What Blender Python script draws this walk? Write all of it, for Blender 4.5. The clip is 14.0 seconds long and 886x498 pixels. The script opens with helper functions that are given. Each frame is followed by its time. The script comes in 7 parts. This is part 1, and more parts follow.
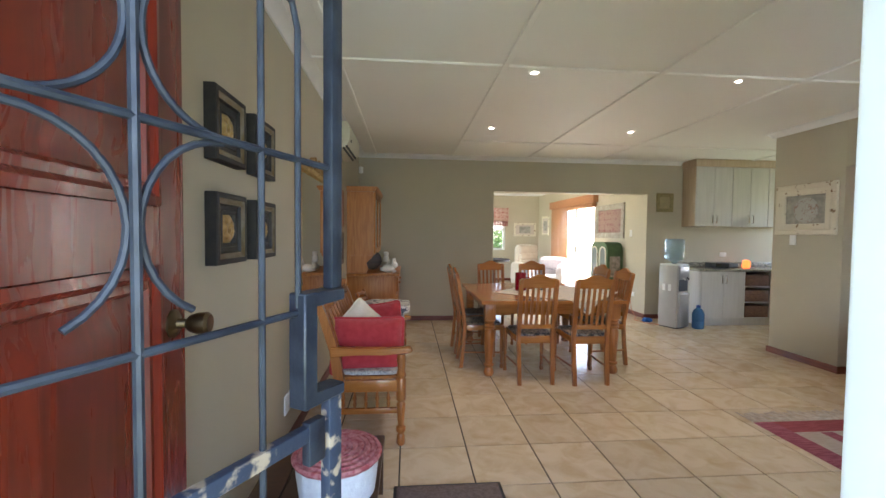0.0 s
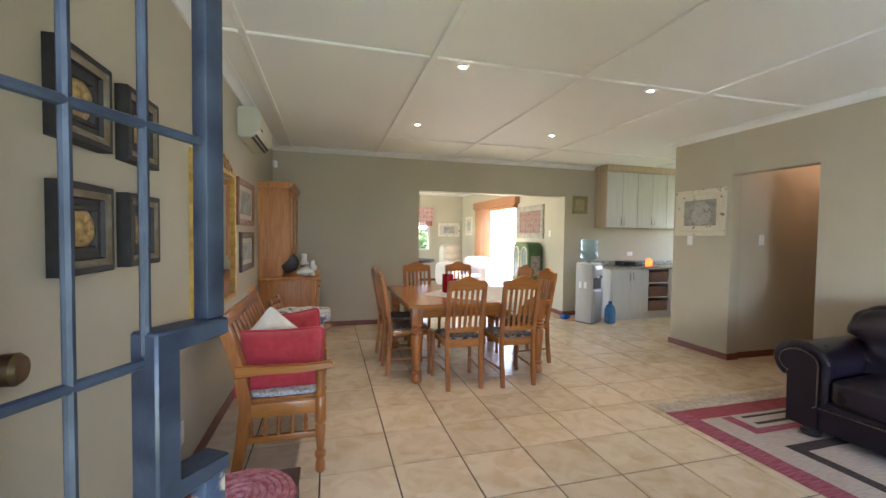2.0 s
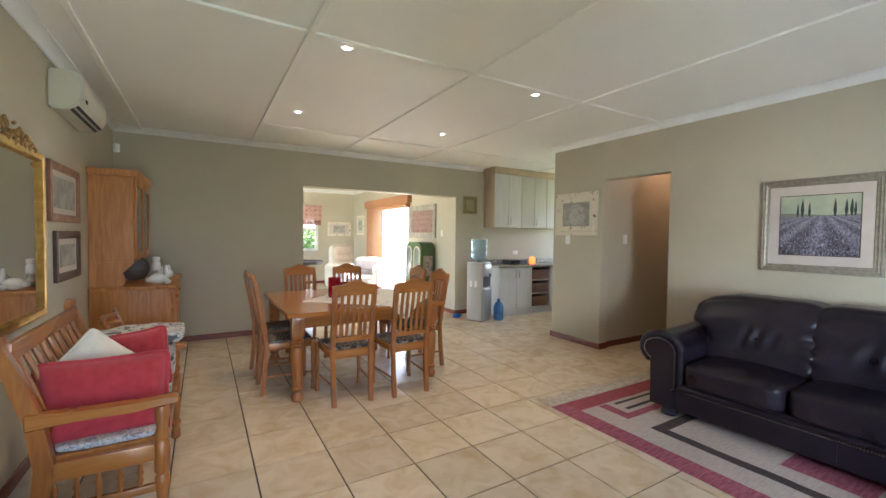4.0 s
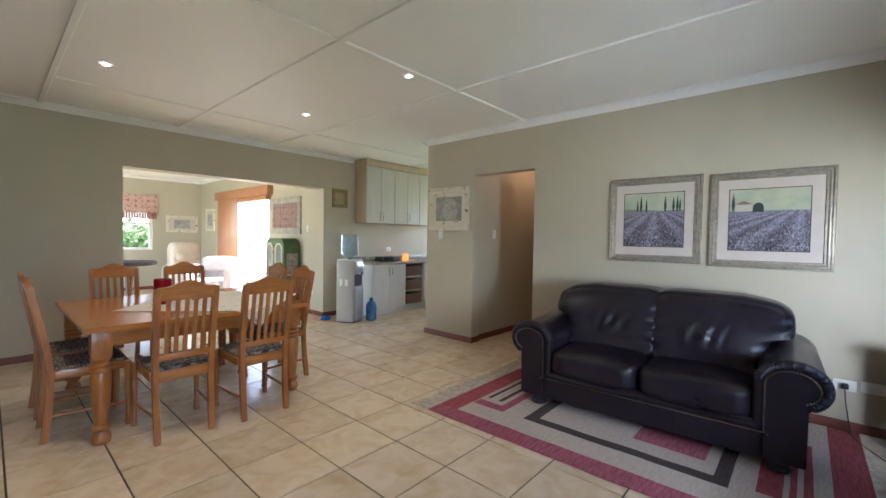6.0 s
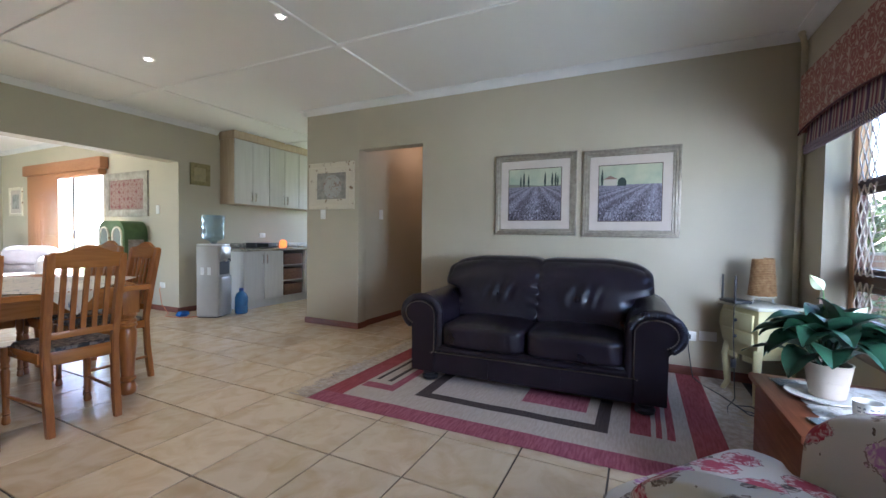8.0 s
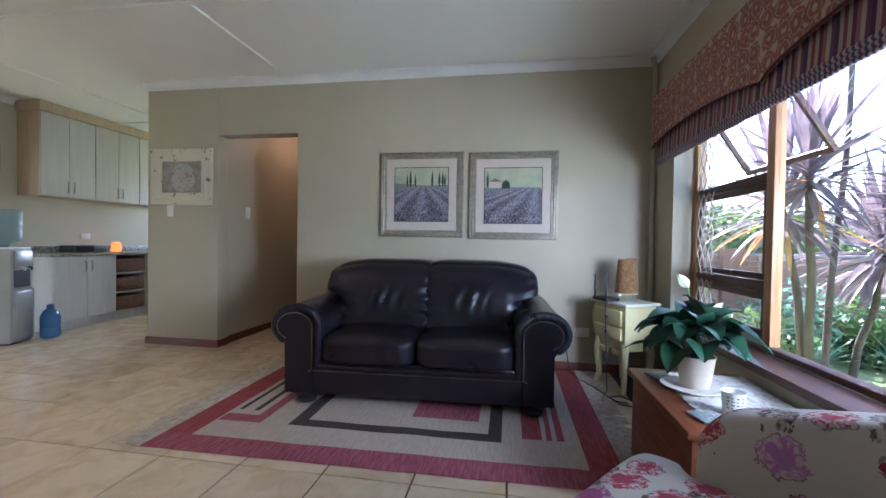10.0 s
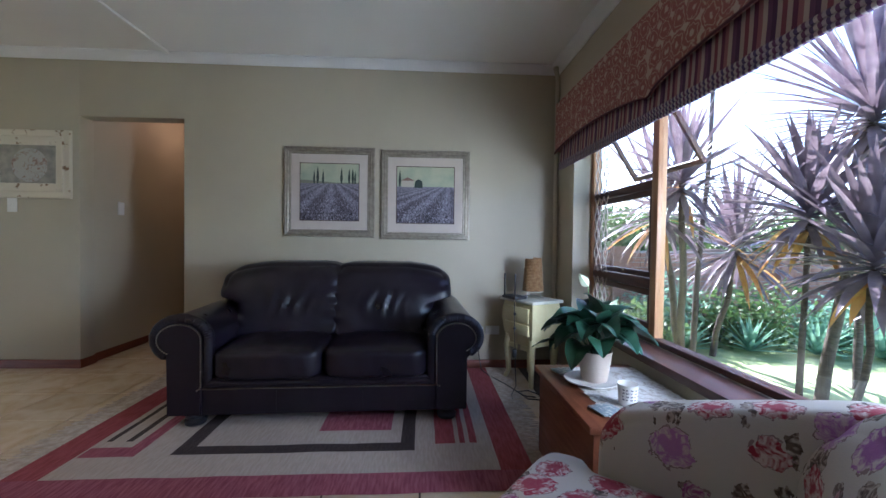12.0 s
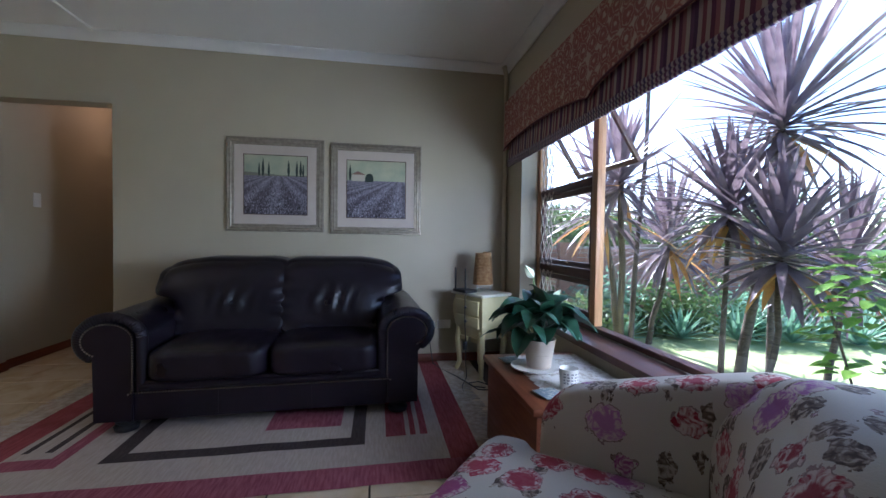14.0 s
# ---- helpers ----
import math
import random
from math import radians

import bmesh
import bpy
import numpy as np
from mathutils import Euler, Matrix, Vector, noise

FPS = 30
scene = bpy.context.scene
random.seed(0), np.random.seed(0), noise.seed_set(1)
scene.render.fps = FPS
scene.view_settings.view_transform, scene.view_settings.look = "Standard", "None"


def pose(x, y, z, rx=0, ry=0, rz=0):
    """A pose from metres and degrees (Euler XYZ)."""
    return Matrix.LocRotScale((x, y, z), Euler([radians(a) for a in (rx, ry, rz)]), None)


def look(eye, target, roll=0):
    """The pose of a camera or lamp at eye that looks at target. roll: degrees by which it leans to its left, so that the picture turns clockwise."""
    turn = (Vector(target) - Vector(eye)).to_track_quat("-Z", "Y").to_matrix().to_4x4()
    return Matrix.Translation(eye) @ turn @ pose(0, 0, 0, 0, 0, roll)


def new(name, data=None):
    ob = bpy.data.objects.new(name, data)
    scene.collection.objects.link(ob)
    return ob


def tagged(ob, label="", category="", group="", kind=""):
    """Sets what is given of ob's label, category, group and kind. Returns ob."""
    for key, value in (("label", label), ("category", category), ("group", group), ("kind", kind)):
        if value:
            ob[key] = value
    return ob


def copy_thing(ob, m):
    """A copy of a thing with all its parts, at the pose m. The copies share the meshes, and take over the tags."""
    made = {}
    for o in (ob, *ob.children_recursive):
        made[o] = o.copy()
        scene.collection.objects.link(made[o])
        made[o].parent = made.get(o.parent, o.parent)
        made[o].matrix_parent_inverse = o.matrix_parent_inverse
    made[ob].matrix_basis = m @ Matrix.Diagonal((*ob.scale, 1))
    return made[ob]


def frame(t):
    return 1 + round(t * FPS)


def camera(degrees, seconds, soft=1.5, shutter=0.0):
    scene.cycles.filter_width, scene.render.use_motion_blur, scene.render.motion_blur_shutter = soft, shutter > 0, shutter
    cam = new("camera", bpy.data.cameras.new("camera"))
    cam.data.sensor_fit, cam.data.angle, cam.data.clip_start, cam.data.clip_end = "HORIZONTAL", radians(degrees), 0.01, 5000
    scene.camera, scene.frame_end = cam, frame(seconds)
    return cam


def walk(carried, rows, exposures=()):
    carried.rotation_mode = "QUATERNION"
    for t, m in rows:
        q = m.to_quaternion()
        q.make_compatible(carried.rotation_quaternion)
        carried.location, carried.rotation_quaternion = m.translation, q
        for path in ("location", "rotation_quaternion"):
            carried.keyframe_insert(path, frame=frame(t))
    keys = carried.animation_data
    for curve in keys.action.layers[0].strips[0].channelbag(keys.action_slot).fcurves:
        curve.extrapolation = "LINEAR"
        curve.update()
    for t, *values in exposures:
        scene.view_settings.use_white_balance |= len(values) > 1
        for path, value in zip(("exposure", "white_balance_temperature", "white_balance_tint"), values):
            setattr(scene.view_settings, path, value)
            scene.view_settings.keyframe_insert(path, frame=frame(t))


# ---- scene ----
cam = camera(94.9, 14.0)
PATH = [
    (0, (0.086, 0.113, 1.375), (0.259, 2.104, 1.303), 0.6),
    (0.5, (0.09, 0.155, 1.377), (0.367, 2.134, 1.305), 0.7),
    (1, (0.095, 0.204, 1.377), (0.454, 2.17, 1.308), 0.7),
    (1.5, (0.092, 0.257, 1.38), (0.534, 2.206, 1.31), 0.7),
    (2, (0.094, 0.311, 1.383), (0.635, 2.235, 1.314), 0.7),
    (2.5, (0.097, 0.353, 1.38), (0.749, 2.243, 1.316), 0.8),
    (3, (0.129, 0.4, 1.388), (0.901, 2.244, 1.324), 0.8),
    (5.5, (0.365, 0.697, 1.38), (1.747, 2.142, 1.319), 0.8),
    (6, (0.422, 0.752, 1.321), (1.915, 2.082, 1.263), 0.9),
    (6.5, (0.463, 0.8, 1.231), (2.041, 2.028, 1.173), 0.9),
    (7, (0.49, 0.82, 1.129), (2.148, 1.935, 1.068), 0.8),
    (7.5, (0.526, 0.852, 1.088), (2.258, 1.851, 1.03), 0.8),
    (8, (0.606, 0.885, 1.096), (2.405, 1.755, 1.037), 0.8),
    (10.5, (0.869, 1.009, 1.086), (2.859, 1.202, 1.048), 0.9),
    (11, (0.894, 1.011, 1.103), (2.891, 1.09, 1.06), 0.9),
    (11.5, (0.919, 0.99, 1.099), (2.918, 0.983, 1.061), 0.9),
    (12, (0.923, 0.987, 1.109), (2.921, 0.891, 1.067), 0.8),
    (12.5, (0.926, 0.975, 1.105), (2.919, 0.818, 1.064), 0.8),
    (13, (0.915, 0.969, 1.098), (2.903, 0.757, 1.054), 0.8),
    (13.5, (0.917, 0.963, 1.083), (2.899, 0.696, 1.04), 0.8),
    (14, (0.905, 0.969, 1.086), (2.879, 0.647, 1.035), 0.8),
]
EXPOSURES = [(0, 3.05, 5850, 17), (1, 3.0, 5900, 16), (2, 3.27, 5750, 16), (3, 3.27, 5750, 15), (6.5, 3.06, 5420, 15), (8, 2.94, 5180, 17), (11, 2.72, 5180, 17), (14, 2.08, 5150, 18)]
walk(cam, [(t, look(eye, target, roll)) for t, eye, target, roll in PATH], EXPOSURES)

# ---- light ----
SUN = Vector((0.72, 0.10, 0.70)).normalized()
world = bpy.data.worlds.new("sky")
world.use_nodes = True
scene.world = world
wn = world.node_tree.nodes
sky = wn.new("ShaderNodeTexSky")
sky.sky_type = "NISHITA"
sky.sun_disc = False
sky.sun_elevation = math.asin(SUN.z)
sky.sun_rotation = math.atan2(SUN.x, SUN.y)
wn["Background"].inputs["Strength"].default_value = 0.15
world.node_tree.links.new(sky.outputs["Color"], wn["Background"].inputs["Color"])


def lamp(name, kind, m, energy, color=(1, 1, 1), **kw):
    data = bpy.data.lights.new(name, kind)
    data.energy, data.color = energy, color
    for k, v in kw.items():
        if k == "size":
            data.shape, data.size, data.size_y = "RECTANGLE", v[0], v[1]
        elif k == "spread":
            data.spread = v
        elif k == "angle":
            data.angle = v
        elif k == "radius":
            data.shadow_soft_size = v
        elif k == "spot":
            data.spot_size, data.spot_blend = v, 0.6
    ob = new(name, data)
    ob.matrix_world = m
    return ob


lamp("sun", "SUN", look(SUN * 30, (0, 0, 0)), 5.0, (1.0, 0.93, 0.82), angle=radians(0.5))
# daylight through the open front door, behind the camera
lamp("door_daylight", "AREA", look((0.15, -0.70, 1.15), (-0.75, 2.4, 0.7)), 4.9, (0.80, 0.91, 1.0), size=(0.9, 1.9))
# daylight at the sliding door; lamps added at assumed, unseen sunroom and kitchen openings
lamp("slider_daylight", "AREA", look((4.6, 9.2, 1.2), (0.0, 9.0, 0.9)), 12.0, (1.0, 0.97, 0.9), size=(2.0, 2.0))
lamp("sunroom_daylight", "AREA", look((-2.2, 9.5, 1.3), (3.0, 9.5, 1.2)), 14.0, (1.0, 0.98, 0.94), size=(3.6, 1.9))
# added kitchen lamp outside an assumed window that is never in view
lamp("kitchen_daylight", "AREA", look((7.7, 5.65, 1.55), (4.5, 5.6, 1.0)), 1.5, (0.95, 0.97, 1.0), size=(1.4, 1.0))
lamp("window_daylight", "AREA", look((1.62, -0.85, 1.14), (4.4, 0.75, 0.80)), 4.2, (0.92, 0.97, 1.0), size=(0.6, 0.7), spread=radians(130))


# ---- materials ----
MATS = {}


def mat(name, col, rough=0.5, metal=0.0, col2=None, scale=6.0, stretch=(1, 1, 1), bump=0.0, bscale=80.0, detail=4.0, dist=0.0, coat=0.0, rand=0.0, lo=0.35, hi=0.65, trans=0.0, ior=1.45, sheen=0.0, emit=None, power=0.0):
    m = bpy.data.materials.new(name)
    m.use_nodes = True
    nt = m.node_tree
    n, l = nt.nodes, nt.links
    b = n["Principled BSDF"]
    b.inputs["Roughness"].default_value = rough
    b.inputs["Metallic"].default_value = metal
    b.inputs["Base Color"].default_value = (*col, 1)
    b.inputs["Coat Weight"].default_value = coat
    b.inputs["Coat Roughness"].default_value = 0.15
    b.inputs["Transmission Weight"].default_value = trans
    b.inputs["IOR"].default_value = ior
    b.inputs["Sheen Weight"].default_value = sheen
    if emit:
        b.inputs["Emission Color"].default_value = (*emit, 1)
        b.inputs["Emission Strength"].default_value = power
    tc = n.new("ShaderNodeTexCoord")
    mp = n.new("ShaderNodeMapping")
    mp.inputs["Scale"].default_value = stretch
    l.new(tc.outputs["Object"], mp.inputs["Vector"])
    vec = mp.outputs["Vector"]
    if rand:
        oi = n.new("ShaderNodeObjectInfo")
        mul = n.new("ShaderNodeVectorMath")
        mul.operation = "ADD"
        sc = n.new("ShaderNodeMath")
        sc.operation = "MULTIPLY"
        sc.inputs[1].default_value = 37.0
        l.new(oi.outputs["Random"], sc.inputs[0])
        l.new(mp.outputs["Vector"], mul.inputs[0])
        l.new(sc.outputs[0], mul.inputs[1])
        vec = mul.outputs[0]
    if col2:
        t = n.new("ShaderNodeTexNoise")
        t.inputs["Scale"].default_value = scale
        t.inputs["Detail"].default_value = detail
        t.inputs["Distortion"].default_value = dist
        l.new(vec, t.inputs["Vector"])
        r = n.new("ShaderNodeValToRGB")
        r.color_ramp.elements[0].position, r.color_ramp.elements[1].position = lo, hi
        r.color_ramp.elements[0].color, r.color_ramp.elements[1].color = (*col, 1), (*col2, 1)
        l.new(t.outputs["Fac"], r.inputs["Fac"])
        out = r.outputs["Color"]
        if rand:
            hs = n.new("ShaderNodeHueSaturation")
            mr = n.new("ShaderNodeMapRange")
            mr.inputs["To Min"].default_value, mr.inputs["To Max"].default_value = 1 - rand, 1 + rand
            l.new(oi.outputs["Random"], mr.inputs["Value"])
            l.new(mr.outputs["Result"], hs.inputs["Value"])
            l.new(out, hs.inputs["Color"])
            out = hs.outputs["Color"]
        l.new(out, b.inputs["Base Color"])
        rr = n.new("ShaderNodeMapRange")
        rr.inputs["To Min"].default_value, rr.inputs["To Max"].default_value = max(0, rough - 0.07), min(1, rough + 0.07)
        l.new(t.outputs["Fac"], rr.inputs["Value"])
        l.new(rr.outputs["Result"], b.inputs["Roughness"])
    if bump:
        t2 = n.new("ShaderNodeTexNoise")
        t2.inputs["Scale"].default_value = bscale
        t2.inputs["Detail"].default_value = 3
        l.new(vec, t2.inputs["Vector"])
        bp = n.new("ShaderNodeBump")
        bp.inputs["Strength"].default_value = bump
        bp.inputs["Distance"].default_value = 0.004
        l.new(t2.outputs["Fac"], bp.inputs["Height"])
        l.new(bp.outputs["Normal"], b.inputs["Normal"])
    MATS[name] = m
    return m


WALL = mat("wall_paint", (0.445, 0.395, 0.288), 0.55, col2=(0.475, 0.422, 0.31), scale=1.2, bump=0.12, bscale=180)
CEIL = mat("ceiling_paint", (0.84, 0.82, 0.775), 0.6, col2=(0.87, 0.85, 0.805), scale=0.7, bump=0.05, bscale=120)
WHITE = mat("white_paint", (0.80, 0.79, 0.77), 0.4, col2=(0.74, 0.73, 0.71), scale=3, bump=0.03)
TILE = mat("ceramic_tile", (0.53, 0.395, 0.235), 0.20, col2=(0.66, 0.545, 0.385), scale=6.0, detail=15, dist=0.9, lo=0.26, hi=0.60, bump=0.05, bscale=25, rand=0.07)
GROUT = mat("grout", (0.045, 0.038, 0.032), 0.9, col2=(0.09, 0.07, 0.055), scale=9, bump=0.3)
SKIRT = mat("skirting_wood", (0.12, 0.026, 0.012), 0.45, col2=(0.18, 0.046, 0.02), scale=6, stretch=(1, 1, 8))
OAK = mat("oregon_wood", (0.38, 0.142, 0.032), 0.30, col2=(0.27, 0.092, 0.020), scale=3.0, stretch=(9, 9, 1.0), dist=1.5, detail=6, bump=0.06, coat=0.25)
OAKX = mat("oregon_wood_board", (0.42, 0.165, 0.038), 0.24, col2=(0.31, 0.114, 0.025), scale=2.5, stretch=(1.0, 10, 10), dist=1.2, detail=6, bump=0.05, coat=0.35)
OAKY = mat("oregon_wood_crosscut", (0.42, 0.165, 0.038), 0.24, col2=(0.31, 0.114, 0.025), scale=2.5, stretch=(10, 1.0, 10), dist=1.2, detail=6, bump=0.05, coat=0.35)
PINE = mat("honey_pine", (0.52, 0.215, 0.048), 0.4, col2=(0.40, 0.145, 0.028), scale=3, stretch=(8, 8, 0.8), dist=1.5, bump=0.06)
MERANTI = mat("varnished_meranti", (0.155, 0.017, 0.006), 0.28, col2=(0.085, 0.011, 0.005), scale=3, stretch=(7, 7, 0.6), dist=1.2, detail=6, coat=0.15)
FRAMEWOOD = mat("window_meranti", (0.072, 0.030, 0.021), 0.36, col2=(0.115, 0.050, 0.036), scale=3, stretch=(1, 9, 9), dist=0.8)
# same window wood for the uprights, sunlight on them put into a lighter tan
FRAMEUP_LIT = mat("window_meranti_lit_upright", (0.34, 0.17, 0.075), 0.38, col2=(0.46, 0.26, 0.13), scale=3, stretch=(9, 9, 1), dist=0.8)
LEATHER = mat("oxblood_leather", (0.0070, 0.0047, 0.0085), 0.30, col2=(0.012, 0.0082, 0.0135), scale=5, bump=0.22, bscale=140)
NAILS = mat("polished_nailheads", (0.46, 0.40, 0.31), 0.32, 1.0)
BRASS = mat("antique_brass", (0.17, 0.125, 0.065), 0.38, 1.0, col2=(0.10, 0.07, 0.04), scale=20)
STEEL = mat("brushed_steel", (0.55, 0.55, 0.54), 0.32, 1.0, col2=(0.48, 0.48, 0.47), scale=12, stretch=(1, 1, 12))
IRON = mat("blue_grey_gate_paint", (0.012, 0.015, 0.023), 0.42, col2=(0.030, 0.036, 0.048), scale=14, bump=0.3, bscale=60)
IRONWORN = mat("chipped_gate_paint", (0.03, 0.04, 0.065), 0.5, col2=(0.35, 0.28, 0.20), scale=22, lo=0.52, hi=0.58, bump=0.4, bscale=50)
BLACK = mat("black_plastic", (0.018, 0.018, 0.02), 0.4, col2=(0.025, 0.025, 0.027), scale=8)
CLOUDWHITE = mat("white_plastic", (0.78, 0.77, 0.73), 0.35, col2=(0.74, 0.73, 0.69), scale=5)
GLASS = mat("clear_glass", (1, 1, 1), 0.0, trans=1.0, ior=1.45)
RED = mat("crimson_cotton", (0.36, 0.022, 0.030), 0.85, col2=(0.43, 0.035, 0.045), scale=25, bump=0.4, bscale=350, sheen=0.3)
CREAM = mat("cream_cotton", (0.72, 0.68, 0.58), 0.85, col2=(0.66, 0.62, 0.52), scale=20, bump=0.4, bscale=300)
GILT = mat("gilded_wood", (0.55, 0.36, 0.09), 0.38, 0.7, col2=(0.38, 0.22, 0.05), scale=18, bump=0.3, bscale=60)
MIRROR = mat("mirror_glass", (0.9, 0.9, 0.88), 0.01, 1.0)


# ---- mesh helpers ----
def link(name, bm, material, parent=None, smooth=True, angle=38):
    me = bpy.data.meshes.new(name)
    bmesh.ops.recalc_face_normals(bm, faces=bm.faces)
    bm.to_mesh(me)
    bm.free()
    mats = material if isinstance(material, (list, tuple)) else [material]
    for m in mats:
        me.materials.append(m)
    if smooth:
        me.polygons.foreach_set("use_smooth", [True] * len(me.polygons))
        me.set_sharp_from_angle(angle=radians(angle))
    ob = new(name, me)
    ob.parent = parent
    return ob


def part(name, bm, material, parent, label=""):
    return tagged(link(name, bm, material, parent), label)


def single(name, bm, material, label, category, group="", kind="", m=None):
    ob = tagged(link(name, bm, material), label, category, group, kind)
    if m:
        ob.matrix_basis = m
    return ob


def thing(name, m, label, category, group="", kind=""):
    ob = tagged(new(name), label, category, group, kind)
    ob.empty_display_size = 0.1
    ob.matrix_basis = m
    return ob


def B(*args, **kw):
    """A new bmesh that holds one box."""
    bm = bmesh.new()
    box(bm, *args, **kw)
    return bm


def box(bm, x0, y0, z0, x1, y1, z1, bev=0.0, seg=2, rot=None):
    vs = [bm.verts.new((x, y, z)) for x in (x0, x1) for y in (y0, y1) for z in (z0, z1)]
    fs = [bm.faces.new([vs[i] for i in q]) for q in ((0, 1, 3, 2), (4, 6, 7, 5), (0, 4, 5, 1), (2, 3, 7, 6), (0, 2, 6, 4), (1, 5, 7, 3))]
    if rot:
        bmesh.ops.transform(bm, matrix=rot, verts=vs)
    if bev:
        es = list({e for f in fs for e in f.edges})
        bmesh.ops.bevel(bm, geom=es, offset=bev, segments=seg, affect="EDGES", profile=0.5)


def lathe(bm, prof, n=16, c=(0, 0, 0), m=None):
    """A turned shape from (radius, height) pairs."""
    rings = []
    for r, z in prof:
        rings.append([bm.verts.new((c[0] + r * math.cos(2 * math.pi * i / n), c[1] + r * math.sin(2 * math.pi * i / n), c[2] + z)) for i in range(n)])
    for a, b in zip(rings, rings[1:]):
        for i in range(n):
            bm.faces.new((a[i], a[(i + 1) % n], b[(i + 1) % n], b[i]))
    bm.faces.new(rings[0][::-1])
    bm.faces.new(rings[-1])
    if m:
        bmesh.ops.transform(bm, matrix=m, verts=[v for r in rings for v in r])


def tube(bm, pts, r, n=8, r2=None, flat=1.0):
    """A round bar along points; r2 is the radius at its end."""
    pts = [Vector(p) for p in pts]
    rings = []
    up = None
    for i, p in enumerate(pts):
        d = (pts[min(i + 1, len(pts) - 1)] - pts[max(i - 1, 0)]).normalized()
        if up is None:
            up = Vector((0, 0, 1)) if abs(d.z) < 0.9 else Vector((1, 0, 0))
        s = d.cross(up).normalized()
        up = s.cross(d).normalized()
        k = i / max(1, len(pts) - 1)
        rad = r if r2 is None else r + (r2 - r) * k
        rings.append([bm.verts.new(p + rad * (math.cos(2 * math.pi * j / n) * s + flat * math.sin(2 * math.pi * j / n) * up)) for j in range(n)])
    for a, b in zip(rings, rings[1:]):
        for i in range(n):
            bm.faces.new((a[i], a[(i + 1) % n], b[(i + 1) % n], b[i]))
    bm.faces.new(rings[0][::-1])
    bm.faces.new(rings[-1])


def puff(bm, c, s, p=4.0, n=12, warp=None):
    """A rounded, stuffed box with half sizes s round c; warp(u, v, w, point) may bend it."""
    grid = {}
    faces = []
    for ax in range(3):
        for sg in (-1, 1):
            for i in range(n):
                for j in range(n):
                    q = []
                    for di, dj in ((0, 0), (1, 0), (1, 1), (0, 1)):
                        k = [0, 0, 0]
                        k[ax] = n * (sg + 1) // 2
                        k[(ax + 1) % 3], k[(ax + 2) % 3] = i + di, j + dj
                        q.append(tuple(k))
                    faces.append(q)
    for q in faces:
        vs = []
        for k in q:
            if k not in grid:
                u, v, w = (math.sin((2 * a / n - 1) * math.pi / 2) * 0.35 + (2 * a / n - 1) * 0.65 for a in k)
                f = (abs(u) ** p + abs(v) ** p + abs(w) ** p) ** (-1 / p)
                pt = Vector((u * f * s[0], v * f * s[1], w * f * s[2]))
                if warp:
                    pt = warp(u, v, w, pt)
                grid[k] = bm.verts.new(pt + Vector(c))
            vs.append(grid[k])
        bm.faces.new(vs)


def extrude_outline(bm, pts, axis, a, b):
    """A flat outline of 2D points, given thickness along an axis from a to b."""
    def at(p, d):
        return {"x": (d, p[0], p[1]), "y": (p[0], d, p[1]), "z": (p[0], p[1], d)}[axis]
    lo = [bm.verts.new(at(p, a)) for p in pts]
    hi = [bm.verts.new(at(p, b)) for p in pts]
    bm.faces.new(lo)
    bm.faces.new(hi[::-1])
    for i in range(len(pts)):
        j = (i + 1) % len(pts)
        bm.faces.new((lo[i], hi[i], hi[j], lo[j]))


def frame_ring(bm, w, h, prof, y=0.0):
    """A mitred frame round a w x h outside, upright in x and z; prof: (inset, depth) pairs."""
    rings = []
    for ins, d in prof:
        x, z = w / 2 - ins, h / 2 - ins
        rings.append([bm.verts.new((sx * x, y - d, sz * z)) for sx, sz in ((-1, -1), (1, -1), (1, 1), (-1, 1))])
    for a, b in zip(rings, rings[1:]):
        for i in range(4):
            bm.faces.new((a[i], a[(i + 1) % 4], b[(i + 1) % 4], b[i]))


H = 2.62
XL, XS, YF, YW = -0.68, 4.45, 6.58, -0.174

# ---- structure ----
def structure(name, bm, material, label, category="wall"):
    return single(name, bm, material, label, category, kind="structure")


structure("floor", B(-2.0, -0.2, -0.2, 8.4, 12.7, -0.009), GROUT, "dark grout bed under cream ceramic floor tiles", "floor")

bm = bmesh.new()
box(bm, XL - 0.23, 0.24, 0, XL, YF, H)
structure("wall_west", bm, WALL, "taupe painted plaster wall of the lounge")
bm = bmesh.new()
box(bm, XL - 0.23, YF, 0, 1.46, YF + 0.23, H)
box(bm, 1.46, YF, 2.075, 4.05, YF + 0.23, H)
box(bm, 4.05, YF, 0, 7.3, YF + 0.23, H)
structure("wall_north", bm, WALL, "taupe painted wall with a wide opening to the sunroom")
bm = bmesh.new()
box(bm, XS, YW - 0.22, 0, XS + 0.15, 3.0, H)
box(bm, XS, 3.0, 2.097, XS + 0.15, 3.845, H)
box(bm, XS, 3.845, 0, XS + 0.15, 4.64, H, bev=0.006)
structure("wall_east", bm, WALL, "taupe painted wall with a passage opening")
bm = bmesh.new()
box(bm, XS + 0.15, 3.875, 0, 7.3, 4.64, H)
structure("wall_passage_north", bm, WALL, "taupe painted wall between passage and kitchen")
bm = bmesh.new()
box(bm, XS + 0.15, 2.75, 0, 7.3, 2.98, H)
box(bm, 7.3, 2.75, 0, 7.5, 4.9, H)
# next boxes leave an assumed, unseen opening for the kitchen lamp
box(bm, 7.3, 4.9, 0, 7.5, 6.4, 1.0)
box(bm, 7.3, 4.9, 2.1, 7.5, 6.4, H)
box(bm, 7.3, 6.4, 0, 7.5, YF + 0.23, H)
structure("wall_passage_end", bm, WALL, "taupe painted wall closing passage and kitchen")

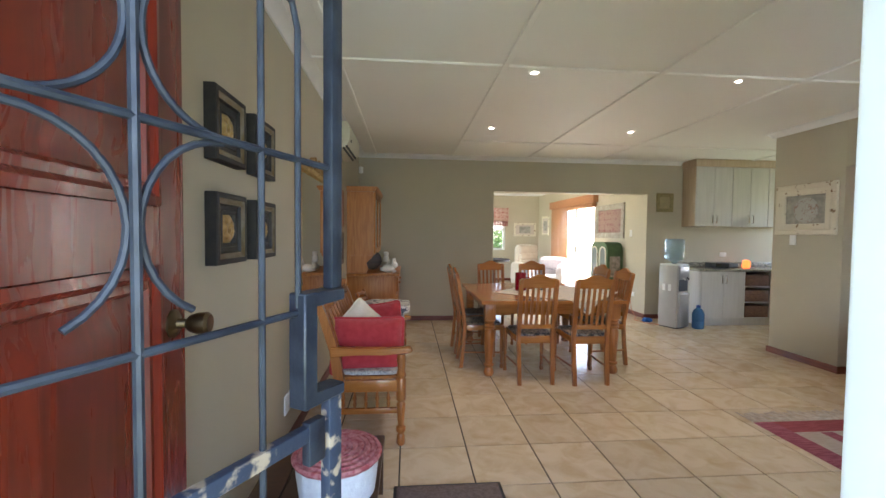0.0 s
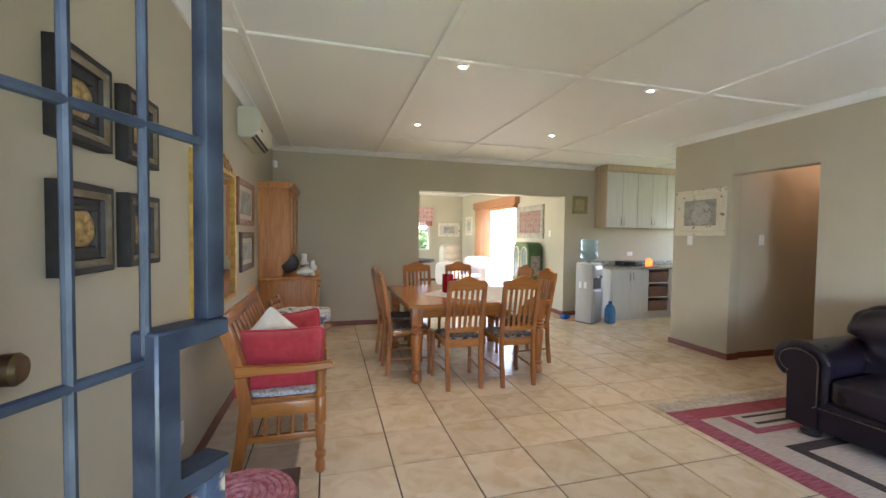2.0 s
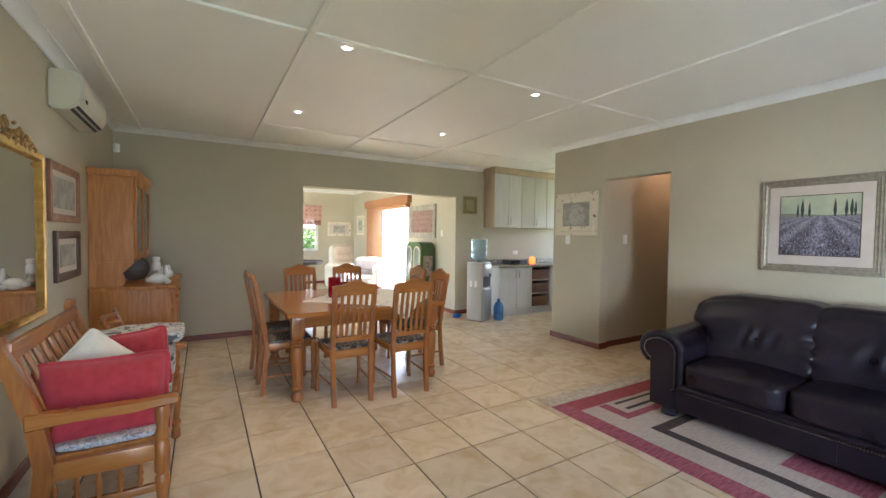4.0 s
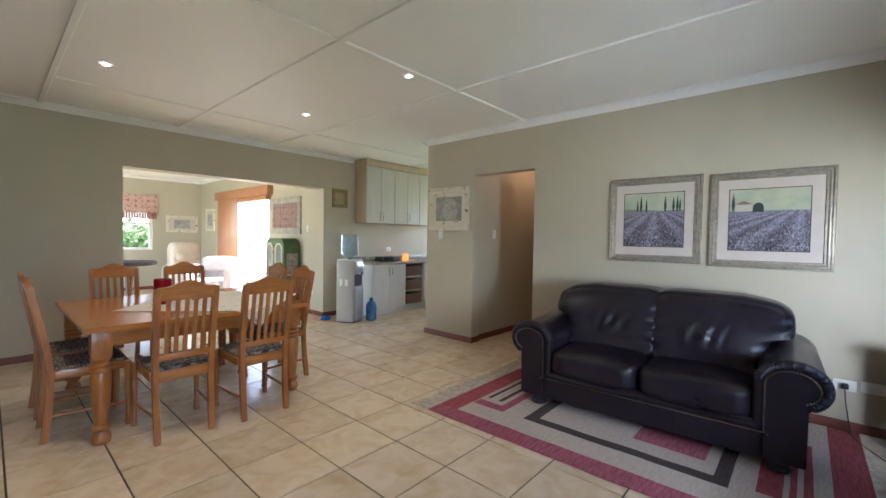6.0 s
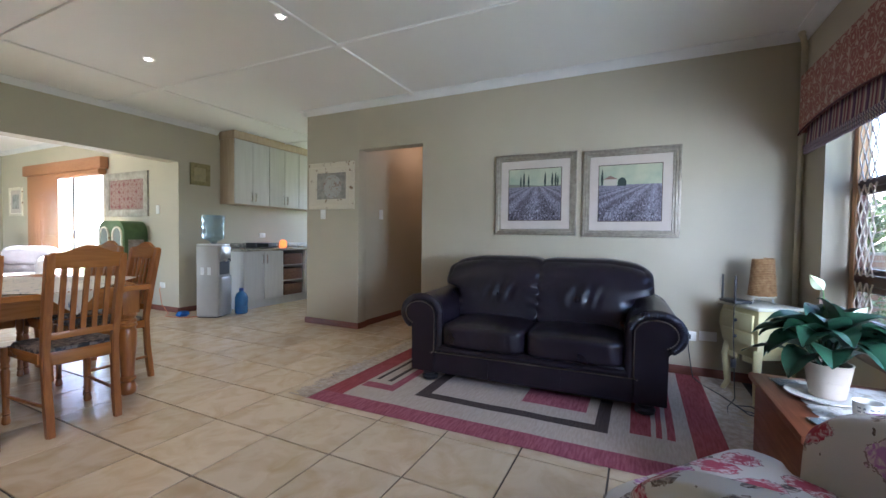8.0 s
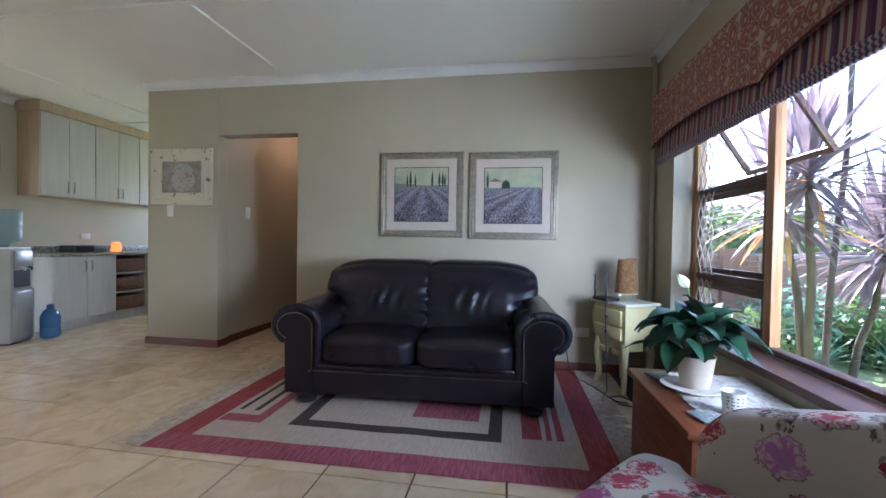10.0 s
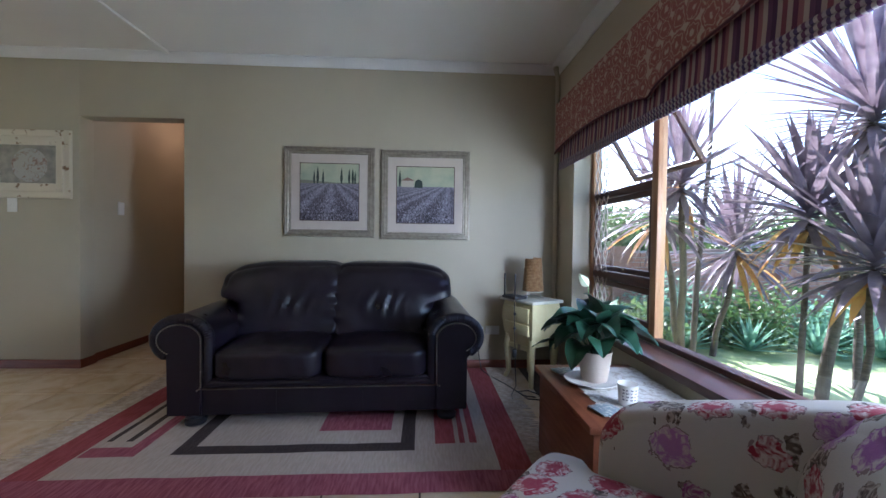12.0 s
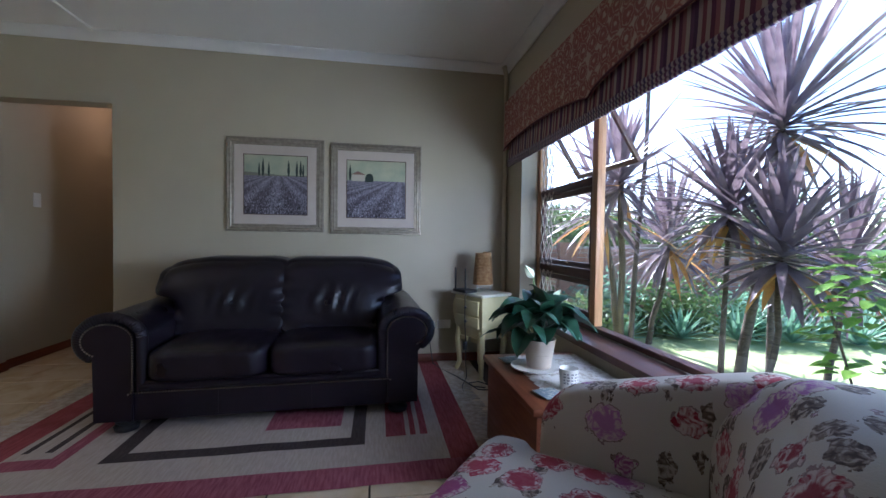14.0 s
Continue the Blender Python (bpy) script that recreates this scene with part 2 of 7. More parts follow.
# window wall, with its opening
WX0, WX1, WZ0, WZ1 = 1.15, 4.04, 0.53, 2.1
bm = bmesh.new()
box(bm, 0.74, YW - 0.22, 0, WX0, YW, H)
box(bm, WX1, YW - 0.22, 0, XS, YW, H)
box(bm, WX0, YW - 0.22, 0, WX1, YW, WZ0)
box(bm, WX0, YW - 0.22, WZ1, WX1, YW, H)
structure("wall_south", bm, WALL, "taupe painted wall with a large garden window")
# entrance wall and its return
bm = bmesh.new()
box(bm, XL, 0.24, 0, -0.455, 0.467, H)
box(bm, 0.57, 0.24, 0, 0.74, 0.467, H)
box(bm, -0.455, 0.24, 2.1, 0.57, 0.467, H)
box(bm, 0.74, YW, 0, 0.76, 0.467, H)
structure("wall_entrance", bm, WALL, "taupe painted wall with the front doorway")
bm = bmesh.new()
box(bm, 0.47, 0.235, 0, 0.57, 0.437, 2.1, bev=0.006)
box(bm, -0.455, 0.235, 0, -0.435, 0.472, 2.1, bev=0.004)
box(bm, -0.435, 0.235, 2.05, 0.47, 0.437, 2.1, bev=0.004)
structure("door_frame", bm, WHITE, "white painted front door frame", "door frame")

# sunroom beyond the opening
bm = bmesh.new()
box(bm, 4.05, YF + 0.23, 0, 4.25, 8.5, H)
box(bm, 4.05, 8.5, 2.1, 4.25, 10.85, H)
box(bm, 4.05, 10.85, 0, 4.25, 12.4, H)
structure("wall_sunroom_east", bm, WALL, "pale taupe sunroom wall with a sliding door")
bm = bmesh.new()
box(bm, -1.8, 12.2, 0, 2.0, 12.4, H)
box(bm, 2.0, 12.2, 0, 3.02, 12.4, 0.92)
box(bm, 2.0, 12.2, 2.0, 3.02, 12.4, H)
box(bm, 3.02, 12.2, 0, 4.05, 12.4, H)
structure("wall_sunroom_north", bm, WALL, "pale taupe sunroom wall with a window")
# unseen west wall, its opening added to let the sunroom lamp in
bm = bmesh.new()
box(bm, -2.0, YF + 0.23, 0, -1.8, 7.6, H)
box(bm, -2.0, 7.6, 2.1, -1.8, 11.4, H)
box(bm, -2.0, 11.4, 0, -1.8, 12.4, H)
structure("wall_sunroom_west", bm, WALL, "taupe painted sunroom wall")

# ceilings with cover strips
bm = bmesh.new()
box(bm, -2.0, YW - 0.22, H, 7.5, YF + 0.1, H + 0.1)
for x in (-0.42, 0.79, 2.00, 3.20, 5.6):
    box(bm, x - 0.022, 0.47 if x < 0.76 else (YW if x < 5 else 4.64), H - 0.017, x + 0.022, YF, H + 0.002, bev=0.005, seg=1)
for y in (3.10,):
    for x, x1 in ((-0.68, -0.42), (-0.42, 0.79), (0.79, 2.00), (2.00, 3.20), (3.20, 4.47)):
        box(bm, x + 0.0225, y - 0.022, H - 0.017, x1 - 0.0225, y + 0.022, H + 0.002, bev=0.005, seg=1)
for x, x1 in ((0.79, 2.00), (2.00, 3.20), (3.20, 5.6)):
    box(bm, x + 0.0225, 5.48, H - 0.017, x1 - 0.0225, 5.524, H + 0.002, bev=0.005, seg=1)
structure("ceiling", bm, CEIL, "off-white board ceiling with cover strips", "ceiling")
structure("ceiling_sunroom", B(-2.0, YF + 0.1, H, 4.4, 12.6, H + 0.1), CEIL, "off-white sunroom ceiling", "ceiling")


def moulding(name, runs, prof, material, label, category):
    """A profile (out, up) swept along straight runs; each run: start, end, inward normal."""
    bm = bmesh.new()
    for (x0, y0), (x1, y1), (nx, ny), z in runs:
        a = [bm.verts.new((x0 + nx * o, y0 + ny * o, z + u)) for o, u in prof]
        b = [bm.verts.new((x1 + nx * o, y1 + ny * o, z + u)) for o, u in prof]
        bm.faces.new(a)
        bm.faces.new(b[::-1])
        for i in range(len(prof)):
            j = (i + 1) % len(prof)
            bm.faces.new((a[i], b[i], b[j], a[j]))
    return structure(name, bm, material, label, category)


COVE = [(0.0, -0.062), (0.0, -0.001), (0.085, -0.001), (0.085, -0.010), (0.066, -0.015), (0.042, -0.028), (0.024, -0.046), (0.014, -0.062)]
moulding("cornice", [
    ((XL, 0.467), (XL, YF), (1, 0), H), ((XL, YF), (4.62, YF), (0, -1), H),
    ((XS, YW), (XS, 4.65), (-1, 0), H), ((XS - 0.05, 4.64), (7.3, 4.64), (0, 1), H),
    ((0.76, YW), (XS, YW), (0, 1), H), ((XL, 0.467), (0.76, 0.467), (0, 1), H),
], COVE, WHITE, "white coved plaster cornice", "cornice")
moulding("cornice_sunroom", [
    ((4.05, YF + 0.23), (4.05, 12.2), (-1, 0), H), ((-1.8, 12.2), (4.05, 12.2), (0, -1), H),
], COVE, WHITE, "white coved plaster cornice", "cornice")
SK = [(0.0, 0.0), (0.0, 0.07), (0.008, 0.07), (0.016, 0.058), (0.016, 0.0)]
moulding("skirting", [
    ((XL, 0.467), (XL, YF), (1, 0), 0), ((XL, YF), (1.46, YF), (0, -1), 0), ((4.05, YF), (4.6, YF), (0, -1), 0),
    ((XS, YW), (XS, 3.0), (-1, 0), 0), ((XS, 3.845), (XS, 4.65), (-1, 0), 0), ((XS - 0.016, 3.845), (4.6, 3.845), (0, -1), 0), ((4.6, 3.875), (7.3, 3.875), (0, -1), 0),
    ((XS - 0.016, 4.64), (7.3, 4.64), (0, 1), 0), ((0.76, YW), (XS, YW), (0, 1), 0), ((4.05, YF), (4.05, 8.5), (-1, 0), 0),
    ((4.05, 10.85), (4.05, 12.2), (-1, 0), 0), ((-1.8, 12.2), (4.05, 12.2), (0, -1), 0),
], SK, SKIRT, "dark red-brown wooden skirting", "skirting")

# downlights
LAMP_ON = mat("downlight_glow", (1, 1, 1), 0.5, emit=(1.0, 0.86, 0.66), power=9.0)
for i, (x, y, on) in enumerate(((1.04, 3.19, 1), (2.70, 3.18, 0.35), (2.72, 4.80, 0.35), (1.05, 4.83, 0.5))):
    d = thing("downlight", pose(x, y, H), "small round recessed ceiling downlight with white rim", "downlight", "ceiling downlights")
    bm = bmesh.new()
    lathe(bm, [(0.020, 0.006), (0.024, -0.002), (0.042, -0.006), (0.046, -0.004), (0.046, 0.0)], 20)
    part("rim", bm, WHITE, d)
    bm = bmesh.new()
    lathe(bm, [(0.019, -0.0075), (0.019, -0.0065)], 20)
    part("bulb", bm, LAMP_ON, d, "glowing warm white bulb")
    lamp("downlight_beam", "SPOT", look((x, y, H - 0.012), (x, y, 0)), 7.4 * on, (1.0, 0.78, 0.52), spot=radians(110), radius=0.03)
lamp("passage_light", "POINT", pose(5.75, 3.43, 2.35), 0.75, (1.0, 0.6, 0.36), radius=0.08)
# slab added out of view, stops the sun from entering the kitchen opening
structure("porch_roof", B(7.5, 2.6, 2.72, 9.4, 6.9, 2.8), CEIL, "unseen roof slab added to keep sun off the kitchen floor", "roof")

# ---- garden window ----
YG = -0.335
win = thing("window_1", pose(0, 0, 0), "dark red meranti window with a side casement and a large fixed pane", "window", kind="structure")
bm = bmesh.new()
box(bm, WX0, YG - 0.035, WZ0 + 0.013, WX1, YG + 0.03, WZ0 + 0.045, bev=0.006)
box(bm, 3.195, YG - 0.03, WZ0 + 0.045, WX1 - 0.055, YG + 0.02, WZ0 + 0.075, bev=0.004)
box(bm, WX0, YG - 0.035, WZ1 - 0.07, WX1, YG + 0.03, WZ1, bev=0.006)
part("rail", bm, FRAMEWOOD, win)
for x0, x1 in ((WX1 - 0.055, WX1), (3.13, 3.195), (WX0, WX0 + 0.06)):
    part("upright", B(x0, YG - 0.03, WZ0 + 0.045, x1, YG + 0.025, WZ1 - 0.07, bev=0.006), FRAMEUP_LIT, win)
bm = bmesh.new()
box(bm, 3.195, YG - 0.03, 1.425, 3.985, YG + 0.02, 1.475, bev=0.005)
box(bm, 3.195, YG - 0.03, 0.845, 3.985, YG + 0.02, 0.905, bev=0.005)
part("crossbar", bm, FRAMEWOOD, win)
for n, (x0, x1, z0, z1) in {"casement": (3.2, 3.98, 0.91, 1.42), "hopper": (3.2, 3.98, 0.61, 0.84)}.items():
    bm = bmesh.new()
    box(bm, x0, YG - 0.02, z0, x1, YG + 0.012, z0 + 0.035, bev=0.003)
    box(bm, x0, YG - 0.02, z1 - 0.035, x1, YG + 0.012, z1, bev=0.003)
    box(bm, x0, YG - 0.02, z0 + 0.035, x0 + 0.035, YG + 0.012, z1 - 0.035, bev=0.003)
    box(bm, x1 - 0.035, YG - 0.02, z0 + 0.035, x1, YG + 0.012, z1 - 0.035, bev=0.003)
    part(n, bm, FRAMEWOOD, win)
    if n == "casement":
        bm = bmesh.new()
        tube(bm, [(3.5, YG + 0.02, 0.932), (3.5, YG + 0.035, 0.94), (3.6, YG + 0.035, 0.942), (3.7, YG + 0.03, 0.934)], 0.006)
        part("catch", bm, BRASS, win, "brass window stay")
# open top-hung light, swung outward
hang = Matrix.Translation((0, YG - 0.02, 2.03)) @ Matrix.Rotation(radians(-32), 4, "X") @ Matrix.Translation((0, 0, -2.03))
bm = bmesh.new()
for a in ((3.2, -0.014, 1.50, 3.98, 0.014, 1.535), (3.2, -0.014, 2.0, 3.98, 0.014, 2.03), (3.2, -0.014, 1.535, 3.228, 0.014, 2.0), (3.952, -0.014, 1.535, 3.98, 0.014, 2.0)):
    box(bm, *a, bev=0.003)
bmesh.ops.transform(bm, matrix=hang, verts=bm.verts)
part("top_light", bm, FRAMEWOOD, win, "top-hung window light standing open")
for x0, x1, z0, z1 in ((1.21, 3.13, 0.575, 2.03), (3.235, 3.945, 0.945, 1.385), (3.235, 3.945, 0.645, 0.805)):
    p = part("pane", B(x0, YG - 0.002, z0, x1, YG + 0.002, z1), GLASS, win)
    p.visible_shadow = False
# expanding trellis bars behind the side panes
bm = bmesh.new()
for z0, z1 in ((0.60, 0.86), (0.90, 1.44), (1.46, 2.04)):
    x = 3.76
    while x < 3.98:
        for s in (-1, 1):
            n = max(2, int((z1 - z0) / 0.13))
            tube(bm, [(x + s * 0.034 * (-1) ** k, YG + 0.03, z0 + (z1 - z0) * k / n) for k in range(n + 1)], 0.0045, 5)
        x += 0.075
part("trellis", bm, mat("trellis_paint", (0.52, 0.44, 0.37), 0.4, 0.1), win, "folded metal burglar trellis")
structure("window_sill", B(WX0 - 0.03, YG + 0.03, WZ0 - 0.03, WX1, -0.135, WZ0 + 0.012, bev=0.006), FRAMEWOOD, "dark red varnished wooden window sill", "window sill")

# ---- sofa ----
def build_sofa():
    turn = Matrix.Translation((3.82, 1.58, 0)) @ Matrix.Rotation(radians(2.7), 4, "Z") @ Matrix.Translation((-3.85, -1.58, 0))
    s = thing("sofa", turn, "dark oxblood leather two-seater sofa with rolled arms on a rug", "sofa")

    def wrinkle(p, a, f=9.0):
        return a * noise.noise(p * f) + a * 0.5 * noise.noise(p * f * 2.3)

    bm = bmesh.new()
    box(bm, 3.37, 0.86, 0.075, 4.34, 2.32, 0.30, bev=0.018)
    part("base", bm, LEATHER, s)
    for y in (1.36, 1.86):
        part("base_seam", B(3.3675, y - 0.002, 0.09, 3.372, y + 0.002, 0.225), LEATHER, s)
    bm = bmesh.new()
    box(bm, 4.10, 0.82, 0.30, 4.36, 2.38, 0.80, bev=0.05, seg=3)
    part("back_frame", bm, LEATHER, s)
    bm = bmesh.new()
    tube(bm, [(3.374, 0.96 + 0.032 * k, 0.262) for k in range(41)], 0.020, 10)
    part("front_welt", bm, LEATHER, s)
    for y0, y1 in ((0.968, 1.60), (1.60, 2.228)):
        def crown(u, v, w, p):
            p.z += 0.020 * (1 - u * u) * (1 - v * v) * (1 if w > 0 else 0)
            edge = max(0, abs(v) - 0.55) * 2 + max(0, -u - 0.6) * 2
            p.z += (0.004 + 0.004 * edge) * noise.noise(Vector((p.x * 6 + y0, p.y * 22, 0.3))) * (1 if w > 0 else 0.3)
            if u < -0.6:
                p.x += 0.006 * math.sin(p.y * 55 + 3 * noise.noise(p * 6)) * (-u - 0.6) * max(0, 1 - w * w)
            return p
        bm = bmesh.new()
        puff(bm, (3.685, (y0 + y1) / 2, 0.370), (0.355, (y1 - y0) / 2 + 0.003, 0.092), 6.5, 34, crown)
        part("seat_cushion", bm, LEATHER, s)
    for y0, y1, hand in ((0.775, 1.640, -1), (1.552, 2.395, 1)):
        def bulge(u, v, w, p):
            t = (w + 1) / 2
            front = 0.5 - 0.5 * u
            p.x += -0.16 * (1 - t) ** 1.1 + 0.05 * t - 0.055 * math.sin(math.pi * min(1, max(0, t)) ** 1.5) * front
            p.z -= 0.036 * max(0, abs(v) - 0.30) / 0.70 * (1 if v * hand > 0 else -0.15) * max(0, w)
            low = min(1, max(0, (0.14 - w) / 0.22))
            low = low * low * (3 - 2 * low)
            if v * hand > 0:
                p.y *= 1 - 0.30 * low
            f = max(0, 1 - ((v + 0.15 * hand) / 0.5) ** 2) * max(0, 1 - ((w + 0.02) / 0.42) ** 2) * front
            p.x += 0.010 * f * math.sin(p.y * 66 + 2.2 * math.sin(p.z * 9) + 3 * noise.noise(p * 5))
            q = max(0, abs(v) - 0.70) * 3.3 * front
            p.x += 0.009 * q * math.sin(p.z * 70 + 4 * noise.noise(p * 6))
            p.x += wrinkle(Vector((p.x, p.y + y0, p.z)), 0.008, 6)
            return p
        bm = bmesh.new()
        puff(bm, (4.06, (y0 + y1) / 2, 0.675), (0.165, (y1 - y0) / 2, 0.265), 6.0, 44, bulge)
        part("back_cushion", bm, LEATHER, s)
    ARC = 0.172, 0.52

    def scroll(inset, a1, n):
        """Points (d, z) of the arm's rolled outline, drawn in by inset."""
        ry, rz = ARC[0] - inset, 0.143 - inset
        return [(ARC[0] - ry * math.cos(radians(a1 * k / n)), ARC[1] + rz * math.sin(radians(a1 * k / n))) for k in range(n + 1)]

    for sg, yi in ((-1, 0.975), (1, 2.220)):
        bm = bmesh.new()
        prof = [(0.012, 0.08), (0.012, 0.30)] + scroll(0.010, 232, 26) + [(0.246, 0.385), (0.244, 0.08)]
        rings = []
        for x in (3.395, 3.42, 3.6, 3.8, 4.0, 4.2, 4.31):
            rise = 0.015 * max(0, x - 3.45) / 0.86
            rings.append([bm.verts.new((x, yi + sg * d, z + (rise * min(1, max(0, (z - 0.3) / 0.25))) + 0.003 * noise.noise(Vector((x * 7, d * 9, z * 9 + sg))))) for d, z in prof])
        for p, q in zip(rings, rings[1:]):
            for k in range(len(prof)):
                m2 = (k + 1) % len(prof)
                bm.faces.new((p[k], p[m2], q[m2], q[k]))
        bm.faces.new(rings[0][::-1])
        bm.faces.new(rings[-1])
        part("arm", bm, LEATHER, s)
        # flat facing inside the roll
        bm = bmesh.new()
        extrude_outline(bm, [(yi + sg * d, z) for d, z in [(0.054, 0.085), (0.054, 0.30)] + scroll(0.054, 238, 22) + [(0.240, 0.40), (0.240, 0.085)]], "x", 3.356, 3.40)
        bmesh.ops.bevel(bm, geom=[e for e in bm.edges if abs(e.verts[0].co.x - e.verts[1].co.x) < 1e-5 and e.verts[0].co.x < 3.37], offset=0.006, segments=2, affect="EDGES")
        part("arm_front", bm, LEATHER, s)
        # gathered roll round the facing
        line = [(0.026, 0.235 + 0.013 * k) for k in range(21)] + scroll(0.026, 236, 78)[1:]
        bm = bmesh.new()
        rings = []
        for k, (d, z) in enumerate(line):
            a, b = line[max(0, k - 1)], line[min(len(line) - 1, k + 1)]
            t = Vector((b[0] - a[0], b[1] - a[1])).normalized()
            fold = 1 + (0.045 * (-1) ** k if k > 16 else 0) + 0.03 * noise.noise(Vector((k * 0.4, sg, 0)))
            rad = 0.031 * fold * (0.8 if k in (0, len(line) - 1) else 1)
            rings.append([bm.verts.new((3.392 - 1.05 * rad * math.sin(2 * math.pi * i / 12), yi + sg * (d + rad * math.cos(2 * math.pi * i / 12) * t.y), z - rad * math.cos(2 * math.pi * i / 12) * t.x)) for i in range(12)])
        for p, q in zip(rings, rings[1:]):
            for i in range(12):
                bm.faces.new((p[i], p[(i + 1) % 12], q[(i + 1) % 12], q[i]))
        bm.faces.new(rings[0][::-1])
        bm.faces.new(rings[-1])
        part("arm_roll", bm, LEATHER, s, "pleated leather roll round the arm front")
        # nailheads along the facing
        bm = bmesh.new()
        path = [(0.072, 0.232), (0.058, 0.240), (0.053, 0.256)] + scroll(0.053, 238, 40)
        gone = 0.0
        for (d0, z0), (d1, z1) in zip(path, path[1:]):
            seg = math.hypot(d1 - d0, z1 - z0)
            while gone <= seg:
                k = gone / seg
                bmesh.ops.create_icosphere(bm, subdivisions=1, radius=0.0056, matrix=Matrix.Translation((3.353, yi + sg * (d0 + (d1 - d0) * k), z0 + (z1 - z0) * k)))
                gone += 0.0145
            gone -= seg
        part("nailhead_trim", bm, NAILS, s, "antique brass upholstery nails")
    bm = bmesh.new()
    y = 0.915
    while y < 2.285:
        bmesh.ops.create_icosphere(bm, subdivisions=1, radius=0.0056, matrix=Matrix.Translation((3.367, y, 0.234)))
        y += 0.0145
    part("nailhead_trim", bm, NAILS, s, "antique brass upholstery nails")
    for x in (3.42, 4.25):
        for y in (0.85, 2.33):
            bm = bmesh.new()
            lathe(bm, [(0.030, 0.012), (0.056, 0.022), (0.062, 0.044), (0.048, 0.058), (0.054, 0.066), (0.054, 0.079)], 16, (x, y, 0))
            part("foot", bm, BLACK, s, "dark turned wooden bun foot")
    return s


build_sofa()

# ---- rug ----
RUGBEIGE = mat("rug_beige_wool", (0.44, 0.37, 0.31), 0.95, col2=(0.52, 0.45, 0.38), scale=14, stretch=(1, 6, 1), bump=0.7, bscale=220)
RUGRED = mat("rug_red_wool", (0.26, 0.045, 0.05), 0.95, col2=(0.36, 0.085, 0.10), scale=11, stretch=(1, 7, 1), bump=0.7, bscale=220)
RUGPLUM = mat("rug_plum_wool", (0.25, 0.055, 0.085), 0.95, col2=(0.38, 0.12, 0.155), scale=11, stretch=(1, 7, 1), bump=0.7, bscale=220)
RUGDARK = mat("rug_dark_wool", (0.045, 0.030, 0.030), 0.95, col2=(0.07, 0.05, 0.047), scale=14, stretch=(1, 6, 1), bump=0.7, bscale=220)
RX0, RX1, RY0, RY1 = 2.645, 4.38, 0.425, 2.88


def rug_colour(x, y):
    if x < 2.80:
        return 2
    if y < 0.60 or y > 2.70:
        return 1
    if 3.0 < x < 3.085 and 1.02 < y < 2.25 or 3.0 < x < 3.5 and (1.02 < y < 1.095 or 2.165 < y < 2.25):
        return 3
    if 3.235 < x < 3.5 and 1.16 < y < 1.57:
        return 2
    if 3.065 < x < 3.9 and (0.80 < y < 0.91 or 0.745 < y < 0.775 or 0.68 < y < 0.72):
        return 1
    if 2.99 < x < 3.085 and 2.42 < y < 2.69 or 3.0 < x < 4.2 and 2.42 < y < 2.49:
        return 2
    if 3.15 < x < 4.2 and (2.53 < y < 2.565 or 2.635 < y < 2.665):
        return 3
    return 0


def build_rug():
    r = thing("rug", pose(0, 0, 0), "flat-woven rug in plum, red, beige and black geometric blocks", "rug")
    xs = sorted(set([RX0, 2.80, 3.0, 3.085, 2.99, 3.065, 3.15, 3.235, 3.5, 3.9, 4.2, RX1] + [RX0 + (RX1 - RX0) * i / 40 for i in range(41)]))
    ys = sorted(set([RY0, 0.60, 0.68, 0.72, 0.745, 0.775, 0.80, 0.91, 1.02, 1.095, 1.16, 1.57, 2.165, 2.25, 2.42, 2.49, 2.53, 2.565, 2.635, 2.665, 2.69, 2.70, RY1] + [RY0 + (RY1 - RY0) * i / 50 for i in range(51)]))
    bm = bmesh.new()
    g = {}
    for i, x in enumerate(xs):
        for j, y in enumerate(ys):
            edge = min(x - RX0, RX1 - x, y - RY0, RY1 - y)
            wob = 0.006 * noise.noise(Vector((x * 5, y * 5, 0)))
            slant = 0.045 * (RY1 - y) / (RY1 - RY0)
            g[i, j] = bm.verts.new((x + slant + wob, y + wob * 0.7, 0.009 + 0.002 * noise.noise(Vector((x * 3, y * 3, 4))) if edge > 0.001 else 0.004))
    for i in range(len(xs) - 1):
        for j in range(len(ys) - 1):
            f = bm.faces.new((g[i, j], g[i + 1, j], g[i + 1, j + 1], g[i, j + 1]))
            f.material_index = rug_colour((xs[i] + xs[i + 1]) / 2, (ys[j] + ys[j + 1]) / 2)
    part("weave", bm, [RUGBEIGE, RUGRED, RUGPLUM, RUGDARK], r)
    R = random.Random(5)
    for y0, sg in ((RY1, 1), (RY0, -1)):
        bm = bmesh.new()
        for i in range(330):
            x = RX0 + (RX1 - RX0) * (i + R.random()) / 330
            a, b = R.uniform(-0.025, 0.025), R.uniform(0.09, 0.17)
            slant = 0.045 if sg < 0 else 0
            tube(bm, [(x + slant, y0 - 0.01 * sg, 0.006), (x + slant + a * 0.4, y0 + sg * b * 0.5, 0.008), (x + slant + a, y0 + sg * b, 0.004)], 0.0028, 4)
        part("fringe", bm, mat("rug_fringe", (0.52, 0.45, 0.36), 0.95, col2=(0.38, 0.31, 0.24), scale=30), r, "knotted pale wool fringe")


build_rug()

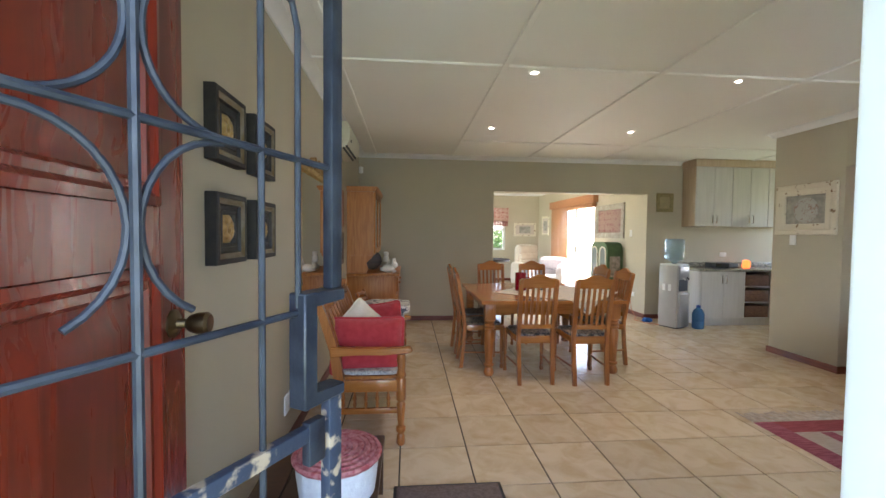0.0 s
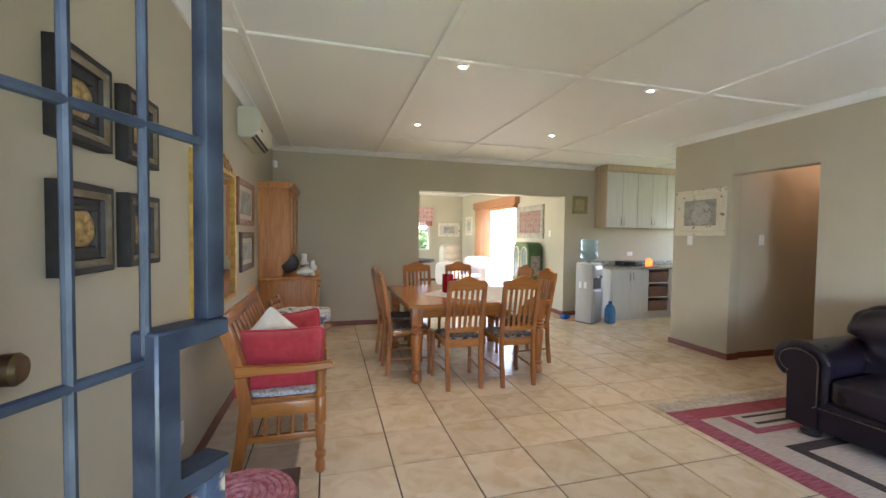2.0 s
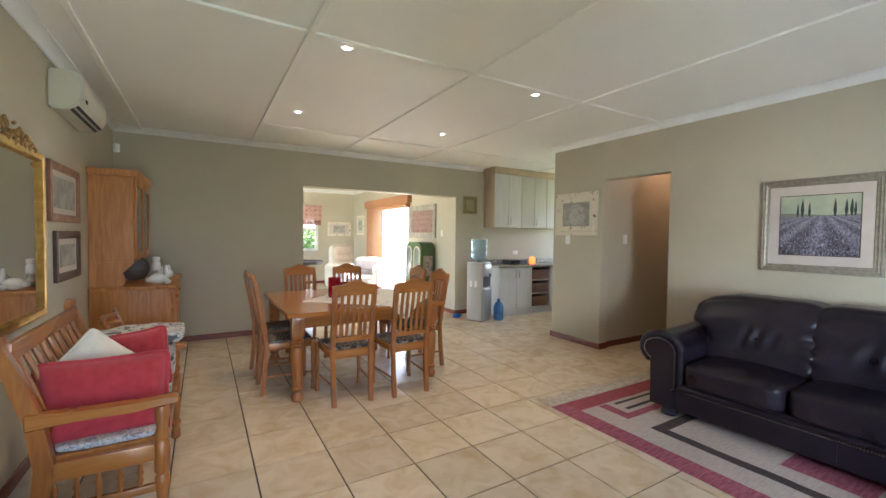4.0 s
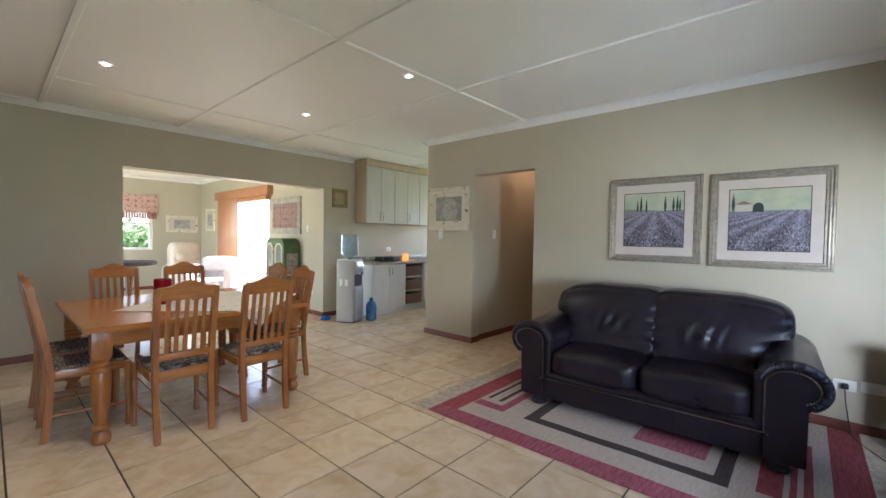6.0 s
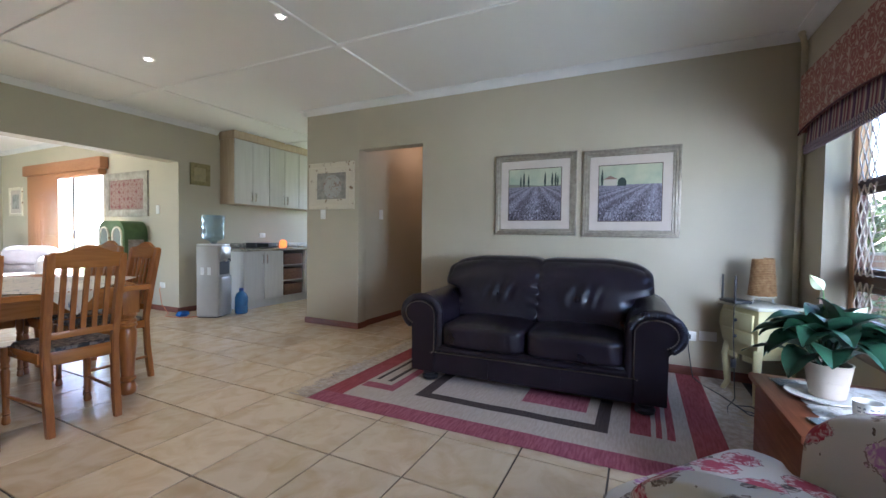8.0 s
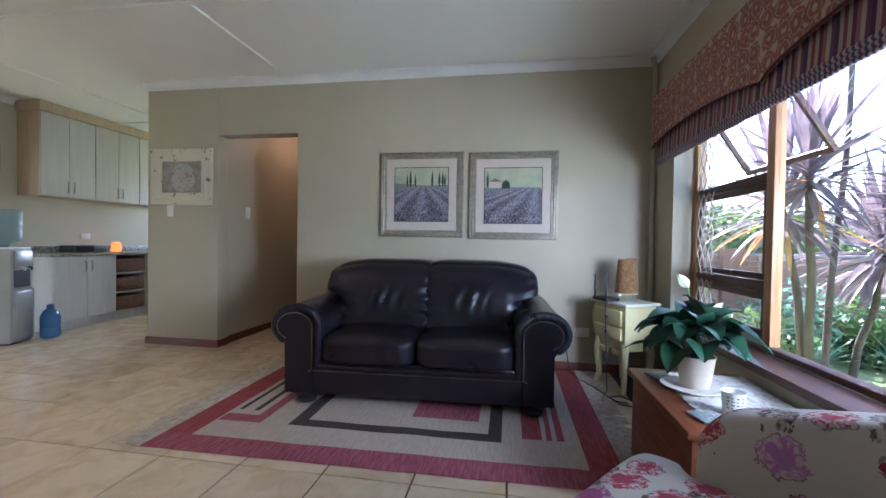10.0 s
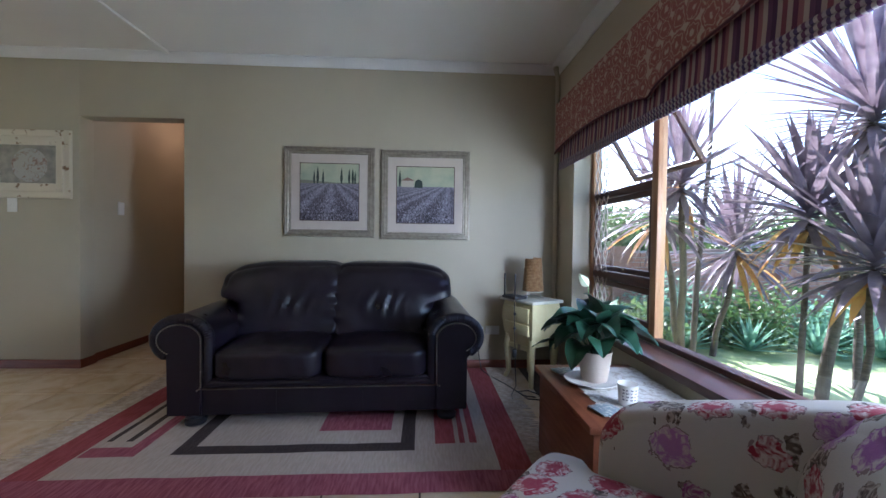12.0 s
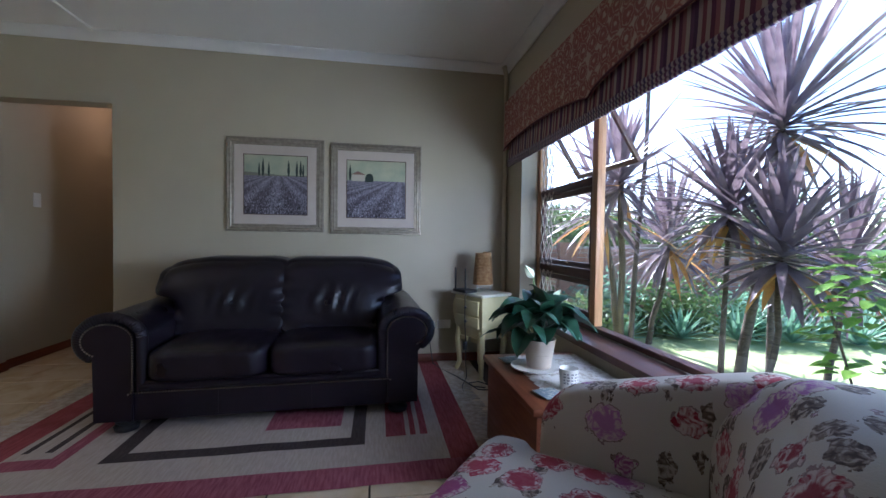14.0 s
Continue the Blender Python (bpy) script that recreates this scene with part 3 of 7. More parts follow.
# ---- dining table and chairs ----
def turned_leg(bm, x, y, h, r, foot=0.06):
    lathe(bm, [(r * 0.75, 0.0), (r * 0.95, 0.01), (r * 1.05, 0.04), (r * 0.8, 0.075), (r * 0.72, 0.085), (r * 0.98, 0.10), (r * 0.98, 0.115), (r * 0.75, 0.125),
               (r * 0.82, 0.2), (r * 1.05, h * 0.48), (r * 1.08, h * 0.6), (r * 0.9, h * 0.64), (r * 1.1, h * 0.655), (r * 1.1, h * 0.672), (r * 0.9, h * 0.685),
               (r * 1.1, h * 0.70), (r * 1.1, h * 0.716), (r * 0.88, h * 0.73), (r * 1.0, h * 0.745), (r * 1.12, h * 0.76), (r * 0.95, h * 0.785)], 18, (x, y, 0))
    box(bm, x - r * 1.02, y - r * 1.02, h * 0.78, x + r * 1.02, y + r * 1.02, h, bev=0.004)


def build_table():
    X0, X1, Y0, Y1, Z = 0.79, 2.24, 3.90, 5.33, 0.745
    t = thing("dining_table", pose(0, 0, 0), "square honey-brown wooden dining table with turned legs", "dining table")
    n = 9
    for k in range(n):
        a, b = Y0 + (Y1 - Y0) * k / n, Y0 + (Y1 - Y0) * (k + 1) / n
        part("plank", B(X0, a + 0.0006, Z - 0.034, X1, b - 0.0006, Z, bev=0.0022, seg=1), OAKX, t)
    for y in (Y0 + 0.085, Y1 - 0.11):
        part("apron", B(X0 + 0.09, y, Z - 0.14, X1 - 0.09, y + 0.025, Z - 0.035), OAKX, t)
    for x in (X0 + 0.085, X1 - 0.11):
        part("apron", B(x, Y0 + 0.115, Z - 0.14, x + 0.025, Y1 - 0.115, Z - 0.035), OAKY, t)
    for x in (X0 + 0.095, X1 - 0.095):
        for y in (Y0 + 0.10, Y1 - 0.10):
            bm = bmesh.new()
            turned_leg(bm, x, y, Z - 0.036, 0.050)
            part("leg", bm, OAK, t)


build_table()
SEATCLOTH = mat("rush_patterned_seat", (0.045, 0.038, 0.035), 0.9, col2=(0.27, 0.215, 0.165), scale=38, stretch=(1, 2.4, 1), lo=0.46, hi=0.54, bump=0.5, bscale=200)


def build_chair():
    """Slat-back chair that faces +y; its back posts stand at y = 0."""
    c = thing("dining_chair", pose(0, 0, 0), "tall slat-back wooden dining chair with patterned seat pad", "chair", "chairs round the dining table")
    w = 0.160

    def lean(z):
        return -0.035 + 0.035 * math.cos(min(1, max(0, (0.46 - z) / 0.46)) * math.pi / 2) if z < 0.46 else -0.095 * ((z - 0.46) / 0.56) ** 1.15

    for s in (-1, 1):
        bm = bmesh.new()
        zs = [0, 0.12, 0.25, 0.40, 0.46, 0.58, 0.70, 0.82, 0.92, 0.975]
        rings = []
        for z in zs:
            y, x = lean(z), s * (w - 0.005 + 0.01 * z)
            rings.append([bm.verts.new((x + a, y + b, z)) for a, b in ((-0.018, -0.016), (0.018, -0.016), (0.018, 0.020), (-0.018, 0.020))])
        for p, q in zip(rings, rings[1:]):
            for i in range(4):
                bm.faces.new((p[i], p[(i + 1) % 4], q[(i + 1) % 4], q[i]))
        bm.faces.new(rings[0][::-1])
        bm.faces.new(rings[-1])
        bmesh.ops.bevel(bm, geom=[e for e in bm.edges if abs(e.verts[0].co.z - e.verts[1].co.z) > 0.02], offset=0.005, segments=2, affect="EDGES")
        part("back_leg", bm, OAK, c)
        bm = bmesh.new()
        lathe(bm, [(0.016, 0), (0.021, 0.012), (0.018, 0.04), (0.014, 0.05), (0.020, 0.06), (0.015, 0.075), (0.018, 0.2), (0.021, 0.30), (0.016, 0.315), (0.022, 0.33), (0.017, 0.345), (0.022, 0.36), (0.022, 0.44)], 12, (s * 0.190, 0.385, 0))
        part("front_leg", bm, OAK, c)
        bm = bmesh.new()
        tube(bm, [(s * 0.160, 0.0, 0.16), (s * 0.188, 0.38, 0.16)], 0.010, 8)
        part("stretcher", bm, OAK, c)
    # crest rail with a bowed top
    bm = bmesh.new()
    top = []
    n = 16
    for k in range(n + 1):
        x = -0.180 + 0.36 * k / n
        u = abs(x) / 0.180
        z = 0.985 + 0.042 * (0.5 + 0.5 * math.cos(min(1, u / 0.72) * math.pi)) - (0.012 if u > 0.97 else 0)
        top.append((x, z))
    pts = top + [(0.180, 0.90), (-0.180, 0.90)]
    extrude_outline(bm, pts, "y", -0.012, 0.012)
    for v in bm.verts:
        v.co.y += lean(v.co.z) + 0.002
    part("crest_rail", bm, OAKX, c)
    for k in range(5):
        x = -0.102 + 0.051 * k
        bm = bmesh.new()
        rings = []
        for z in (0.55, 0.66, 0.78, 0.905):
            y = lean(z)
            hw = 0.012
            rings.append([bm.verts.new((x + a, y + b, z)) for a, b in ((-hw, -0.006), (hw, -0.006), (hw, 0.006), (-hw, 0.006))])
        for p, q in zip(rings, rings[1:]):
            for i in range(4):
                bm.faces.new((p[i], p[(i + 1) % 4], q[(i + 1) % 4], q[i]))
        part("slat", bm, OAK, c)
    bm = bmesh.new()
    box(bm, -0.150, lean(0.53) - 0.010, 0.515, 0.150, lean(0.53) + 0.012, 0.555, bev=0.004)
    part("lower_rail", bm, OAKX, c)
    for y in (0.0, 0.375):
        part("seat_rail", B(-0.165, y, 0.375, 0.165, y + 0.02, 0.445, bev=0.003), OAKX, c)
    for x in (-0.185, 0.167):
        part("seat_rail", B(x, 0.02, 0.39, x + 0.018, 0.375, 0.445, bev=0.003), OAKY, c)
    bm = bmesh.new()
    puff(bm, (0, 0.200, 0.452), (0.180, 0.185, 0.016), 8, 8)
    part("seat", bm, SEATCLOTH, c, "black and cream patterned seat pad")
    return c


chair = build_chair()
chair.matrix_basis = pose(1.27, 3.755, 0, 0, 0, 0)
for x, y, r in ((1.775, 3.71, 0.5), (0.675, 4.40, -90), (0.67, 4.89, -88), (1.21, 5.47, 180), (1.78, 5.47, 179), (2.385, 4.39, 90), (2.39, 4.92, 91)):
    copy_thing(chair, pose(x, y, 0, 0, 0, r))

# ---- patterned materials ----
def patterned(name, rough=0.85, bump=0.3, bscale=250):
    m = bpy.data.materials.new(name)
    m.use_nodes = True
    n, l = m.node_tree.nodes, m.node_tree.links
    b = n["Principled BSDF"]
    b.inputs["Roughness"].default_value = rough
    tc = n.new("ShaderNodeTexCoord")
    if bump:
        t = n.new("ShaderNodeTexNoise")
        t.inputs["Scale"].default_value = bscale
        l.new(tc.outputs["Object"], t.inputs["Vector"])
        bp = n.new("ShaderNodeBump")
        bp.inputs["Strength"].default_value = bump
        bp.inputs["Distance"].default_value = 0.002
        l.new(t.outputs["Fac"], bp.inputs["Height"])
        l.new(bp.outputs["Normal"], b.inputs["Normal"])
    return m, n, l, b, tc.outputs["Object"]


def warp(n, l, vec, scale, amount):
    t = n.new("ShaderNodeTexNoise")
    t.inputs["Scale"].default_value = scale
    t.inputs["Detail"].default_value = 3
    l.new(vec, t.inputs["Vector"])
    s = n.new("ShaderNodeVectorMath")
    s.operation = "MULTIPLY_ADD"
    s.inputs[1].default_value = (amount,) * 3
    l.new(t.outputs["Color"], s.inputs[0])
    l.new(vec, s.inputs[2])
    return s.outputs[0]


def ramp(n, l, fac, stops, smooth=True):
    r = n.new("ShaderNodeValToRGB")
    e = r.color_ramp.elements
    r.color_ramp.interpolation = "LINEAR" if smooth else "CONSTANT"
    while len(e) < len(stops):
        e.new(0.5)
    for el, (p, c) in zip(e, stops):
        el.position, el.color = p, (*c, 1) if len(c) == 3 else c
    l.new(fac, r.inputs["Fac"])
    return r.outputs["Color"]


def mix(n, l, fac, a, b):
    m = n.new("ShaderNodeMix")
    m.data_type = "RGBA"
    l.new(fac, m.inputs[0])
    for sock, v in ((m.inputs[6], a), (m.inputs[7], b)):
        if isinstance(v, tuple):
            sock.default_value = (*v, 1)
        else:
            l.new(v, sock)
    return m.outputs[2]


def math_node(n, l, op, a, b=0.0):
    m = n.new("ShaderNodeMath")
    m.operation = op
    for s, v in zip(m.inputs, (a, b)):
        if isinstance(v, (int, float)):
            s.default_value = v
        else:
            l.new(v, s)
    return m.outputs[0]


def floral(name):
    """Sketched roses and leaves scattered on a cream cotton."""
    m, n, l, b, vec = patterned(name, 0.8)
    base = (0.52, 0.475, 0.405)

    def cells(scale, offset, amount, stretch=(1, 1, 1)):
        mp = n.new("ShaderNodeMapping")
        mp.inputs["Location"].default_value = offset
        mp.inputs["Scale"].default_value = stretch
        l.new(vec, mp.inputs["Vector"])
        v = n.new("ShaderNodeTexVoronoi")
        v.inputs["Scale"].default_value = scale
        v.inputs["Randomness"].default_value = 0.65
        l.new(warp(n, l, mp.outputs["Vector"], 30, amount), v.inputs["Vector"])
        sp = n.new("ShaderNodeSeparateColor")
        l.new(v.outputs["Color"], sp.inputs[0])
        return v.outputs["Distance"], sp.outputs[0], sp.outputs[1]

    fine = n.new("ShaderNodeTexNoise")
    fine.inputs["Scale"].default_value = 38
    fine.inputs["Detail"].default_value = 4
    fine.inputs["Distortion"].default_value = 1.8
    l.new(vec, fine.inputs["Vector"])
    brush = fine.outputs["Fac"]
    # leaves: brown-grey washes, darker along brush strokes
    ld, lr, lg = cells(9.0, (0.31, 0.12, 0.05), 0.055, (1.0, 1.5, 0.8))
    leafcol = ramp(n, l, brush, [(0.36, (0.06, 0.04, 0.03)), (0.48, (0.16, 0.115, 0.085)), (0.60, (0.44, 0.37, 0.30))])
    c = mix(n, l, math_node(n, l, "LESS_THAN", ld, 0.36), base, leafcol)
    # roses: pale washed petals inside a sketched outline, with a saturated heart
    rd, rr, rg = cells(7.2, (0.07, 0.03, 0), 0.05)
    heart = ramp(n, l, rr, [(0.0, (0.24, 0.012, 0.03)), (0.5, (0.34, 0.03, 0.06)), (0.62, (0.30, 0.09, 0.30)), (1.0, (0.40, 0.17, 0.38))])
    wash = mix(n, l, ramp(n, l, brush, [(0.40, (0, 0, 0)), (0.60, (1, 1, 1))]), heart, (0.60, 0.50, 0.45))
    wash = mix(n, l, ramp(n, l, rd, [(0.22, (0.05, 0.05, 0.05)), (0.27, (0.93, 0.93, 0.93))]), heart, wash)
    c = mix(n, l, math_node(n, l, "LESS_THAN", rd, 0.41), c, wash)
    ring = math_node(n, l, "LESS_THAN", math_node(n, l, "ABSOLUTE", math_node(n, l, "SUBTRACT", rd, 0.42)), 0.016)
    ring = math_node(n, l, "MULTIPLY", ring, math_node(n, l, "GREATER_THAN", brush, 0.47))
    c = mix(n, l, ring, c, (0.26, 0.18, 0.17))
    l.new(c, b.inputs["Base Color"])
    return m


def damask(name, ground, figure, scale):
    m, n, l, b, vec = patterned(name, 0.8)
    v = n.new("ShaderNodeTexVoronoi")
    v.inputs["Scale"].default_value = scale
    v.inputs["Randomness"].default_value = 0.25
    l.new(warp(n, l, vec, scale * 3.0, 0.5 / scale), v.inputs["Vector"])
    c = ramp(n, l, v.outputs["Distance"], [(0.0, ground), (0.13, ground), (0.17, figure), (0.36, figure), (0.40, ground), (0.45, figure), (0.53, figure), (0.58, ground)])
    l.new(c, b.inputs["Base Color"])
    return m


def striped(name, cols, scale):
    m, n, l, b, vec = patterned(name, 0.8)
    s = n.new("ShaderNodeSeparateXYZ")
    l.new(vec, s.inputs[0])
    f = math_node(n, l, "FRACT", math_node(n, l, "MULTIPLY", s.outputs[0], scale))
    k = len(cols)
    l.new(ramp(n, l, f, [(i / k, c) for i, c in enumerate(cols)], smooth=False), b.inputs["Base Color"])
    return m


def printed(name, paper, ink, scale, lo=0.5, hi=0.53):
    return mat(name, paper, 0.85, col2=ink, scale=scale, lo=lo, hi=hi, detail=5, dist=1.5, bump=0.2, bscale=300)


FLORAL = floral("rose_print_cotton")
DAMASK = damask("rose_damask", (0.50, 0.38, 0.30), (0.30, 0.105, 0.090), 10.5)
STRIPES = striped("plum_stripe", [(0.12, 0.025, 0.075), (0.42, 0.33, 0.29), (0.20, 0.05, 0.08), (0.40, 0.31, 0.28), (0.075, 0.025, 0.085), (0.13, 0.05, 0.12), (0.46, 0.37, 0.32), (0.30, 0.12, 0.14)], 6.6)
CHECK = striped("plum_braid", [(0.09, 0.06, 0.16), (0.42, 0.36, 0.40), (0.14, 0.05, 0.13), (0.48, 0.42, 0.42)], 20.0)
TOILE = printed("printed_cloth", (0.56, 0.53, 0.48), (0.10, 0.10, 0.11), 22, 0.50, 0.60)
BLUECLOTH = printed("blue_print_runner", (0.66, 0.63, 0.57), (0.18, 0.23, 0.30), 13, 0.60, 0.66)
CHROME = mat("chrome", (0.7, 0.7, 0.7), 0.15, 1.0)
OLDWHITE = mat("distressed_white_paint", (0.66, 0.60, 0.47), 0.6, col2=(0.24, 0.15, 0.08), scale=20, lo=0.62, hi=0.68, bump=0.3, bscale=50)
DARKWOOD = mat("dark_stained_wood", (0.045, 0.022, 0.014), 0.4, col2=(0.075, 0.038, 0.022), scale=4, stretch=(1, 9, 9))
SILVERFRAME = mat("champagne_silver_frame", (0.33, 0.29, 0.225), 0.42, 0.35, col2=(0.26, 0.225, 0.17), scale=30)
PAPER = mat("mount_board", (0.56, 0.485, 0.415), 0.9, col2=(0.53, 0.455, 0.39), scale=8)
PRINTSKY = mat("pale_green_sky_print", (0.30, 0.35, 0.25), 0.8, col2=(0.50, 0.49, 0.33), scale=5, detail=6)
CYPRESS = mat("dark_green_print", (0.035, 0.05, 0.04), 0.8)
GREENMETAL = mat("green_painted_metal", (0.055, 0.10, 0.03), 0.42, col2=(0.08, 0.135, 0.045), scale=12)

# ---- garden ----
LAWN = mat("lawn_grass", (0.20, 0.26, 0.085), 0.9, col2=(0.34, 0.38, 0.17), scale=3.5, detail=8, bump=0.8, bscale=60)
single("ground", B(-300, -300, -0.8, 300, 300, -0.45), LAWN, "sunlit green lawn", "lawn", kind="structure")
SWORD = mat("cordyline_leaf", (0.12, 0.088, 0.105), 0.34, col2=(0.235, 0.18, 0.195), scale=6, stretch=(1, 1, 1), bump=0.1)


def translucent(m, share):
    """Leaves let part of the light through."""
    nt = m.node_tree
    b = nt.nodes["Principled BSDF"]
    tr = nt.nodes.new("ShaderNodeBsdfTranslucent")
    mx = nt.nodes.new("ShaderNodeMixShader")
    mx.inputs[0].default_value = share
    for k in b.inputs["Base Color"].links:
        nt.links.new(k.from_socket, tr.inputs["Color"])
    nt.links.new(b.outputs[0], mx.inputs[1])
    nt.links.new(tr.outputs[0], mx.inputs[2])
    nt.links.new(mx.outputs[0], nt.nodes["Material Output"].inputs["Surface"])


translucent(SWORD, 0.36)
LEAFDRY = mat("dry_cordyline_leaf", (0.42, 0.16, 0.05), 0.6, col2=(0.55, 0.33, 0.11), scale=6)
translucent(LEAFDRY, 0.55)
BARK = mat("grey_bark", (0.055, 0.040, 0.031), 0.9, col2=(0.12, 0.092, 0.072), scale=18, stretch=(1, 1, 4), bump=0.9, bscale=40)


def blade(bm, base, d, length, width, droop, R):
    """A long folded sword leaf that bends down towards its tip."""
    d = d.normalized()
    side = d.cross(Vector((0, 0, 1)))
    side = side.normalized() if side.length > 0.05 else Vector((1, 0, 0))
    n = 6
    prev = None
    p = Vector(base)
    for i in range(n + 1):
        k = i / n
        wv = width * (0.45 + 1.1 * k) if k < 0.4 else width * 0.9 * (1 - ((k - 0.4) / 0.6) ** 1.6)
        up = side.cross(d).normalized()
        row = [bm.verts.new(p - side * wv * 0.5 + up * wv * 0.16), bm.verts.new(p), bm.verts.new(p + side * wv * 0.5 + up * wv * 0.16)]
        if prev:
            bm.faces.new((prev[0], prev[1], row[1], row[0]))
            bm.faces.new((prev[1], prev[2], row[2], row[1]))
        prev = row
        d = (d + Vector((0, 0, -droop * (0.3 + k) / n))).normalized()
        p = p + d * length / n


def cordyline(base, heads, label, seed, r=0.06, leaf=0.75, width=0.06, count=95):
    """A palm-like tree: a trunk that forks to heads of sword leaves. heads: points of crowns."""
    R = random.Random(seed)
    t = thing("cordyline", pose(0, 0, 0), label, "tree", "cordyline trees")
    b = Vector(base)
    for h, size in heads:
        h = Vector(h)
        bm = bmesh.new()
        pts = []
        for i in range(9):
            k = i / 8
            q = b.lerp(h, k) + Vector((noise.noise(Vector((k * 2.5, seed, 0))), noise.noise(Vector((k * 2.5, seed, 5))), 0)) * 0.05 * math.sin(k * math.pi)
            pts.append(q)
        tube(bm, pts, r, 10, r2=r * 0.6)
        part("trunk", bm, BARK, t)
        bm, dry = bmesh.new(), bmesh.new()
        n = int(count * size)
        for i in range(n):
            k = i / n
            el = radians(88 - 128 * k ** 0.85 + R.uniform(-8, 8))
            az = i * 2.39996 + R.uniform(-0.2, 0.2)
            d = Vector((math.cos(az) * math.cos(el), math.sin(az) * math.cos(el), math.sin(el)))
            base_p = h + Vector((0, 0, 0.10 - 0.22 * k))
            ln = leaf * size * (0.62 + 0.5 * math.sin(math.pi * min(1, 0.25 + k * 0.75))) * R.uniform(0.85, 1.15)
            blade(dry if k > 0.62 and R.random() < 0.10 + 0.4 * max(0, k - 0.85) / 0.15 else bm, base_p, d, ln, width * R.uniform(0.8, 1.2), R.uniform(0.15, 0.5) + 0.75 * k * k, R)
        part("crown", bm, SWORD, t)
        if len(dry.verts):
            part("dry_leaves", dry, LEAFDRY, t, "withered orange-brown hanging leaves")
        else:
            dry.free()
    return t

# ---- entrance: door, gate, mat ----
def build_front_door():
    m = pose(-0.43, 0.42, 0, 0, 0, 94.5)
    d = thing("door_1", m, "varnished red-brown panelled front door standing open", "door", kind="structure")
    W, Z = 0.757, 2.03
    bm = bmesh.new()
    for a in ((0, 0.006, 0.115, Z), (W - 0.115, 0.006, W, Z), (0.115, 0.006, W - 0.115, 0.22), (0.115, 1.30, W - 0.115, 1.43), (0.115, Z - 0.13, W - 0.115, Z)):
        box(bm, a[0], -0.021, a[1], a[2], 0.021, a[3], bev=0.002, seg=1)
    part("door_frame", bm, MERANTI, d)
    for z0, z1 in ((0.22, 1.30), (1.43, Z - 0.13)):
        bm = bmesh.new()
        x0, x1 = 0.115, W - 0.115
        for sgn in (-1, 1):
            frame = []
            for ins, dep in ((0.0, 0.026), (0.018, 0.030), (0.030, 0.018), (0.045, 0.020), (0.055, 0.006), (0.075, 0.006), (0.115, 0.017)):
                frame.append([bm.verts.new((x, sgn * dep, z)) for x, z in ((x0 + ins, z0 + ins), (x1 - ins, z0 + ins), (x1 - ins, z1 - ins), (x0 + ins, z1 - ins))])
            for a, b in zip(frame, frame[1:]):
                for i in range(4):
                    bm.faces.new((a[i], a[(i + 1) % 4], b[(i + 1) % 4], b[i]))
            bm.faces.new(frame[-1])
        part("panel", bm, MERANTI, d)
    bm = bmesh.new()
    turn = Matrix.Translation((W - 0.062, -0.021, 1.158)) @ Matrix.Rotation(radians(90), 4, "X")
    lathe(bm, [(0.034, 0), (0.034, 0.004), (0.028, 0.008), (0.013, 0.012), (0.011, 0.030), (0.020, 0.038), (0.026, 0.055), (0.027, 0.075), (0.021, 0.082)], 20, m=turn)
    part("door_knob", bm, BRASS, d, "aged brass door knob")
    return d


build_front_door()


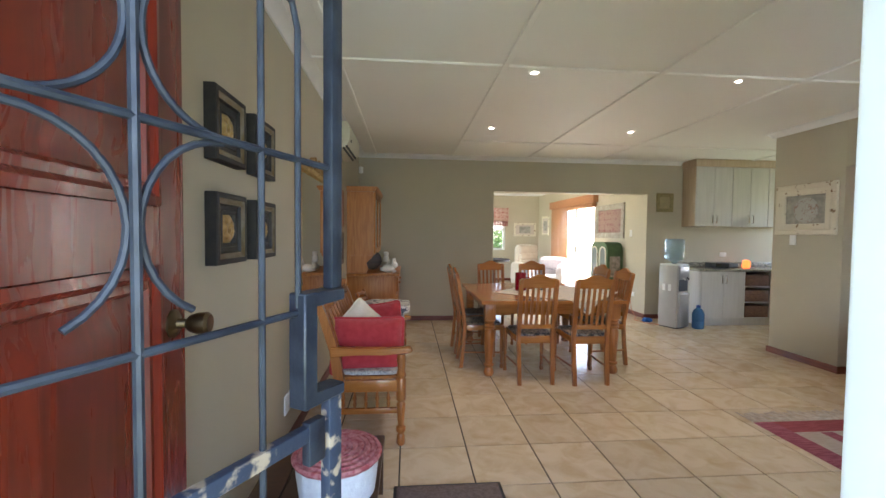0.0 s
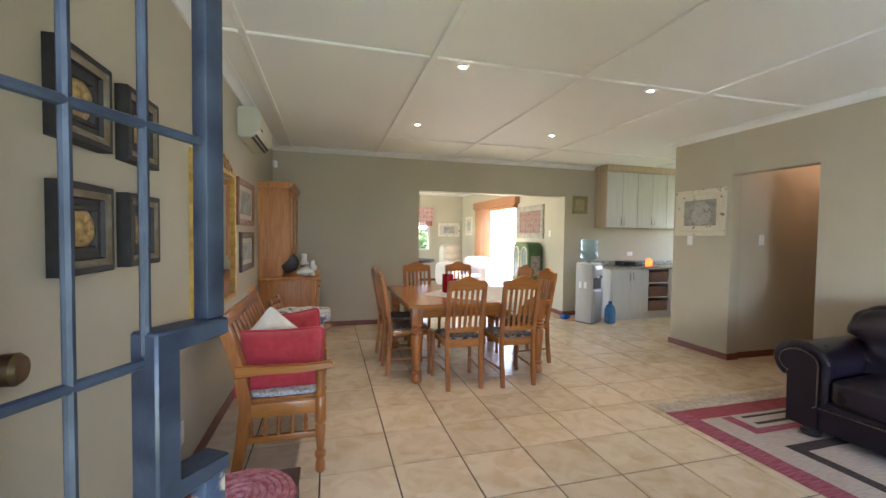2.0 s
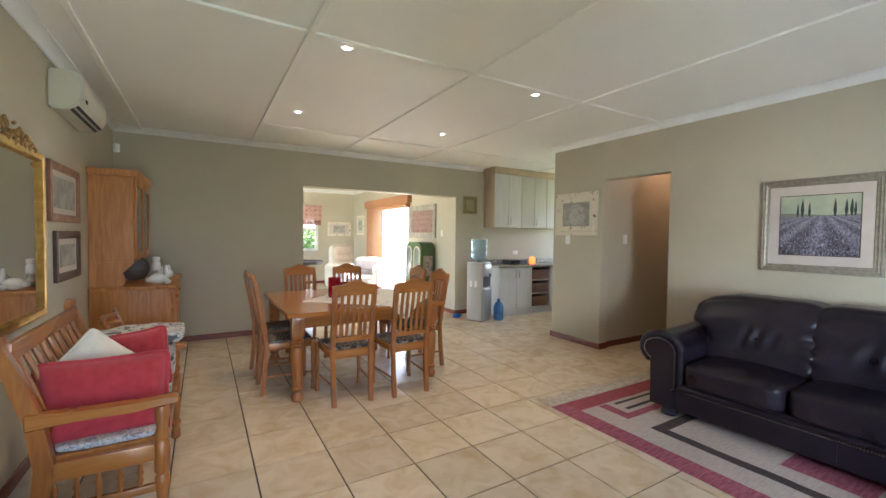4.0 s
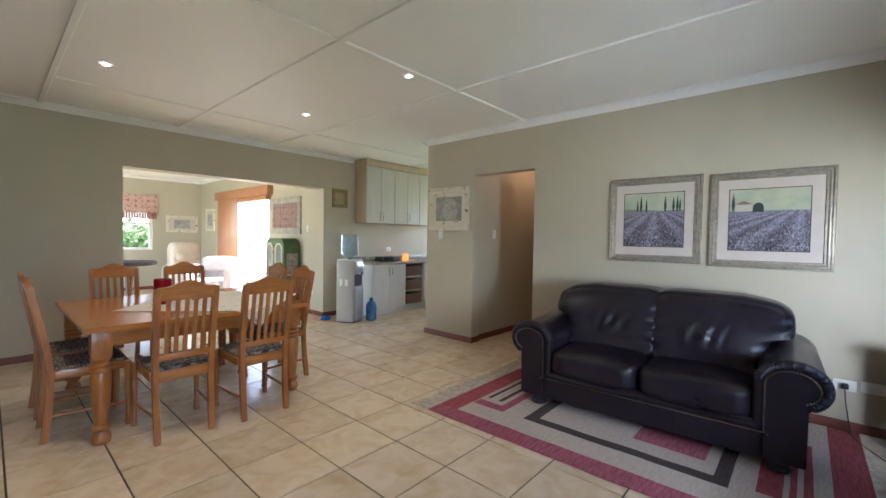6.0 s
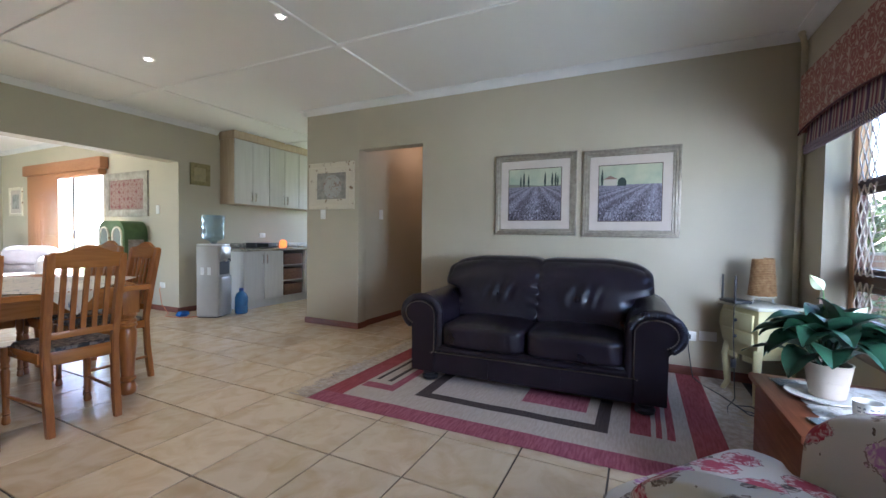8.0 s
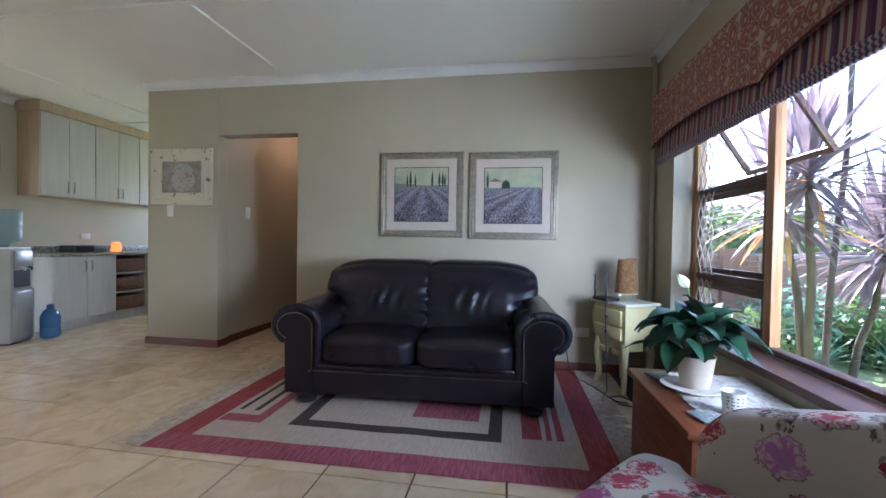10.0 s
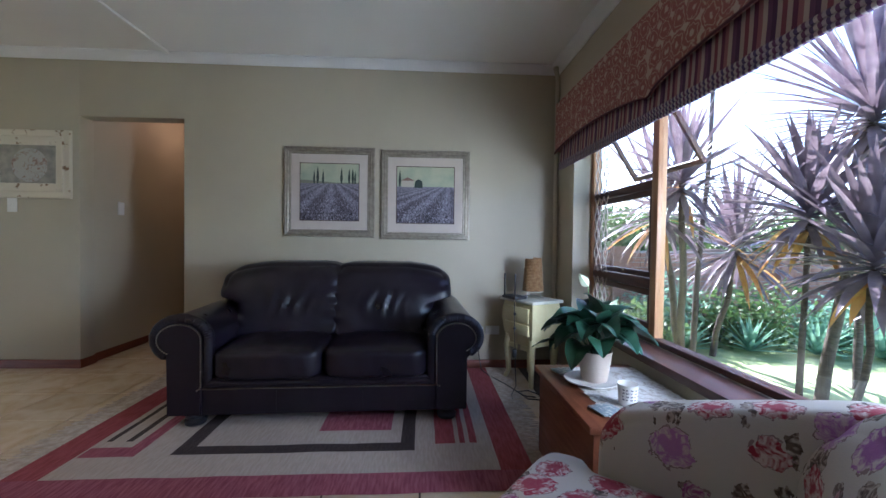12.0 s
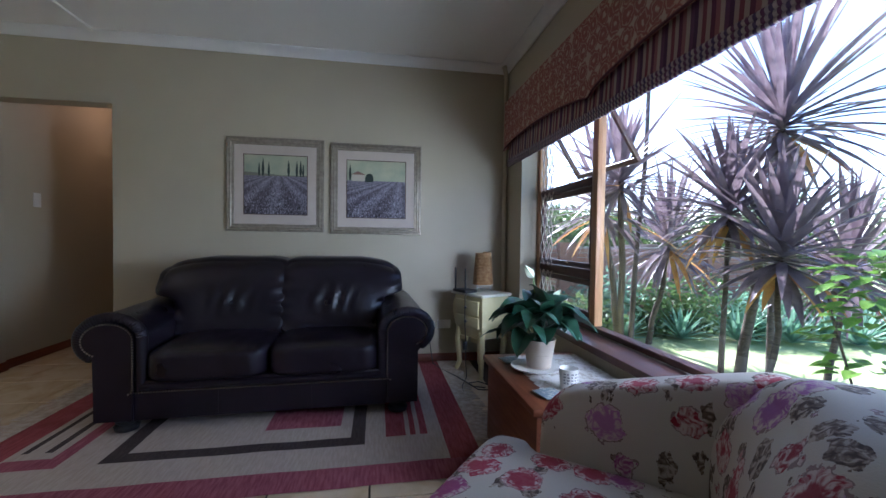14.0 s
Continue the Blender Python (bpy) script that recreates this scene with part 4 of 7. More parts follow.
def build_gate():
    g = thing("security_gate", pose(-0.475, 0.235, 0, 0, 0, 58.2), "blue-grey painted wrought iron security gate standing open", "gate")
    L = 0.806

    def bar(name, pts, r, material=IRON, n=8):
        bm = bmesh.new()
        tube(bm, pts, r, n)
        return part(name, bm, material, g)

    bm = bmesh.new()
    box(bm, L - 0.028, -0.012, 1.27, L, 0.012, 2.0, bev=0.003)
    part("stile", bm, IRON, g)
    bm = bmesh.new()
    box(bm, L - 0.034, -0.012, 0.06, L, 0.012, 1.065, bev=0.003)
    part("stile", bm, IRONWORN, g, "chipped lower stile")
    part("stile", B(0, -0.012, 0.06, 0.03, 0.012, 2.0, bev=0.003), IRON, g)
    for z in (1.985, 0.06):
        part("rail", B(0.03, -0.012, z, L - 0.034, 0.012, z + 0.03, bev=0.003), IRON, g)
    part("rail", B(0.03, -0.010, 1.00, L - 0.034, 0.010, 1.028, bev=0.003), IRONWORN, g, "chipped flat rail")
    # lock case set in the stile
    bm = bmesh.new()
    x0, x1, z0, z1 = L - 0.104, L, 1.065, 1.27
    extrude_outline(bm, [(x0, z0), (x1, z0), (x1, z0 + 0.022), (x0 + 0.026, z0 + 0.022), (x0 + 0.026, z1 - 0.022), (x1, z1 - 0.022), (x1, z1), (x0, z1)], "y", -0.02, 0.02)
    bmesh.ops.bevel(bm, geom=list(bm.edges), offset=0.003, segments=1, affect="EDGES")
    part("lock_case", bm, IRON, g)
    for x in (0.457, 0.632, 0.706):
        bar("upright", [(x, 0, 0.09), (x, 0, 1.985)] if x != 0.706 else [(x, 0, 1.245), (x, 0, 1.72), (x - 0.012, 0, 1.76), (x - 0.05, 0, 1.775)], 0.0055 if x != 0.457 else 0.0065)
    bar("crossbar", [(0.02, 0, 1.527), (L - 0.02, 0, 1.497)], 0.0062)
    bar("crossbar", [(0.02, 0, 1.212), (L - 0.10, 0, 1.236)], 0.0062)

    def arc(cx, cz, rx, rz, a0, a1):
        pts = [(cx + rx * math.cos(radians(a0 + (a1 - a0) * k / 14)), 0.009, cz + rz * math.sin(radians(a0 + (a1 - a0) * k / 14))) for k in range(15)]
        bar("scroll", pts, 0.0052)

    # four curved bars that meet round the crossing
    arc(0.345, 1.626, 0.107, 0.112, -90, 20)
    arc(0.580, 1.622, 0.110, 0.114, 160, 270)
    arc(0.345, 1.378, 0.107, 0.122, 90, -65)
    arc(0.575, 1.380, 0.109, 0.122, 90, 245)
    # latch hook under the lock
    bm = bmesh.new()
    box(bm, L - 0.085, -0.012, 0.955, L - 0.045, 0.008, 1.035, bev=0.003)
    part("latch", bm, IRON, g)
    return g


build_gate()
bm = bmesh.new()
box(bm, 0.02, 1.90, 0.0, 0.605, 2.285, 0.008, bev=0.003)
dm = thing("doormat", pose(0, 0, 0), "small grey-brown carpet doormat with dark edging", "doormat")
part("edging", bm, BLACK, dm)
part("carpet", B(0.037, 1.917, 0.007, 0.588, 2.268, 0.013, bev=0.003), mat("mat_pile", (0.15, 0.115, 0.105), 1.0, col2=(0.22, 0.17, 0.155), scale=60, bump=1.0, bscale=300), dm)

# low dark slatted bench with basket
lb = thing("low_bench", pose(0, 0, 0), "low dark-stained wooden slatted bench against the wall", "bench")
for k in range(4):
    x = -0.56 + 0.135 * k
    part("slat", B(x, 1.25, 0.265, x + 0.125, 2.29, 0.29, bev=0.004), DARKWOOD, lb)
for y in (1.27, 2.245):
    part("rail", B(-0.55, y, 0.20, -0.04, y + 0.03, 0.264), DARKWOOD, lb)
for x in (-0.555, -0.085):
    for y in (1.27, 2.23):
        part("leg", B(x, y - 0.003, 0, x + 0.05, y + 0.045, 0.199), DARKWOOD, lb)
for k in range(3):
    part("shelf_slat", B(-0.53 + 0.17 * k, 1.32, 0.08, -0.40 + 0.17 * k, 2.2, 0.10, bev=0.003), DARKWOOD, lb)
bk = thing("storage_basket", pose(-0.20, 1.82, 0.29), "round basket with white cloth liner and red woven lid", "basket")
bm = bmesh.new()
lathe(bm, [(0.13, 0.0), (0.155, 0.01), (0.165, 0.10), (0.168, 0.155)], 40)
for v in bm.verts:
    a = math.atan2(v.co.y, v.co.x)
    k = 1 + 0.02 * math.sin(a * 13) * (1 if v.co.z > 0.02 else 0)
    v.co.x *= k
    v.co.y *= k
part("cloth_liner", bm, mat("white_waffle_cloth", (0.70, 0.72, 0.76), 0.9, col2=(0.62, 0.64, 0.69), scale=40, bump=0.8, bscale=160), bk, "white ribbed cloth liner")
bm = bmesh.new()
for k in range(7):
    r = 0.172 - 0.024 * k
    tube(bm, [(r * math.cos(2 * math.pi * i / 36), r * math.sin(2 * math.pi * i / 36), 0.165 + 0.012 * math.sin(k * 0.45) + 0.002 * (i % 2)) for i in range(37)], 0.0135, 6)
part("lid", bm, mat("red_pink_weave", (0.32, 0.07, 0.085), 0.85, col2=(0.50, 0.22, 0.22), scale=45, bump=0.6, bscale=120), bk, "red and pink coiled lid")

# four rose plaques
ROSEGOLD = mat("gilt_rose", (0.56, 0.40, 0.17), 0.4, 0.6, col2=(0.28, 0.18, 0.07), scale=30)
PLAQUE = mat("black_distressed_wood", (0.012, 0.011, 0.012), 0.6, col2=(0.03, 0.025, 0.02), scale=16, bump=0.3)
WORN = mat("worn_gilt_edge", (0.17, 0.125, 0.06), 0.45, 0.5, col2=(0.24, 0.22, 0.17), scale=14)


def plaque():
    p = thing("framed_rose", pose(0, 0, 0), "square black wooden frame around a gilded carved rose", "picture", "carved rose frames")
    S = 0.285
    bm = bmesh.new()
    frame_ring(bm, S, S, [(0, 0), (0, 0.042), (0.004, 0.046), (0.022, 0.046)])
    part("outer_frame", bm, PLAQUE, p)
    bm = bmesh.new()
    frame_ring(bm, S, S, [(0.022, 0.046), (0.026, 0.041), (0.040, 0.036), (0.044, 0.038)])
    part("gilt_band", bm, WORN, p, "worn gilt inner band")
    bm = bmesh.new()
    frame_ring(bm, S, S, [(0.044, 0.038), (0.050, 0.026), (0.066, 0.024), (0.070, 0.030), (0.082, 0.030), (0.088, 0.012)])
    box(bm, -0.058, -0.013, -0.058, 0.058, -0.004, 0.058)
    part("inner_frame", bm, PLAQUE, p)
    bm = bmesh.new()
    R = random.Random(8)
    for ring, (rr, n, w) in enumerate(((0.050, 7, 0.042), (0.032, 5, 0.034), (0.013, 3, 0.022))):
        for k in range(n):
            a = 2 * math.pi * k / n + ring * 0.6
            mt = Matrix.Translation((rr * math.cos(a), -0.018 - 0.009 * ring, rr * math.sin(a))) @ Matrix.Rotation(-a, 4, "Y") @ Matrix.Rotation(radians(25 - 20 * ring), 4, "Z")
            bmesh.ops.create_uvsphere(bm, u_segments=8, v_segments=5, radius=1, matrix=mt @ Matrix.Diagonal((w * 0.55, 0.009, w * 0.85, 1)))
    part("rose", bm, ROSEGOLD, p, "gilded carved rose")
    return p


pl = plaque()
TOWARDS_ROOM = 90
pl.matrix_basis = pose(XL, 1.868, 1.795, 0, 0, TOWARDS_ROOM)
for y, z in ((2.272, 1.795), (1.868, 1.388), (2.272, 1.388)):
    copy_thing(pl, pose(XL, y, z, 0, 0, TOWARDS_ROOM))

# gilt mirror
mr = thing("wall_mirror", pose(XL, 3.50, 1.36, 0, 0, 90), "tall gilt-framed wall mirror with carved crest", "mirror")
bm = bmesh.new()
frame_ring(bm, 1.07, 1.02, [(0, 0), (0, 0.03), (0.012, 0.036), (0.03, 0.030), (0.045, 0.034), (0.055, 0.02), (0.06, 0.012)])
part("frame", bm, GILT, mr)
part("mirror_glass", B(-0.48, -0.014, -0.455, 0.48, -0.004, 0.455), MIRROR, mr, "clear silvered glass")
bm = bmesh.new()
R = random.Random(4)
for k in range(90):
    u = R.uniform(-1, 1)
    hgt = 0.095 * (1 - abs(u) ** 1.5) + 0.01
    w = R.uniform(0, 1)
    mt = Matrix.Translation((u * 0.36, -0.024 - R.uniform(0, 0.015), 0.505 + hgt * w)) @ Matrix.Rotation(R.uniform(0, 6), 4, "Y")
    bmesh.ops.create_uvsphere(bm, u_segments=7, v_segments=5, radius=1, matrix=mt @ Matrix.Diagonal((R.uniform(0.016, 0.03), 0.012, R.uniform(0.007, 0.013), 1)))
part("crest", bm, mat("carved_crest", (0.30, 0.17, 0.06), 0.45, 0.5, col2=(0.44, 0.27, 0.10), scale=30), mr, "carved leafy crest")

# small framed pictures on the same wall
def small_picture(y, z, w, h, wood, label, tone):
    p = thing("framed_picture", pose(XL, y, z, 0, 0, 90), label, "picture")
    bm = bmesh.new()
    frame_ring(bm, w, h, [(0, 0), (0, 0.022), (0.01, 0.028), (0.045, 0.022), (0.055, 0.014), (0.06, 0.008)])
    part("frame", bm, wood, p)
    part("mount", B(-w / 2 + 0.05, -0.010, -h / 2 + 0.05, w / 2 - 0.05, -0.002, h / 2 - 0.05), PAPER, p)
    part("print", B(-w / 2 + 0.11, -0.013, -h / 2 + 0.10, w / 2 - 0.11, -0.0105, h / 2 - 0.10), tone, p)


GREYPRINT = mat("grey_landscape_print", (0.22, 0.21, 0.18), 0.8, col2=(0.42, 0.40, 0.35), scale=9, detail=8)
small_picture(4.57, 1.66, 0.74, 0.42, mat("copper_wood_frame", (0.30, 0.15, 0.09), 0.4, 0.2, col2=(0.22, 0.10, 0.06), scale=20), "landscape print in a copper-brown wooden frame", GREYPRINT)
small_picture(4.62, 1.205, 0.62, 0.365, DARKWOOD, "small landscape print in a dark wooden frame", GREYPRINT)

# bench with cushions
def build_bench():
    b = thing("settle_bench", pose(0, 0, 0), "honey-brown wooden two-seater bench with spindle back", "bench")
    Y0, Y1, XB, XF = 2.74, 3.76, -0.445, 0.08
    for y in (Y0, Y1):
        bm = bmesh.new()
        lathe(bm, [(0.022, 0), (0.030, 0.012), (0.026, 0.06), (0.020, 0.075), (0.032, 0.095), (0.032, 0.115), (0.020, 0.13), (0.027, 0.22), (0.030, 0.27), (0.021, 0.285), (0.032, 0.30), (0.032, 0.43), (0.022, 0.445), (0.030, 0.47), (0.022, 0.50), (0.030, 0.56), (0.024, 0.598)], 16, (XF - 0.03, y, 0))
        part("front_leg", bm, OAK, b)
        bm = bmesh.new()
        rings = []
        for z, dx, w in ((0, 0.04, 0.026), (0.2, 0.075, 0.030), (0.42, 0.10, 0.032), (0.62, 0.07, 0.030), (0.84, 0.0, 0.027), (0.93, -0.035, 0.024), (0.975, -0.03, 0.020)):
            rings.append([bm.verts.new((XB + dx + a * w, y + c * 0.021, z)) for a, c in ((-1, -1), (1, -1), (1, 1), (-1, 1))])
        for p, q in zip(rings, rings[1:]):
            for i in range(4):
                bm.faces.new((p[i], p[(i + 1) % 4], q[(i + 1) % 4], q[i]))
        bm.faces.new(rings[0][::-1])
        bm.faces.new(rings[-1])
        part("back_leg", bm, OAK, b)
        bm = bmesh.new()
        pts = [(-0.40, 0.585), (-0.25, 0.60), (-0.05, 0.598), (0.10, 0.607), (0.125, 0.62), (0.11, 0.645), (-0.05, 0.636), (-0.25, 0.640), (-0.40, 0.655)]
        extrude_outline(bm, pts, "y", y - 0.032, y + 0.032)
        bmesh.ops.bevel(bm, geom=list(bm.edges), offset=0.006, segments=1, affect="EDGES")
        part("armrest", bm, OAKX, b)
        bm = bmesh.new()
        box(bm, -0.36, y - 0.016, 0.355, XF - 0.055, y + 0.016, 0.43, bev=0.003)
        part("end_rail", bm, OAKX, b)
        bm = bmesh.new()
        box(bm, -0.38, y - 0.013, 0.21, XF - 0.05, y + 0.013, 0.245, bev=0.003)
        part("lower_rail", bm, OAKX, b)
        for k in range(5):
            bm = bmesh.new()
            lathe(bm, [(0.008, 0), (0.013, 0.03), (0.009, 0.045), (0.014, 0.065), (0.009, 0.085), (0.008, 0.11)], 8, (-0.32 + 0.072 * k, y, 0.245))
            part("spindle", bm, OAK, b)
    for x0, x1, z0, z1, nm in ((XF - 0.045, XF - 0.015, 0.345, 0.43, "seat_rail"), (-0.37, -0.34, 0.345, 0.43, "seat_rail")):
        part(nm, B(x0, Y0 + 0.033, z0, x1, Y1 - 0.033, z1, bev=0.003), OAKY, b)
    part("seat", B(-0.34, Y0 + 0.034, 0.42, XF - 0.046, Y1 - 0.034, 0.44), OAKY, b)
    for z0, z1, dx in ((0.52, 0.575, 0.085), (0.86, 0.935, -0.01)):
        part("back_rail", B(XB + dx - 0.014, Y0 + 0.022, z0, XB + dx + 0.014, Y1 - 0.022, z1, bev=0.004), OAKY, b)
    for k in range(9):
        y = Y0 + 0.10 + (Y1 - Y0 - 0.2) * k / 8
        bm = bmesh.new()
        tube(bm, [(XB + 0.085, y, 0.575), (XB + 0.045, y, 0.72), (XB - 0.01, y, 0.862)], 0.013, 8)
        part("spindle", bm, OAK, b)
    return b


build_bench()


def throw_pillow(name, m, w, h, t, material, label):
    def taper(u, v, q, p):
        k = (1 - 0.80 * max(abs(u), abs(q)) ** 3)
        p.y *= k
        p.x *= 1 - 0.06 * (1 - q * q)
        p.z *= 1 - 0.06 * (1 - u * u)
        p.y += 0.006 * noise.noise(Vector((u * 2.5, q * 2.5, w * 9)))
        return p
    bm = bmesh.new()
    puff(bm, (0, 0, 0), (w / 2, t / 2, h / 2), 9, 18, taper)
    return single(name, bm, material, label, "cushion", m=m)


c = throw_pillow("cushion", pose(-0.185, 2.945, 0.600, -12, 0, 2), 0.53, 0.41, 0.19, RED, "plump crimson cushion lying on the bench seat")
c = throw_pillow("cushion", pose(-0.25, 3.15, 0.70, -24, 43, 8), 0.31, 0.30, 0.12, CREAM, "cream cushion with buttons leaning on the bench")
c = throw_pillow("cushion", pose(-0.095, 3.34, 0.665, -20, -10, -8), 0.30, 0.35, 0.12, RED, "crimson square cushion standing on the bench")
bm = bmesh.new()
puff(bm, (-0.15, 3.25, 0.455), (0.20, 0.46, 0.017), 8, 20, lambda u, v, w, p: p + Vector((0, 0, 0.004 * noise.noise(p * 14))))
single("seat_pad", bm, printed("woven_pad", (0.50, 0.48, 0.45), (0.22, 0.21, 0.21), 45, 0.48, 0.60), "grey and cream woven bench seat pad", "seat pad")
bm = bmesh.new()
puff(bm, (-0.11, 3.59, 0.755), (0.22, 0.15, 0.04), 6, 18, lambda u, v, w, p: p + Vector((0, 0, 0.015 * noise.noise(p * 9))))
puff(bm, (-0.13, 3.60, 0.60), (0.19, 0.10, 0.135), 6, 10)
single("folded_throw", bm, TOILE, "folded black and cream printed throw on the bench", "throw")

# wall socket
def wall_plate(m, label, w=0.075, h=0.12, kind_name="wall_socket", cat="socket", rockers=1):
    s = thing(kind_name, m, label, cat)
    part("plate", B(-w / 2, -0.009, -h / 2, w / 2, 0, h / 2, bev=0.003), CLOUDWHITE, s)
    for k in range(rockers):
        x = (k - (rockers - 1) / 2) * 0.03
        part("rocker", B(x - 0.009, -0.0125, -0.016, x + 0.009, -0.0095, 0.016, bev=0.0015), CLOUDWHITE, s)
    return s


wall_plate(pose(XL, 2.76, 0.285, 0, 0, 90), "white plastic double wall socket", 0.12, 0.12, rockers=2)

# air conditioner
ac = thing("air_conditioner", pose(XL, 4.66, 2.225, 0, 0, 90), "cream wall-mounted split air conditioner", "air conditioner")
bm = bmesh.new()
prof = [(0.0, 0.0), (-0.10, 0.0), (-0.165, 0.045), (-0.185, 0.10), (-0.185, 0.22), (-0.16, 0.265), (0.0, 0.27)]
extrude_outline(bm, prof, "x", -0.40, 0.40)
bmesh.ops.bevel(bm, geom=list(bm.edges), offset=0.012, segments=2, affect="EDGES")
part("body", bm, mat("aged_cream_plastic", (0.62, 0.59, 0.48), 0.4, col2=(0.58, 0.55, 0.44), scale=4), ac)
for k in range(2):
    bm = bmesh.new()
    a, b = 0.10 + 0.45 * k, 0.38 + 0.45 * k
    q = [(-0.10 - 0.065 * a, 0.045 * a), (-0.10 - 0.065 * b, 0.045 * b)]
    extrude_outline(bm, [q[0], q[1], (q[1][0] - 0.002, q[1][1] - 0.003), (q[0][0] - 0.002, q[0][1] - 0.003)], "x", -0.37, 0.37)
    part("louvre", bm, BLACK, ac, "dark air outlet slot")
part("badge", B(-0.33, -0.190, 0.07, -0.29, -0.184, 0.095), BLACK, ac, "small dark badge")
sn = thing("alarm_sensor", pose(XL + 0.02, YF - 0.02, 2.36, 0, 0, 45), "small cream plastic alarm sensor in the corner", "sensor")
part("body", B(-0.028, -0.045, -0.05, 0.028, 0.0, 0.05, bev=0.01), CLOUDWHITE, sn)

# hutch cabinet
hu = thing("hutch_cabinet", pose(0, 0, 0), "honey pine hutch with glazed upper doors", "cabinet")
HY0, HY1, HX = 5.28, 6.45, XL + 0.005
part("base", B(HX, HY0, 0.0, HX + 0.62, HY1, 0.84, bev=0.006), PINE, hu)
part("counter", B(HX, HY0 - 0.025, 0.841, HX + 0.66, HY1 + 0.02, 0.875, bev=0.008), PINE, hu)
for k in range(2):
    y0 = HY0 + 0.03 + 0.565 * k
    d = part("door", B(HX + 0.62, y0, 0.08, HX + 0.64, y0 + 0.54, 0.60, bev=0.006), PINE, hu)
    d = part("drawer", B(HX + 0.62, y0, 0.64, HX + 0.64, y0 + 0.54, 0.82, bev=0.006), PINE, hu)
    bm = bmesh.new()
    bmesh.ops.create_icosphere(bm, subdivisions=2, radius=0.016, matrix=Matrix.Translation((HX + 0.655, y0 + 0.27, 0.73)))
    part("knob", bm, PINE, hu)
bm = bmesh.new()
box(bm, HX, HY0 + 0.02, 1.10, HX + 0.33, HY0 + 0.045, 1.90)
box(bm, HX, HY1 - 0.045, 1.10, HX + 0.33, HY1 - 0.02, 1.90)
box(bm, HX, HY0 + 0.045, 1.10, HX + 0.33, HY1 - 0.045, 1.125)
box(bm, HX, HY0 + 0.045, 1.50, HX + 0.31, HY1 - 0.045, 1.52)
box(bm, HX, HY0 + 0.045, 0.88, HX + 0.015, HY1 - 0.045, 1.90)
part("upper_case", bm, PINE, hu)
bm = bmesh.new()
extrude_outline(bm, [(HX, 0.876), (HX + 0.24, 0.876), (HX + 0.27, 0.93), (HX + 0.24, 1.0), (HX + 0.30, 1.06), (HX + 0.33, 1.099), (HX, 1.099)], "y", HY0 + 0.02, HY0 + 0.045)
part("bracket", bm, PINE, hu)
bm = bmesh.new()
extrude_outline(bm, [(HX, 1.90), (HX + 0.335, 1.90), (HX + 0.35, 1.90), (HX + 0.38, 1.945), (HX + 0.38, 1.962), (HX, 1.962)], "y", HY0 - 0.02, HY1)
part("cornice", bm, PINE, hu)
for k in range(2):
    y0 = HY0 + 0.045 + 0.54 * k
    bm = bmesh.new()
    for a in ((y0, 1.125, y0 + 0.05, 1.90), (y0 + 0.485, 1.125, y0 + 0.535, 1.90), (y0 + 0.05, 1.125, y0 + 0.485, 1.19), (y0 + 0.05, 1.83, y0 + 0.485, 1.90)):
        box(bm, HX + 0.331, a[0], a[1], HX + 0.351, a[2], a[3], bev=0.004)
    d = part("glazed_door", bm, PINE, hu)
    part("pane", B(HX + 0.338, y0 + 0.05, 1.19, HX + 0.342, y0 + 0.485, 1.83), GLASS, d)

# rabbit ornaments and plate on the counter
BISQUE = mat("white_glazed_china", (0.74, 0.72, 0.67), 0.25, col2=(0.66, 0.64, 0.58), scale=10)
for k, (x, y, s) in enumerate(((-0.16, 5.36, 1.0), (-0.20, 5.62, 0.85))):
    bm = bmesh.new()
    for cx, cy, cz, rx, ry, rz in ((0, 0, 0.055, 0.09, 0.06, 0.055), (0.075, -0.02, 0.10, 0.045, 0.04, 0.042), (0.05, -0.045, 0.145, 0.018, 0.012, 0.045), (0.085, 0.0, 0.145, 0.018, 0.012, 0.045), (-0.085, 0.0, 0.05, 0.03, 0.03, 0.028), (0.06, -0.04, 0.025, 0.035, 0.025, 0.024)):
        bmesh.ops.create_uvsphere(bm, u_segments=14, v_segments=9, radius=s, matrix=Matrix.Translation((cx * s, cy * s, cz * s)) @ Matrix.Diagonal((rx, ry, rz, 1)))
    single("rabbit_ornament", bm, BISQUE, "white glazed china rabbit ornament on the hutch", "ornament", m=pose(x, y, 0.876, 0, 0, 20 + 60 * k))
bm = bmesh.new()
lathe(bm, [(0.03, 0.0), (0.10, 0.006), (0.125, 0.018), (0.128, 0.022), (0.10, 0.012), (0.03, 0.007)], 28, m=Matrix.Rotation(radians(82), 4, "X"))
single("display_plate", bm, DARKWOOD, "dark round display plate standing on the hutch", "plate", m=pose(-0.40, 5.80, 1.005, 0, 0, 8))
bm = bmesh.new()
lathe(bm, [(0.035, 0), (0.042, 0.01), (0.038, 0.07), (0.03, 0.085), (0.034, 0.10), (0.036, 0.13), (0.02, 0.14)], 16)
single("china_jar", bm, BISQUE, "small white china jar on the hutch", "jar", m=pose(-0.20, 5.60, 0.996))

